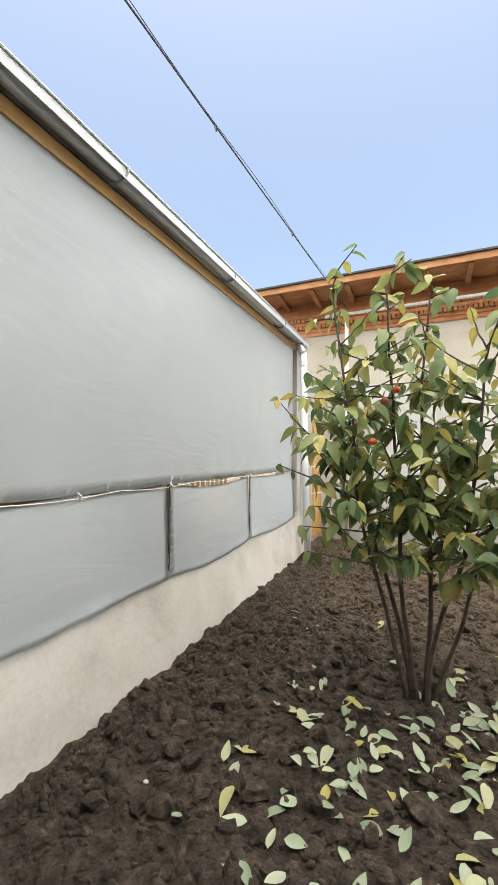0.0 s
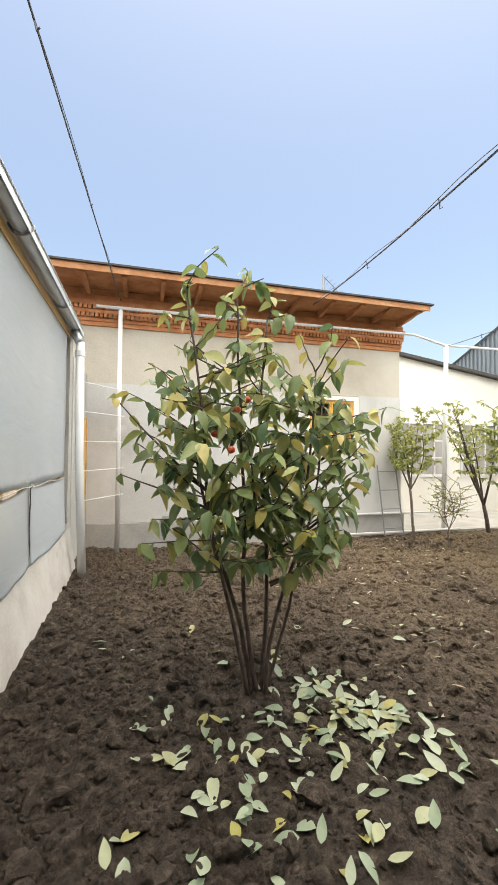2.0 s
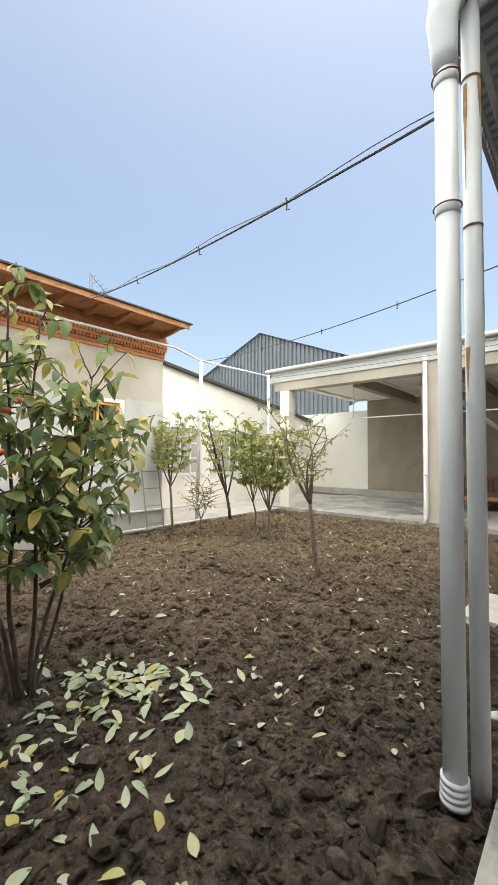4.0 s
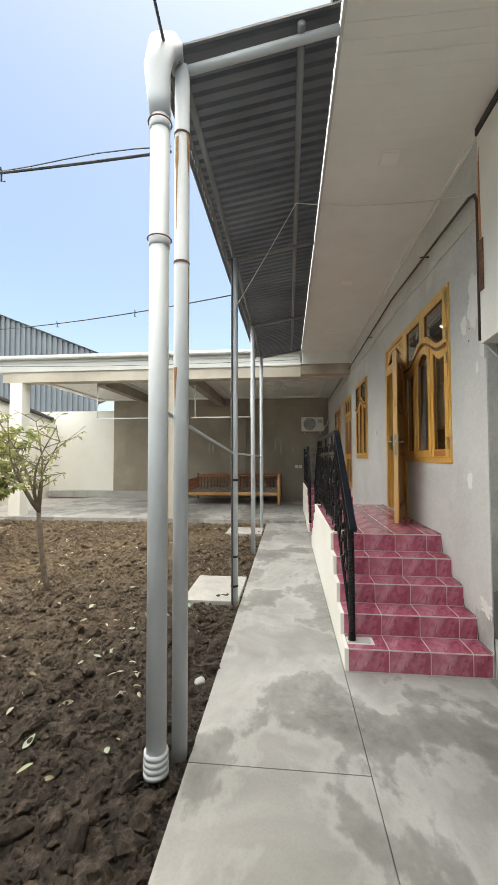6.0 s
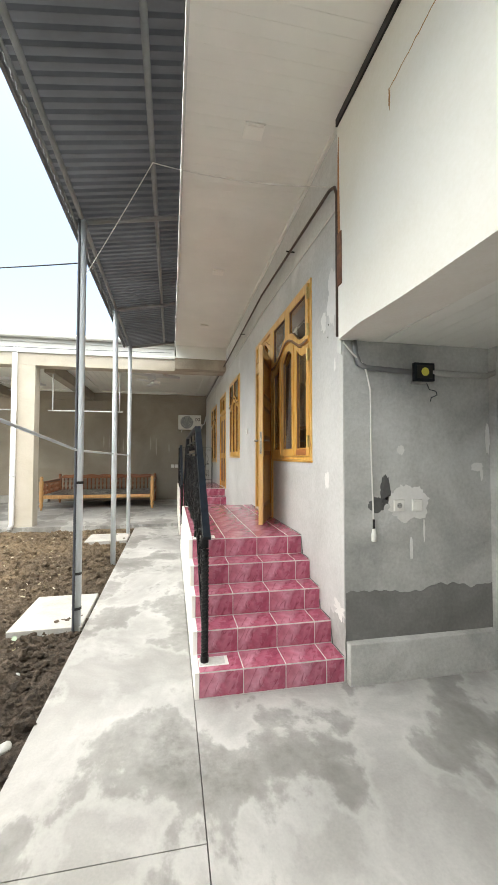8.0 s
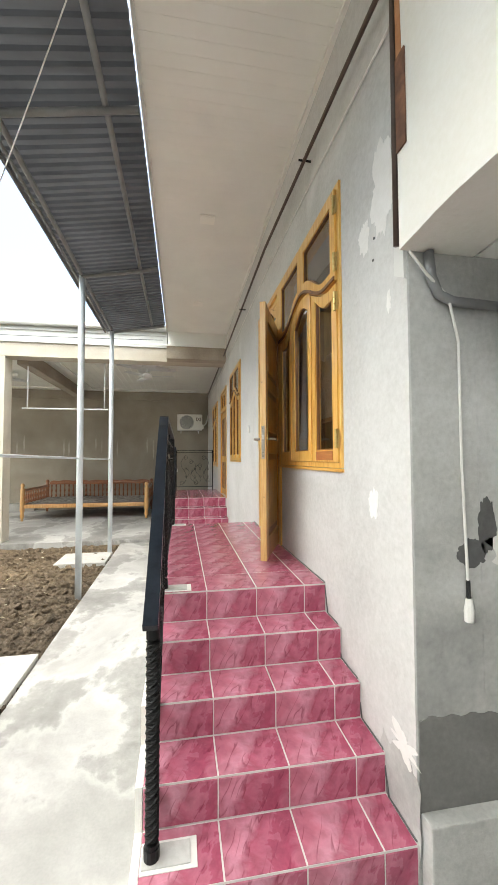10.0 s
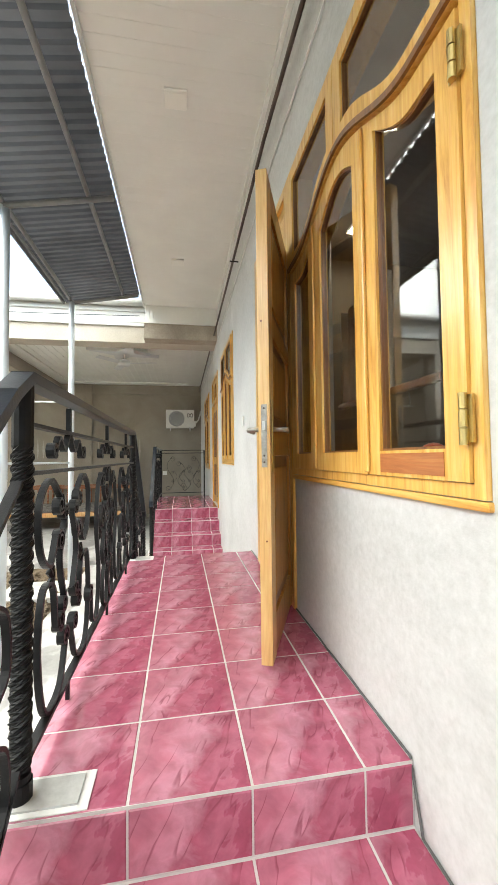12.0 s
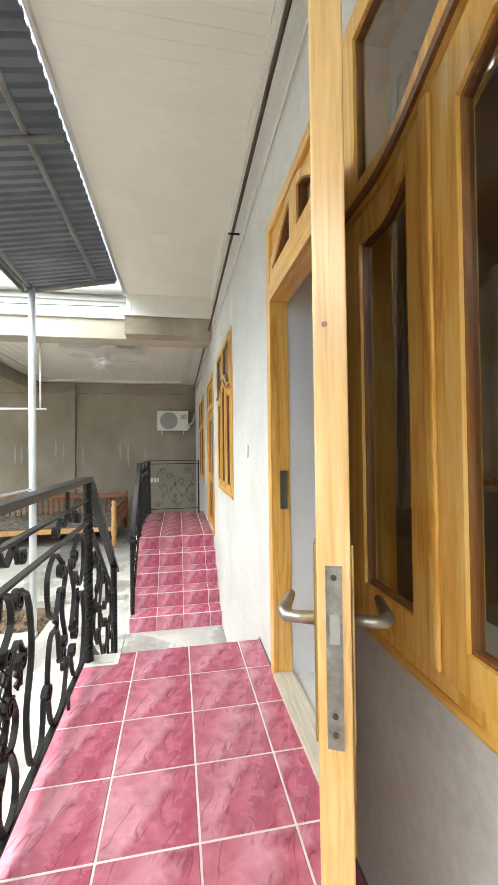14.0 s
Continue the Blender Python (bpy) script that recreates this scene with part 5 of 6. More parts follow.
# ---- things on the house wall and soffit ----
pipe = thing("brown_gas_pipe", "dark brown painted pipe running along the wall under the soffit", "pipe")
part("pipe", T([(2.082, HW + 0.03, 2.50), (2.082, HW + 0.03, 3.58), (2.10, HW + 0.04, 3.645), (2.17, HW + 0.05, 3.665), (4.5, HW + 0.05, 3.79), (8.0, HW + 0.05, 3.70), (13.6, HW + 0.05, 3.62)], 0.0125, 10), M["brown_pipe"], pipe, smooth=True)
for x in (3.2, 6.0, 8.9):
    part("clip", B(x, HW, 3.715, x + 0.008, HW + 0.09, 3.727), M["iron"], pipe)
part("rust_box", B(1.985, HW + 0.036, 2.86, 2.05, HW + 0.044, 3.25, bevel=0.003), M["rust"], pipe, "rust-stained bare strip")
stn = thing("rust_stain", "rust run down the white wall", "stain")
part("stain", plate(bmesh.new(), [(2.012, 3.26), (2.05, 3.26), (2.052, 3.5), (2.045, 3.85), (2.03, 3.98), (2.022, 3.6)], HW + 0.0355, HW + 0.038), M["raw_wood"], stn)

for x in (2.265, 4.64, 6.91):
    sl = thing("soffit_lamp", "small square white ceiling lamp on the soffit", "lamp", (x, -0.71, SOFFIT), group="soffit lamps")
    part("casing", B(-0.075, -0.075, -0.018, 0.075, 0.075, -0.001, bevel=0.004), M["lamp_white"], sl)
    part("diffuser", B(-0.058, -0.058, -0.022, 0.058, 0.058, -0.0185), M["lamp_white"], sl)

fl = thing("flood_lamp", "small black floodlight with a yellow round chip on the cement wall", "lamp", (2.043, -1.98, 2.25))
part("housing", B(-0.035, -0.085, -0.07, 0.0, 0.085, 0.07, bevel=0.006), M["iron_blue"], fl)
part("glass", B(-0.039, -0.065, -0.05, -0.0355, 0.065, 0.05), M["black"], fl)
m, nt, b = mat("led_chip", 0.5)
b.inputs["Base Color"].default_value = (0.75, 0.7, 0.12, 1)
part("chip", T([(-0.0395, 0, 0), (-0.042, 0, 0)], 0.032, 16), m, fl, "round yellow light chip")
part("bracket", B(-0.012, -0.09, -0.085, 0.012, 0.09, -0.071), M["steel"], fl)
part("lead", T([(-0.01, -0.03, -0.08), (-0.015, -0.05, -0.13), (-0.01, -0.11, -0.14), (-0.01, -0.12, -0.17), (-0.01, -0.07, -0.19), (-0.012, -0.06, -0.22)], 0.004, 6), M["cable"], fl)
cd = thing("conduit", "grey conduit pipe along the top of the cement wall", "pipe")
part("pipe", T([(2.034, -1.42, 2.46), (2.034, -1.43, 2.36), (2.034, -1.46, 2.29), (2.034, -1.52, 2.265), (2.034, -1.88, 2.25)], 0.02, 10), M["truss_grey"], cd, smooth=True)
part("pipe", T([(2.028, -2.038, 2.25), (2.018, -2.52, 2.24), (2.0, -2.62, 2.28), (1.98, -2.68, 2.42)], 0.024, 10), M["slab"], cd, smooth=True)
cw = thing("socket_cable", "white cable hanging down the cement wall to a plug socket", "cable")
part("cable", T([(2.008, HW + 0.02, 2.44), (2.018, -1.40, 2.36), (2.028, -1.50, 2.28), (2.034, -1.545, 2.1), (2.038, -1.55, 1.6), (2.038, -1.565, 1.12)], 0.006, 6), M["cable_white"], cw)
part("tape", T([(2.038, -1.565, 1.15), (2.038, -1.565, 1.08)], 0.008, 8), M["black"], cw)
part("plug", T([(2.036, -1.565, 1.08), (2.036, -1.565, 1.03), (2.036, -1.565, 0.99)], [0.012, 0.020, 0.018], 10), M["ac_white"], cw)
for y, nm, lb in ((-1.775, "wall_socket", "cream wall socket in a white putty patch"), (-1.925, "light_switch", "cream double light switch in a white putty patch")):
    so = thing(nm, lb, nm.split("_")[1], (2.052, y, 1.245))
    part("plate", B(-0.016, -0.042, -0.042, 0.0, 0.042, 0.042, bevel=0.004), M["ac_white"], so)
    if nm == "wall_socket":
        part("well", T([(-0.0165, 0, 0), (-0.018, 0, 0)], 0.021, 16), M["slab"], so)
        for q in (-0.01, 0.01):
            part("hole", T([(-0.0182, q, 0), (-0.0195, q, 0)], 0.003, 8), M["black"], so)
    else:
        for q in (-0.019, 0.019):
            part("rocker", B(-0.019, q - 0.017, -0.028, -0.0165, q + 0.017, 0.028, bevel=0.001), M["ac_white"], so)


def blob(name, label, cy, cz, ry, rz, seed, material, x=2.056, rough=0.3):
    """A flat smear with a ragged outline on the cement wall."""
    bm = bmesh.new()
    pts = []
    for k in range(56):
        a = 2 * math.pi * k / 56
        r = 1 + rough * noise.noise((math.cos(a) * 2.2, math.sin(a) * 2.2, seed)) + 0.6 * rough * noise.noise((math.cos(a) * 7, math.sin(a) * 7, seed))
        pts.append(bm.verts.new((x, cy + ry * r * math.cos(a), cz + rz * r * math.sin(a))))
    bm.faces.new(pts)
    r = bmesh.ops.extrude_face_region(bm, geom=bm.faces[:])
    for v in r["geom"]:
        if isinstance(v, bmesh.types.BMVert):
            v.co.x -= 0.0015
    o = thing(name, label, name.split("_")[-1])
    part("smear", bm, material, o)


blob("putty_patch", "white putty smeared round the socket and switch", -1.86, 1.26, 0.17, 0.135, 2, M["putty"], 2.056)
for y, z, a, c, s in ((-1.88, 0.92, 0.013, 0.085, 5), (-1.99, 1.05, 0.008, 0.09, 6), (-1.80, 1.66, 0.03, 0.035, 8), (-2.46, 1.53, 0.055, 0.035, 9), (-2.56, 1.75, 0.02, 0.12, 12), (-2.50, 1.47, 0.012, 0.05, 14)):
    blob("putty_patch", "small dab of white putty on the cement wall", y, z, a, c, s, M["putty"], 2.056)
M["cement_dark"] = mottled("cement_dark", (0.12, 0.12, 0.12), (0.09, 0.09, 0.09), (0.16, 0.16, 0.16), scale=4)
blob("cement_patch", "dark fresh cement streak beside the putty", -1.60, 1.25, 0.065, 0.055, 20, M["cement_dark"])
blob("cement_patch", "dark fresh cement streak beside the putty", -1.67, 1.36, 0.04, 0.11, 22, M["cement_dark"])
M["cement_base"] = mottled("cement_base", (0.19, 0.187, 0.18), (0.15, 0.148, 0.142), (0.235, 0.23, 0.225), scale=2.5)
bm = bmesh.new()
N = 60
top = [(-2.575 + (HW - 0.01 + 2.575) * k / N) for k in range(N + 1)]
lo = [bm.verts.new((2.057, y, 0.28)) for y in top]
hi = [bm.verts.new((2.057, y, 0.62 + 0.05 * noise.noise((y * 3, 4, 1)) + 0.03 * noise.noise((y * 14, 4, 1)))) for y in top]
for k in range(N):
    bm.faces.new((lo[k], lo[k + 1], hi[k + 1], hi[k]))
r = bmesh.ops.extrude_face_region(bm, geom=bm.faces[:])
for v in r["geom"]:
    if isinstance(v, bmesh.types.BMVert):
        v.co.x -= 0.006
structure("trim_cement_band", bm, M["cement_base"], "rougher darker cement band above the ledge")

# ---- veranda things ----
ac = thing("air_conditioner", "white outdoor air-conditioner unit on brackets on the brown wall", "air conditioner", (13.42, -0.735, 2.54))
part("body", B(0, -0.40, 0, 0.26, 0.40, 0.52, bevel=0.015), M["ac_white"], ac)
part("fan_ring", T([(-0.004, 0.10, 0.26), (0.0, 0.10, 0.26)], 0.225, 28), M["truss_grey"], ac)
for k in range(6):
    r = 0.03 + 0.036 * k
    part("grille", T([(-0.01, 0.10 + r * math.cos(a), 0.26 + r * math.sin(a)) for a in [j * math.pi / 12 for j in range(25)]], 0.004, 5), M["ac_white"], ac)
bm = bmesh.new()
strip(bm, [(-0.003, -0.28 + 0.07 * math.sin(a) , 0.36 + 0.055 * math.sin(2 * a)) for a in [j * math.pi / 14 for j in range(29)]], 0.016, 0.004, (1, 0, 0))
part("badge", bm, M["brown_pipe"], ac, "small reddish looped badge")
part("valve_cover", B(0.06, -0.45, 0.05, 0.2, -0.402, 0.2, bevel=0.006), M["ac_white"], ac)
for y in (-0.28, 0.28):
    part("bracket", B(-0.03, y - 0.015, -0.045, 0.28, y + 0.015, -0.002), M["white_paint"], ac)
    part("foot", B(-0.01, y - 0.012, -0.10, 0.02, y + 0.012, -0.046), M["white_paint"], ac)
part("hose", T([(0.12, -0.44, 0.15), (0.1, -0.52, 0.22), (0.12, -0.58, 0.4), (0.2, -0.6, 0.5)], 0.022, 8), M["ac_white"], ac, smooth=True)
so = thing("wall_sockets", "white double wall socket on the brown plaster", "socket", (13.69, -0.22, 1.24))
part("plate", B(-0.015, 0.01, -0.06, 0.0, 0.13, 0.06, bevel=0.004), M["ac_white"], so)
part("plate", B(-0.015, -0.13, -0.06, 0.0, -0.01, 0.06, bevel=0.004), M["ac_white"], so)

for cx, cy, tw in ((9.75, 0.32, 20), (11.4, 4.0, 50)):
    fan = thing("ceiling_fan", "white three-bladed ceiling fan", "fan", (cx, cy, 3.50), turn=tw, group="ceiling fans")
    part("rod", T([(0, 0, 0.06), (0, 0, 0.30)], 0.014, 10), M["white_paint"], fan)
    part("motor", lathe(bmesh.new(), [(0.02, -0.06), (0.10, -0.05), (0.12, 0.0), (0.10, 0.05), (0.03, 0.07)], seg=18), M["white_paint"], fan, smooth=True)
    star = [((0.68 if k % 2 == 0 else 0.22) * math.cos(k * math.pi / 4), (0.68 if k % 2 == 0 else 0.22) * math.sin(k * math.pi / 4)) for k in range(8)]
    part("ceiling_rose", plate(bmesh.new(), star, -0.03, 0.03), M["white_paint"], fan, "four-pointed ceiling rose", at=Matrix.Translation((0, 0, CZ - 3.50 - 0.10)) @ Matrix.Rotation(radians(90), 4, "X"))
    for k in range(3):
        a = radians(120 * k)
        bm = bmesh.new()
        box(bm, 0.12, -0.06, -0.008, 0.62, 0.07, 0.0, bevel=0.003)
        part("blade", bm, M["white_paint"], fan, at=Matrix.Rotation(a, 4, "Z") @ Matrix.Rotation(0.15, 4, "X"))

for y0, y1 in ((1.05, 2.72), (3.40, 5.45)):
    hr = thing("hanging_rail", "white hanging pipe rail under the veranda beam", "rail", (VX + 0.5, 0, 0), group="hanging rails")
    part("rail", T([(0, y0, 2.66), (0, y1, 2.66)], 0.016, 8), M["white_paint"], hr, smooth=True)
    for y in (y0 + 0.08, y1 - 0.1):
        part("hanger", T([(0, y, 2.66), (0, y, CZ - 0.002)], 0.014, 8), M["white_paint"], hr, smooth=True)

vp = thing("downpipe", "white downpipe in front of the veranda column", "pipe", (VX - 0.06, 3.24, 0))
part("pipe", T([(0, 0, 4.0), (0, 0, 0.14), (-0.03, 0.03, 0.02)], 0.05, 14), M["white_paint"], vp, smooth=True)
for z in (1.15, 3.85):
    part("collar", T([(0, 0, z), (0, 0, z + 0.05)], 0.056, 14), M["white_paint"], vp, smooth=True)
vg = thing("roof_gutter", "white half-round gutter along the veranda roof", "gutter")
part("trough", T([(VX - 0.14, -0.16, 4.22), (VX - 0.14, VY + 0.55, 4.22)], 0.055, 12), M["tin_white"], vg, smooth=True)

# carved day-bed
bed = thing("tapchan_bed", "wide carved wooden day-bed with turned spindles and a patterned rug", "bed", (11.45, 0.45, 0.06))
BL, BD, SH = 3.05, 1.9, 0.42
for x in (0.0, BD):
    for y in (0.0, BL):
        part("leg", lathe(bmesh.new(), [(0.035, 0), (0.03, 0.05), (0.055, 0.12), (0.04, 0.2), (0.06, 0.26), (0.06, 0.5), (0.05, 0.55), (0.06, 0.8), (0.035, 0.84), (0.055, 0.9), (0.03, 0.95)], (x, y, 0), 10), M["bed_light"] if x == 0 else M["bed_wood"], bed, smooth=True)
part("front_rail", B(-0.03, 0.06, SH - 0.10, 0.03, BL - 0.06, SH, bevel=0.008), M["bed_light"], bed, "lighter front rail")
part("back_rail", B(BD - 0.03, 0.06, SH - 0.10, BD + 0.03, BL - 0.06, SH, bevel=0.008), M["bed_wood"], bed)
for y in (0, BL):
    part("side_rail", B(0.06, y - 0.03, SH - 0.10, BD - 0.06, y + 0.03, SH, bevel=0.008), M["bed_wood"], bed)
part("deck", B(0.03, 0.03, SH - 0.06, BD - 0.03, BL - 0.03, SH - 0.01), M["bed_wood"], bed)
part("top_rail", B(BD - 0.025, 0.06, 0.80, BD + 0.025, BL - 0.06, 0.87, bevel=0.01), M["bed_wood"], bed)
part("crest", plate(bmesh.new(), [(0, 0)] + [(k * 0.06, 0.03 + 0.03 * abs(math.sin(k * 0.42))) for k in range(int((BL - 0.12) / 0.06))] + [(BL - 0.12, 0)], -0.012, 0.012), M["bed_wood"], bed, at=Matrix.Translation((BD, 0.06, 0.87)) @ Matrix.Rotation(radians(90), 4, "Z"))
spin = [(0.018, 0), (0.026, 0.06), (0.012, 0.12), (0.028, 0.2), (0.012, 0.28), (0.024, 0.34), (0.016, 0.38)]
sp_me = mesh_of("spindle", lathe(bmesh.new(), spin, seg=8), M["bed_wood"], True)
for k in range(24):
    piece("spindle", sp_me, bed, pose(BD, 0.12 + k * (BL - 0.24) / 23, SH))
for y in (0, BL):
    part("end_rail", B(0.06, y - 0.022, 0.74, BD - 0.06, y + 0.022, 0.80, bevel=0.008), M["bed_wood"], bed)
    for k in range(14):
        piece("spindle", sp_me, bed, pose(0.12 + k * (BD - 0.24) / 13, y, SH - 0.03))
rug = thing("patterned_rug", "grey and brown patterned rug spread on the day-bed", "rug", (11.5, 0.5, 0.06 + SH))
bm = bmesh.new()
gr = [[bm.verts.new((1.8 * i / 12, 2.95 * j / 20, 0.012 + 0.014 * noise.noise((i * 0.7, j * 0.7, 2)))) for j in range(21)] for i in range(13)]
for i in range(12):
    for j in range(20):
        bm.faces.new((gr[i][j], gr[i + 1][j], gr[i + 1][j + 1], gr[i][j + 1]))
bmesh.ops.solidify(bm, geom=bm.faces[:], thickness=0.012)
part("weave", bm, M["carpet"], rug)


# ---- marks and small fittings on the house wall ----
def wall_mark(name, label, cx, cz, rx, rz, seed, material, y=HW + 0.0015, rough=0.45):
    """A thin ragged skim on a wall that faces the yard."""
    pts = []
    for k in range(64):
        a = 2 * math.pi * k / 64
        r = 1 + rough * noise.noise((math.cos(a) * 1.8, math.sin(a) * 1.8, seed)) + 0.5 * rough * noise.noise((math.cos(a) * 8, math.sin(a) * 8, seed))
        pts.append((cx + rx * r * math.cos(a), cz + rz * r * math.sin(a)))
    o = thing(name, label, name.split("_")[-1])
    part("skim", plate(bmesh.new(), pts, y - 0.001, y), material, o)


wall_mark("putty_patch", "white putty skimmed on the grey house wall", 2.235, 2.86, 0.10, 0.22, 31, M["putty"], rough=0.45)
wall_mark("putty_patch", "white putty skimmed on the grey house wall", 2.42, 2.72, 0.05, 0.08, 32, M["putty"], rough=0.45)
wall_mark("putty_patch", "small dab of white putty on the grey house wall", 2.20, 2.32, 0.016, 0.05, 33, M["putty"], rough=0.45)
wall_mark("putty_patch", "small dab of white putty on the grey house wall", 2.37, 1.42, 0.04, 0.07, 34, M["putty"], rough=0.6)
wall_mark("cement_patch", "bare cement at the foot of the house wall", 2.20, 0.22, 0.17, 0.22, 35, M["cement"], rough=0.35)
wall_mark("putty_patch", "white putty edge above the bare cement", 2.15, 0.47, 0.10, 0.05, 36, M["putty"], y=HW + 0.003, rough=0.8)
wall_mark("wall_stain", "brown damp stain on the white upper wall", 1.345, 3.645, 0.009, 0.06, 37, M["rust_pale"], y=HW + 0.0365, rough=0.6)
crk = thing("wall_crack", "thin brown crack running up the white upper wall", "crack")
part("crack", strip(bmesh.new(), [(1.34 - 0.03 * k, HW + 0.0358, 3.70 + 0.004 * k + 0.012 * noise.noise((k * 0.7, 3, 1))) for k in range(22)], 0.006, 0.0015, (0, 1, 0)), M["rust_pale"], crk)
for x, z in ((2.321, 2.669), (2.333, 2.57)):
    dh = thing("drill_hole", "small dark drill hole in the grey house wall", "hole", (x, HW, z))
    part("plug", T([(0, 0.0005, 0), (0, 0.0025, 0)], 0.007, 10), M["black"], dh)
wc = thing("wall_cable", "thin pale cable clipped along the wall below the brown pipe", "cable")
part("cable", T([(2.10, HW + 0.012, 3.50), (4.5, HW + 0.012, 3.60), (8.0, HW + 0.012, 3.56), (13.5, HW + 0.012, 3.50)], 0.006, 6), M["cable_white"], wc)
jc = thing("wall_crack", "dark open joint between the tiled steps and the wall", "crack")
bm = bmesh.new()
pts = [(2.06 + 0.05 * k, 0) for k in range(68)]
prof_z = lambda x: PZ if x >= 3.0 else RISE * (1 + int((x - 2.05) / TREAD))
strip(bm, [(x, HW + 0.006 + 0.004 * noise.noise((x * 9, 2, 2)), prof_z(x) + 0.004) for x, _ in pts], 0.005, 0.006, (0, 1, 0))
part("joint", bm, M["cement_dark"], jc)
bx = thing("cardboard_box", "small blue and white carton on the floor inside the door", "box", (4.62, -1.75, PZ - 0.01))
part("carton", B(-0.12, -0.08, 0, 0.12, 0.08, 0.14, bevel=0.004), plain("carton_blue", (0.03, 0.06, 0.28), 0.5), bx)
part("top_panel", B(-0.115, -0.075, 0.1405, 0.115, 0.075, 0.155), M["white_paint"], bx)
ws = thing("door_bell", "small white bell push beside the door", "switch", (5.75, HW, 2.02))
part("button", B(-0.03, 0.0, -0.045, 0.03, 0.015, 0.045, bevel=0.004), M["ac_white"], ws)


# ---- pale runs on the brown back wall ----
rng = random.Random(91)
for cy in (-0.02, 0.42, 0.62, 1.55, 1.7, 2.02, 2.2, 3.0, 3.15, 4.3, 4.5):
    st = thing("lime_streak", "pale lime run down the brown plaster wall", "stain", (VB, cy, 2.0 + rng.uniform(-0.12, 0.12)), group="lime runs")
    h, w = rng.uniform(0.16, 0.32), rng.uniform(0.018, 0.045)
    edge = [(w * (0.6 + 0.5 * abs(noise.noise((k * 0.6, cy, 1)))) * math.sin(math.pi * (k + 0.5) / 13), h - 2 * h * k / 12) for k in range(13)]
    prof2 = edge + [(-a * 0.8, b) for a, b in reversed(edge)]
    part("run", plate(bmesh.new(), prof2, -0.001, 0.001), M["lime_streak"], st, at=Matrix.Translation((-0.0025, 0, 0)) @ Matrix.Rotation(radians(90), 4, "Z"))


# ---- far house: cornice, eaves, window, pipes ----
hs = thing("brick_cornice", "orange brick cornice with rows of dentils under the eaves", "cornice")
for z0, z1, dy in ((3.72, 3.79, 0.03), (3.79, 3.85, 0.05), (3.92, 3.98, 0.09), (4.05, 4.13, 0.12), (4.13, 4.22, 0.08)):
    part("course", B(-2.6, FY - dy, z0, 4.32 + dy * 0.5, FY - 0.001, z1, bevel=0.006), M["brick_orange"], hs)
br = mesh_of("brick", B(-0.026, -0.10, 0, 0.026, -0.001, 0.065), M["brick_orange"])
for k in range(96):
    piece("brick", br, hs, pose(-2.5 + k * 0.0715, FY, 3.853))
for k in range(96):
    piece("brick", br, hs, pose(-2.465 + k * 0.0715, FY - 0.02, 3.983))
ev = thing("roof_eaves", "boarded timber eaves with carved rafter ends and a dark roof edge", "roof")
for k in range(7):
    part("board", B(-2.7, 6.80 + k * 0.115, 4.335, 4.38, 6.91 + k * 0.115, 4.352), M["raw_wood"], ev)
for k in range(12):
    x = -2.3 + k * 0.595
    bm = bmesh.new()
    V = [[bm.verts.new((x + q, y, z)) for y, z in ((FY, 4.22), (7.25, 4.24), (7.05, 4.27), (6.88, 4.30), (6.88, 4.333), (FY, 4.333))] for q in (-0.035, 0.035)]
    bm.faces.new(V[0]), bm.faces.new(V[1][::-1])
    for i in range(6):
        bm.faces.new((V[0][i], V[0][(i + 1) % 6], V[1][(i + 1) % 6], V[1][i]))
    part("rafter_end", bm, M["raw_wood"], ev)
part("fascia", B(-2.7, 6.775, 4.30, 4.40, 6.798, 4.40), M["raw_wood"], ev)
part("roof_sheet", B(-2.75, 6.74, 4.402, 4.46, 14.0, 4.43), M["roof_dark"], ev, "dark roof edge")
part("beam", B(-2.6, FY - 0.06, 4.222, 4.34, FY - 0.001, 4.33), M["raw_wood"], ev)
fw = thing("window_4", "small orange wooden window in a white surround", "window", kind="structure")
x0, x1, z0, z1 = FWIN
o = [(x0 - 0.10, z0 - 0.08), (x1 + 0.10, z0 - 0.08), (x1 + 0.10, z1 + 0.08), (x0 - 0.10, z1 + 0.08)]
i = [(x0, z0), (x1, z0), (x1, z1), (x0, z1)]
part("surround", ring_plate(bmesh.new(), o, i, FY - 0.04, FY - 0.001), M["plaster_white"], fw)
i2 = [(x0 + 0.06, z0 + 0.06), (x1 - 0.06, z0 + 0.06), (x1 - 0.06, z1 - 0.06), (x0 + 0.06, z1 - 0.06)]
part("window_frame", ring_plate(bmesh.new(), [(a + (0.002 if a < 2.8 else -0.002), b) for a, b in i], i2, FY + 0.0, FY + 0.1), M["pine"], fw)
part("mullion", B((x0 + x1) / 2 - 0.04, FY + 0.01, z0 + 0.06, (x0 + x1) / 2 + 0.04, FY + 0.09, z1 - 0.06), M["pine"], fw)
part("pane", B(x0 + 0.06, FY + 0.05, z0 + 0.06, x1 - 0.06, FY + 0.055, z1 - 0.06), M["glass"], fw)
gp = thing("gas_pipe", "white overhead gas pipe on thin white poles", "pipe")
part("pipe", T([(-1.55, 7.25, 3.94), (4.4, 7.25, 3.99), (5.35, 7.5, 3.92), (8.95, 7.9, 4.10)], 0.025, 10), M["white_paint"], gp, smooth=True)
part("pole", T([(-1.18, 7.3, -0.05), (-1.18, 7.27, 3.92)], 0.035, 12), M["white_paint"], gp, smooth=True)
part("pole", T([(5.4, 7.62, -0.05), (5.4, 7.5, 3.92)], 0.045, 12), M["white_paint"], gp, smooth=True)
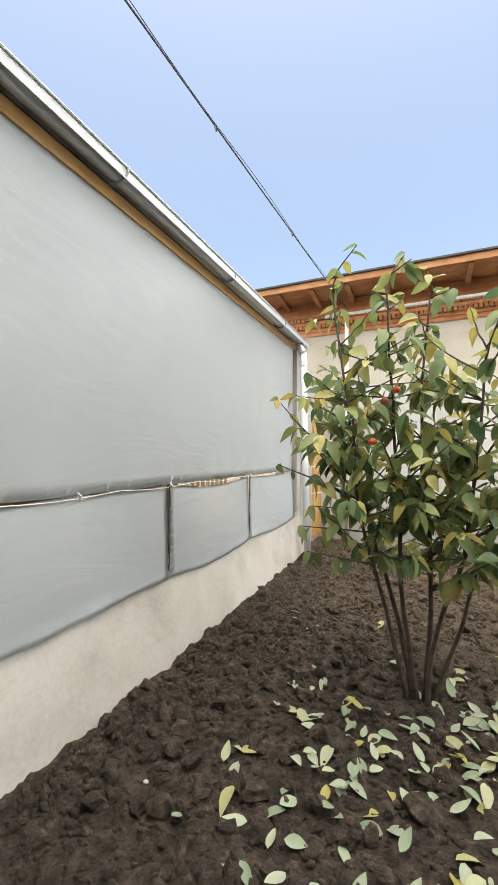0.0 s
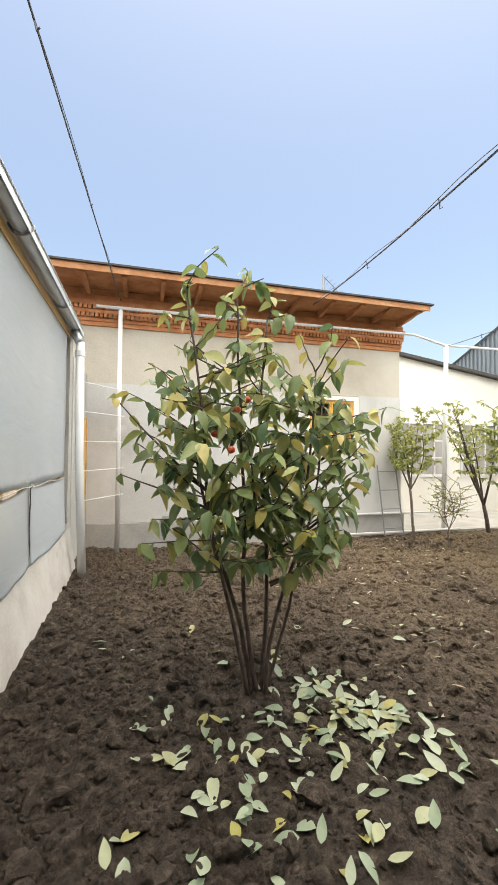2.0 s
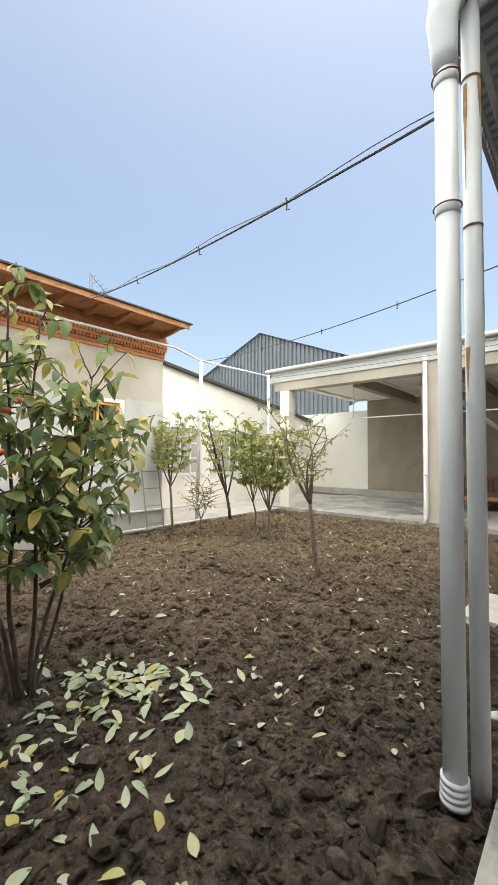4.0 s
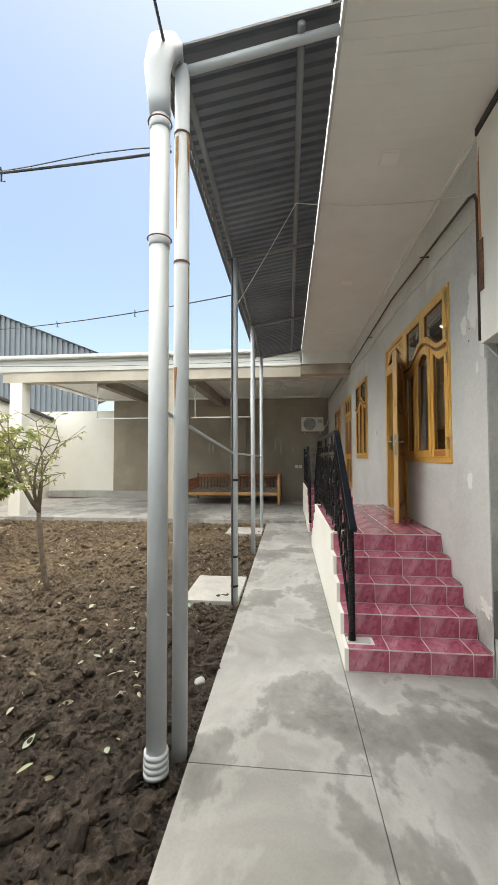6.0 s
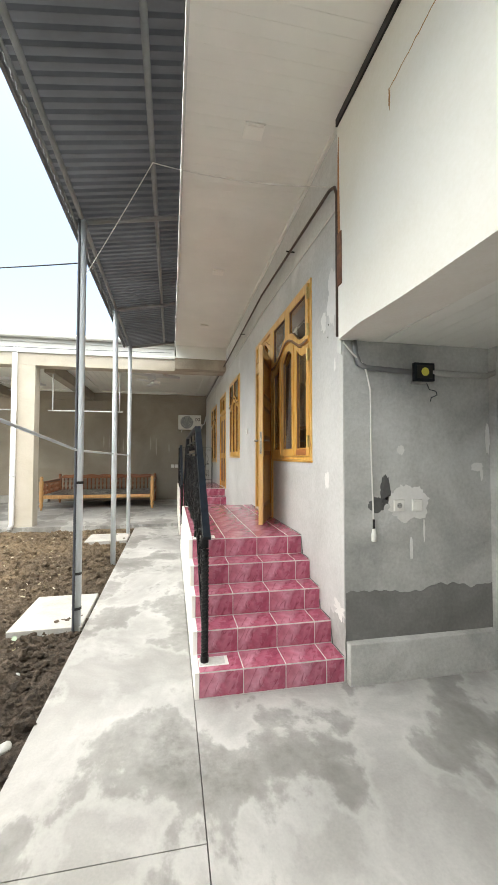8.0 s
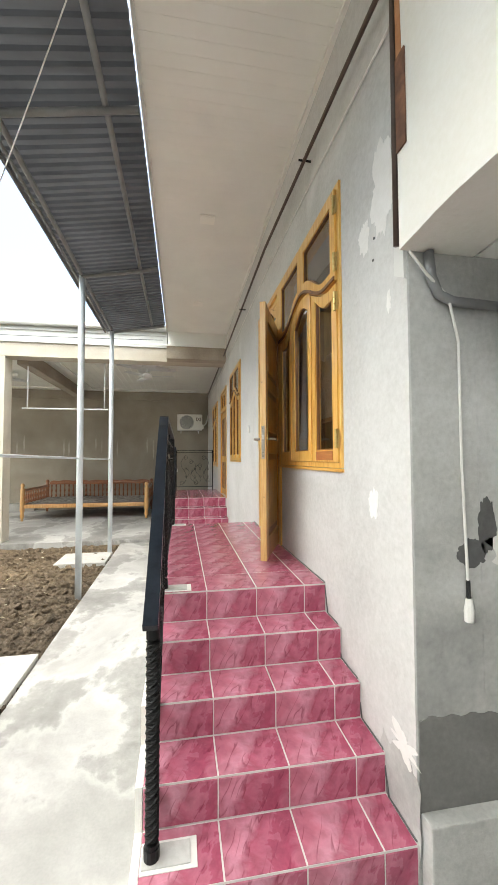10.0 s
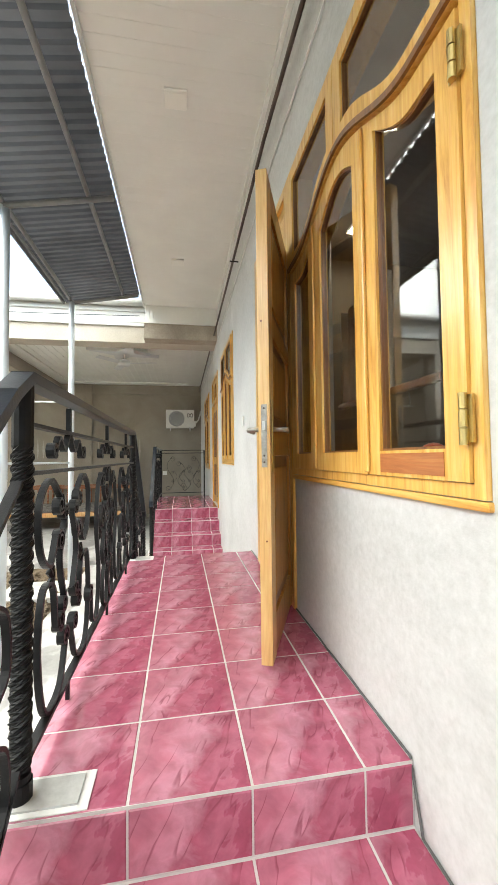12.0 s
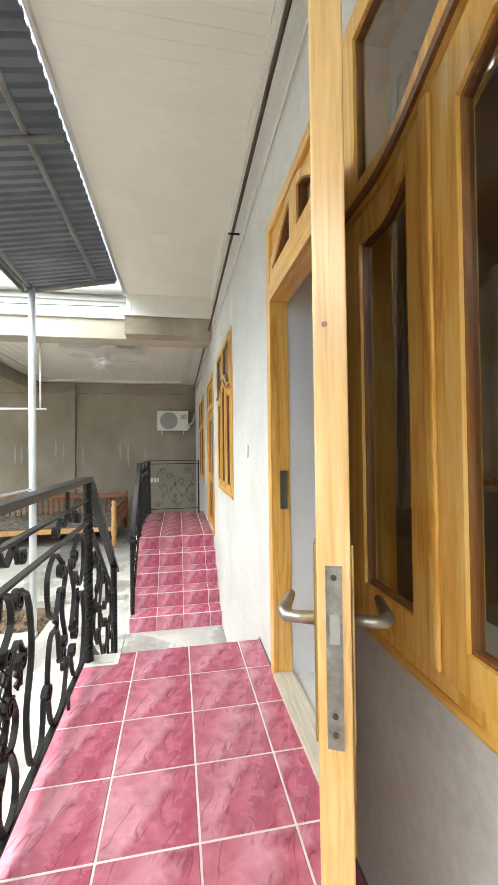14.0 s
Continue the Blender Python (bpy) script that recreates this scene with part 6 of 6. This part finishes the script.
part("pole", T([(8.5, 7.8, 0.0), (8.5, 7.85, 4.10)], 0.045, 12), M["white_paint"], gp, smooth=True)
ob_ = thing("outlet_box", "small grey box low on the far wall", "box", (-0.4, FY - 0.11, 0.45))
part("case", B(-0.06, 0, -0.05, 0.06, 0.028, 0.06, bevel=0.004), M["slab"], ob_)
ant = thing("roof_antenna", "thin metal television aerial on the far roof", "antenna", (2.87, 8.2, 4.43))
for dx in (0.0, 0.05):
    part("mast", T([(dx, 0, 0), (dx, 0, 1.0 - dx)], 0.010, 8), M["truss_grey"], ant)
part("boom", T([(0.02, 0, 0.97), (0.52, 0, 0.55)], 0.008, 6), M["truss_grey"], ant)
part("bracket", B(-0.03, -0.02, 0.62, 0.12, 0.02, 0.66), M["truss_grey"], ant)
for k in range(6):
    u = 0.1 + 0.16 * k
    part("element", T([(0.02 + 0.5 * u, -0.14, 0.97 - 0.42 * u), (0.02 + 0.5 * u, 0.14, 0.97 - 0.42 * u)], 0.005, 5), M["truss_grey"], ant)

lp = thing("leaning_frame", "grey metal frame leaning against the far wall", "frame", (3.75, FY - 0.20, 0.02))
for x in (0, 0.42):
    part("upright", T([(x, -0.12, 0), (x, 0.14, 1.35)], 0.014, 8), M["truss_grey"], lp)
for k in range(4):
    u = 0.1 + 0.27 * k
    part("crossbar", T([(0, -0.12 + 0.26 * u, 1.35 * u), (0.42, -0.12 + 0.26 * u, 1.35 * u)], 0.010, 6), M["truss_grey"], lp)
for k in range(3):
    pp = thing("loose_pipe", "long pale pipe lying along the far plinth", "pipe", (3.0, FY - 0.14 - 0.05 * k, 0.42 if k == 0 else 0.05), group="loose pipes")
    part("tube", T([(0, 0, 0), (2.6, 0.02, 0.0)], 0.022, 10), M["white_paint"] if k < 2 else M["slab"], pp)

# outbuilding windows, behind the trees
for k in range(2):
    x = 5.6 + k * 2.1
    w = thing("window_%d" % (5 + k), "many-paned whitewashed window of the outbuilding", "window", kind="structure")
    part("window_frame", ring_plate(bmesh.new(), [(x, 1.0), (x + 1.7, 1.0), (x + 1.7, 2.5), (x, 2.5)], [(x + 0.07, 1.07), (x + 1.63, 1.07), (x + 1.63, 2.43), (x + 0.07, 2.43)], WB - 0.05, WB - 0.002), M["white_paint"], w)
    for q in range(1, 4):
        part("glazing_bar", B(x + 0.07 + q * 0.39 - 0.018, WB - 0.045, 1.07, x + 0.07 + q * 0.39 + 0.018, WB - 0.008, 2.43), M["white_paint"], w)
    for q in (1.5, 1.96):
        part("glazing_bar", B(x + 0.07, WB - 0.05, q, x + 1.63, WB - 0.046, q + 0.035), M["white_paint"], w)
    part("pane", B(x + 0.07, WB - 0.007, 1.07, x + 1.63, WB - 0.003, 2.43), M["slab"], w)

# ribbed metal hall in the distance
hall = thing("metal_hall", "tall blue-grey ribbed metal hall with a gabled roof", "building", (25, 21.6, 0))
bm = bmesh.new()
prev = None
k = 0
y = -8.2
while y <= 8.25:
    t = 12.2 - abs(y) * (2.95 / 7.2)
    d = 0.11 if k % 2 else 0.0
    for yy in (y, y + 0.17):
        a, b = bm.verts.new((-d, yy, -0.3)), bm.verts.new((-d, yy, 12.2 - abs(yy) * (2.95 / 7.2)))
        if prev:
            bm.faces.new((prev[0], a, b, prev[1]))
        prev = (a, b)
    y += 0.2
    k += 1
part("wall", bm, M["blue_metal"], hall)
for s in (-1, 1):
    bm = bmesh.new()
    V = [bm.verts.new(p) for p in ((-0.3, 0, 12.22), (30, 0, 12.22), (30, s * 8.6, 8.75), (-0.3, s * 8.6, 8.75))]
    bm.faces.new(V)
    r = bmesh.ops.solidify(bm, geom=bm.faces[:], thickness=0.12)
    part("roof", bm, M["blue_metal"], hall)


# ---- cables ----
def sagging(a, b, sag, n=26):
    a, b = Vector(a), Vector(b)
    return [a.lerp(b, k / n) - Vector((0, 0, 4 * sag * (k / n) * (1 - k / n))) for k in range(n + 1)]


def cable(label, pts, r, clips=0, twin=False):
    c = thing("overhead_cable", label, "cable", group="overhead cables")
    part("wire", tube(bmesh.new(), pts, r, 6), M["cable"], c)
    if twin:
        part("support_wire", tube(bmesh.new(), [p + Vector((0, 0, 0.03 + 0.02 * math.sin(k * 0.9))) for k, p in enumerate(pts)], r * 0.4, 5), M["cable"], c)
    for k in range(clips):
        p = pts[int((k + 1) * len(pts) / (clips + 1))]
        part("clip", T([p + Vector((-0.012, 0, 0.03)), p, p + Vector((0.012, 0.01, -0.05)), p + Vector((0.03, 0, -0.035))], 0.006, 5), M["cable"], c)


cable("dark overhead cable with small hanging clips", sagging((-1.66, -1.2, 4.05), (-1.18, 7.2, 4.05), 0.02), 0.007, 5, True)
cable("dark overhead cable looping from the rainwater pipe to the far roof", sagging((1.09, 0.80, 3.36), (2.1, 7.0, 4.25), 0.10), 0.0085, 4, True)
cable("dark overhead cable crossing the yard to the far pole", sagging((3.31, 0.78, 3.45), (5.4, 7.5, 3.90), 0.14), 0.007, 4)
cable("thin dark cable along the veranda roof", sagging((8.5, 7.8, 4.0), (8.4, -0.1, 3.95), 0.05), 0.006)
cable("dark overhead cable from the rainwater pipe across to the shed", sagging((1.09, 0.80, 3.80), (-1.70, 0.585, 3.93), 0.03), 0.008, 3)
cb = thing("slack_wire", "thin pale wire strung from the soffit to the wall pipe", "wire")
part("wire", tube(bmesh.new(), sagging((2.55, 0.06, 3.97), (2.15, HW + 0.06, 3.68), 0.05), 0.004, 5), M["cable_white"], cb)
part("wire", tube(bmesh.new(), sagging((2.55, 0.06, 3.97), (3.29, 0.71, 3.33), 0.01), 0.004, 5), M["cable_white"], cb)


# ---- trees ----
def leaf_shape(L, W, curl, fold, n=6):
    """Vertices and faces of one leaf along +x from the origin, folded along its midrib and curled."""
    vs, fs = [], []
    for k in range(n + 1):
        u = k / n
        w = W * (math.sin(math.pi * u ** 0.8) ** 0.85 if 0 < u < 1 else 0.02)
        z = -curl * L * u * u
        vs += [(L * u, -w / 2, z + fold * w), (L * u, 0, z), (L * u, w / 2, z + fold * w)]
    for k in range(n):
        a = 3 * k
        fs += [(a, a + 3, a + 4, a + 1), (a + 1, a + 4, a + 5, a + 2)]
    return vs, fs


def leaf_object_mesh(name, L, W, curl, fold, material):
    vs, fs = leaf_shape(L, W, curl, fold)
    me = bpy.data.meshes.new(name)
    me.from_pydata(vs, [], fs)
    me.materials.append(material)
    me.shade_smooth()
    return me


def leaf_cloud(name, places, L, material, rnd, W=0.5):
    """Many leaves in one mesh; places are (point, direction)."""
    V, F = [], []
    for p, d in places:
        l = L * rnd.uniform(0.65, 1.25)
        vs, fs = leaf_shape(l, l * W * rnd.uniform(0.8, 1.1), rnd.uniform(0.05, 0.5), rnd.uniform(0.05, 0.3), 4)
        rot = d.to_track_quat("X", "Z").to_matrix() @ Euler((rnd.uniform(-0.8, 0.8), 0, 0)).to_matrix()
        o = len(V)
        V += [tuple(rot @ Vector(v) + p) for v in vs]
        F += [tuple(o + a for a in f) for f in fs]
    me = bpy.data.meshes.new(name)
    me.from_pydata(V, [], F)
    me.materials.append(material)
    me.shade_smooth()
    return me


def limb(bm, rnd, a, b, r0, r1, bend=0.06, n=8):
    a, b = Vector(a), Vector(b)
    off = Vector((rnd.uniform(-1, 1), rnd.uniform(-1, 1), 0)) * bend
    pts = [a.lerp(b, k / n) + off * math.sin(math.pi * k / n) + Vector((rnd.uniform(-1, 1), rnd.uniform(-1, 1), 0)) * 0.006 for k in range(n + 1)]
    tube(bm, pts, [r0 + (r1 - r0) * k / n for k in range(n + 1)], 8)
    return pts


rnd = random.Random(21)
TX, TYY = -0.035, 3.17
t1 = thing("persimmon_tree", "young many-stemmed persimmon with broad green leaves and few red fruits", "tree", (TX, TYY, 0))
spots = []
# stems: base offset, top
stems = [((-0.05, 0.0), (-0.50, -0.10, 2.62), 0.015), ((-0.02, 0.03), (-0.42, 0.18, 2.0), 0.018), ((0.02, 0.0), (-0.16, -0.05, 2.66), 0.017),
         ((0.04, 0.02), (0.10, 0.10, 2.55), 0.017), ((0.06, -0.01), (0.40, -0.08, 2.15), 0.016), ((0.07, 0.03), (0.58, 0.20, 1.95), 0.014)]
twigs = []
for (bx, by), top_, r in stems:
    bm = bmesh.new()
    mid_ = Vector((bx + (top_[0] - bx) * 0.55 + rnd.uniform(-0.05, 0.05), by + (top_[1] - by) * 0.5, top_[2] * 0.42))
    p1 = limb(bm, rnd, (bx, by, -0.08), mid_, r, r * 0.72, 0.05)
    p2 = limb(bm, rnd, mid_, top_, r * 0.72, 0.006, 0.05)
    part("trunk", bm, M["bark"], t1, smooth=True)
    for k in range(0, 9):
        p = p2[k]
        for _ in range(2 if p.z > 2.15 else 3):
            a = rnd.uniform(0, 6.28)
            ln = rnd.uniform(0.22, 0.52) * (0.45 if p.z > 2.15 else 1.0)
            twigs.append((p, p + Vector((math.cos(a) * ln, math.sin(a) * ln * 0.9, rnd.uniform(0.0, 0.30))), 0.006))
    for k in (6, 8):
        p = p1[k]
        if p.z > 0.7:
            for _ in range(2):
                a = rnd.uniform(0, 6.28)
                ln = rnd.uniform(0.25, 0.5)
                twigs.append((p, p + Vector((math.cos(a) * ln, math.sin(a) * ln, rnd.uniform(0.05, 0.3))), 0.007))
    for k in range(5, 9):
        spots.append((p2[k], 1))
# reaching side branches
for a, b in (((-0.30, 0.05, 1.30), (-0.92, 0.0, 1.92)), ((-0.3, 0.0, 1.2), (-0.88, -0.12, 1.45)), ((-0.3, 0.0, 1.3), (-0.8, 0.1, 1.65)), ((0.3, 0.0, 1.15), (0.84, 0.0, 1.70)), ((0.3, 0, 1.0), (0.80, -0.1, 1.42)), ((0.25, 0, 1.3), (0.70, 0.1, 2.0)), ((0.1, 0, 0.7), (0.42, -0.3, 0.98)), ((0.05, 0, 1.0), (0.1, -0.5, 1.5)), ((0, 0, 1.1), (-0.2, -0.45, 1.7)), ((0, 0.1, 1.2), (0.2, 0.5, 1.8)), ((0.1, 0, 0.68), (0.3, -0.2, 0.90)), ((0.1, 0, 0.9), (0.5, -0.15, 1.15))):
    twigs.append((Vector(a), Vector(b), 0.010))
for a, b, r in twigs:
    bm = bmesh.new()
    pts = limb(bm, rnd, a, b, r, 0.003, 0.03, 6)
    part("branch", bm, M["bark"], t1, smooth=True)
    for p in pts[2:]:
        spots.append((p, 2 if p.z < 2.1 else 1))
variants = [leaf_object_mesh("leaf", l, l * w, c, f, M["leaf_green"]) for l, w, c, f in ((0.145, 0.57, 0.25, 0.12), (0.125, 0.54, 0.4, 0.2), (0.16, 0.53, 0.15, 0.15), (0.11, 0.6, 0.3, 0.1), (0.14, 0.5, 0.5, 0.22))]
extra = []
count = 0
rnd.shuffle(spots)
for p, n_ in spots:
    for _ in range(n_):
        a = rnd.uniform(0, 6.28)
        d = Vector((math.cos(a), math.sin(a), rnd.uniform(-1.4, 0.15))).normalized()
        if rnd.random() < 0.14:
            continue
        if count < 290:
            rot = d.to_track_quat("X", "Z").to_matrix().to_4x4() @ Matrix.Rotation(rnd.uniform(-0.8, 0.8), 4, "X")
            s = rnd.uniform(0.75, 1.2)
            piece("leaf", rnd.choice(variants), t1, Matrix.Translation(p) @ rot @ Matrix.Diagonal((s, s, s, 1)))
            count += 1
        else:
            extra.append((p, d))
lv = new("foliage", leaf_cloud("foliage", extra, 0.135, M["leaf_green"], rnd))
lv.parent = t1
tagged(lv, "", "", "", "stuff")
for p in ((-0.17, -0.12, 1.86), (-0.23, -0.22, 1.60), (-0.32, -0.15, 1.70), (-0.10, -0.1, 1.93), (0.55, -0.05, 1.45)):
    bm = bmesh.new()
    bmesh.ops.create_uvsphere(bm, u_segments=12, v_segments=8, radius=0.026)
    for v in bm.verts:
        v.co.z *= 0.88
    part("fruit", bm, M["fruit"], t1, "ripe orange-red fruit", smooth=True, at=Matrix.Translation(p))


def young_tree(label, at, height, spread, lean, nleaf, seed, L, material, bark, r=0.03, fork=0.35, bare=0.0):
    rnd = random.Random(seed)
    ob = thing("young_tree", label, "tree", at, group="young fruit trees")
    bm = bmesh.new()
    fk = Vector((lean[0] * fork, lean[1] * fork, height * fork))
    limb(bm, rnd, (0, 0, -0.08), fk, r, r * 0.75, 0.05)
    part("trunk", bm, bark, ob, smooth=True)
    places = []
    for k in range(6):
        a = k * 1.05 + rnd.uniform(-0.3, 0.3)
        tip = Vector((lean[0] + math.cos(a) * spread * rnd.uniform(0.5, 1), lean[1] + math.sin(a) * spread * rnd.uniform(0.5, 1), height * rnd.uniform(0.72, 1.0)))
        bm = bmesh.new()
        pts = limb(bm, rnd, fk, tip, r * 0.55, 0.005, 0.10, 9)
        for p in pts[3:]:
            for _ in range(2):
                b = rnd.uniform(0, 6.28)
                q = p + Vector((math.cos(b), math.sin(b), rnd.uniform(0, 0.8))) * rnd.uniform(0.12, 0.38)
                tw = limb(bm, rnd, p, q, 0.006, 0.002, 0.02, 4)
                for t in tw[1:]:
                    if rnd.random() > bare:
                        places += [(t, Vector((rnd.uniform(-1, 1), rnd.uniform(-1, 1), rnd.uniform(-0.9, 0.4))).normalized()) for _ in range(nleaf)]
        part("branch", bm, bark, ob, smooth=True)
    cr = new("crown", leaf_cloud("crown", places, L, material, rnd, 0.42))
    cr.parent = ob
    tagged(cr, "", "", "", "stuff")
    return ob


young_tree("young fruit tree with a leaning grey trunk and sparse narrow leaves", (3.59, 3.10, 0), 2.35, 0.55, (-0.15, 0.25), 2, 3, 0.075, M["leaf_olive"], M["bark_grey"], 0.035, 0.40, 0.5)
young_tree("young fruit tree with dense olive-green leaves", (4.95, 5.0, 0), 2.35, 0.72, (0.0, 0.05), 9, 5, 0.10, M["leaf_olive"], M["bark_grey"], 0.028, 0.22)
young_tree("young fruit tree with dense olive-green leaves", (5.5, 5.9, 0), 2.3, 0.65, (0.0, 0.0), 9, 15, 0.10, M["leaf_olive"], M["bark_grey"], 0.022, 0.25)
young_tree("young fruit tree with a forked pale trunk and thin leaves", (6.2, 7.25, 0), 2.75, 0.75, (-0.5, 0.1), 6, 7, 0.08, M["leaf_young"], M["bark"], 0.045, 0.2, 0.25)
young_tree("young fruit tree with small yellow-green leaves", (4.25, 7.1, 0), 2.6, 0.45, (-0.1, 0.1), 9, 9, 0.075, M["leaf_young"], M["bark_grey"], 0.03, 0.35)
young_tree("thin bare sapling with few leaves", (4.35, 6.3, 0), 1.2, 0.3, (0, 0), 2, 12, 0.05, M["leaf_young"], M["bark_grey"], 0.012, 0.25, 0.4)

# ---- fallen leaves and bits on the bed ----
rnd = random.Random(8)
fv = [leaf_object_mesh("fallen_leaf", l, l * w, c, f, M["leaf_fallen"]) for l, w, c, f in ((0.12, 0.5, 0.25, 0.15), (0.105, 0.55, -0.2, 0.2), (0.13, 0.46, 0.4, 0.1), (0.09, 0.52, 0.1, 0.3), (0.115, 0.5, -0.35, 0.12))]


def drop_leaf(x, y, s=1.0):
    me = rnd.choice(fv)
    ob = new("fallen_leaf", me)
    ob.matrix_basis = Matrix.Translation((x, y, soil_height(x, y) + 0.022)) @ Euler((rnd.uniform(-0.4, 0.4), rnd.uniform(-0.35, 0.35), rnd.uniform(0, 6.28))).to_matrix().to_4x4() @ Matrix.Diagonal((s, s, s, 1))
    tagged(ob, "fallen persimmon leaf lying on the dark soil", "leaf", "fallen leaves")


for _ in range(130):        # thick drift beside the trunk
    u = rnd.random()
    drop_leaf(0.25 + 0.5 * u + rnd.gauss(0, 0.17), 3.05 - 0.55 * u + rnd.gauss(0, 0.22), rnd.uniform(0.75, 1.1))
for _ in range(105):
    drop_leaf(-0.25 + rnd.gauss(0, 0.38), 2.35 + rnd.gauss(0, 0.38), rnd.uniform(0.7, 1.05))
for _ in range(40):
    drop_leaf(rnd.uniform(-1.1, 1.6), rnd.uniform(1.5, 4.4), rnd.uniform(0.6, 1.0))
for _ in range(26):
    drop_leaf(rnd.uniform(0.2, 3.4), rnd.uniform(0.95, 4.0), rnd.uniform(0.5, 0.9))
litter = []
for _ in range(620):
    x, y = rnd.uniform(0.8, 8.3), rnd.uniform(1.1, 7.3)
    litter.append((Vector((x, y, soil_height(x, y) + 0.02)), Vector((rnd.uniform(-1, 1), rnd.uniform(-1, 1), rnd.uniform(-0.1, 0.3))).normalized()))
M["litter"] = leaf_mat("dry_litter", (0.30, 0.25, 0.16), (0.42, 0.38, 0.28), (0.5, 0.47, 0.38), 0.7)
lt = new("dry_litter", leaf_cloud("dry_litter", litter, 0.075, M["litter"], rnd, 0.3))
tagged(lt, "dry curled leaf litter scattered over the soil", "litter", "", "stuff")
for x, y, r in ((1.85, 0.80, 0.04), (1.2, 2.0, 0.028), (2.6, 1.0, 0.025), (-1.2, 2.0, 0.011)):
    bm = bmesh.new()
    bmesh.ops.create_icosphere(bm, subdivisions=3, radius=r)
    for v in bm.verts:
        v.co = Vector((v.co.x * 1.3, v.co.y, v.co.z * 0.7)) * (1 + 0.2 * noise.noise(v.co * 20))
    st = new("stone", mesh_of("stone", bm, M["cement"], True))
    st.matrix_basis = Matrix.Translation((x, y, soil_height(x, y) + r * 0.3))
    tagged(st, "small grey stone half sunk in the soil", "stone", "loose stones")
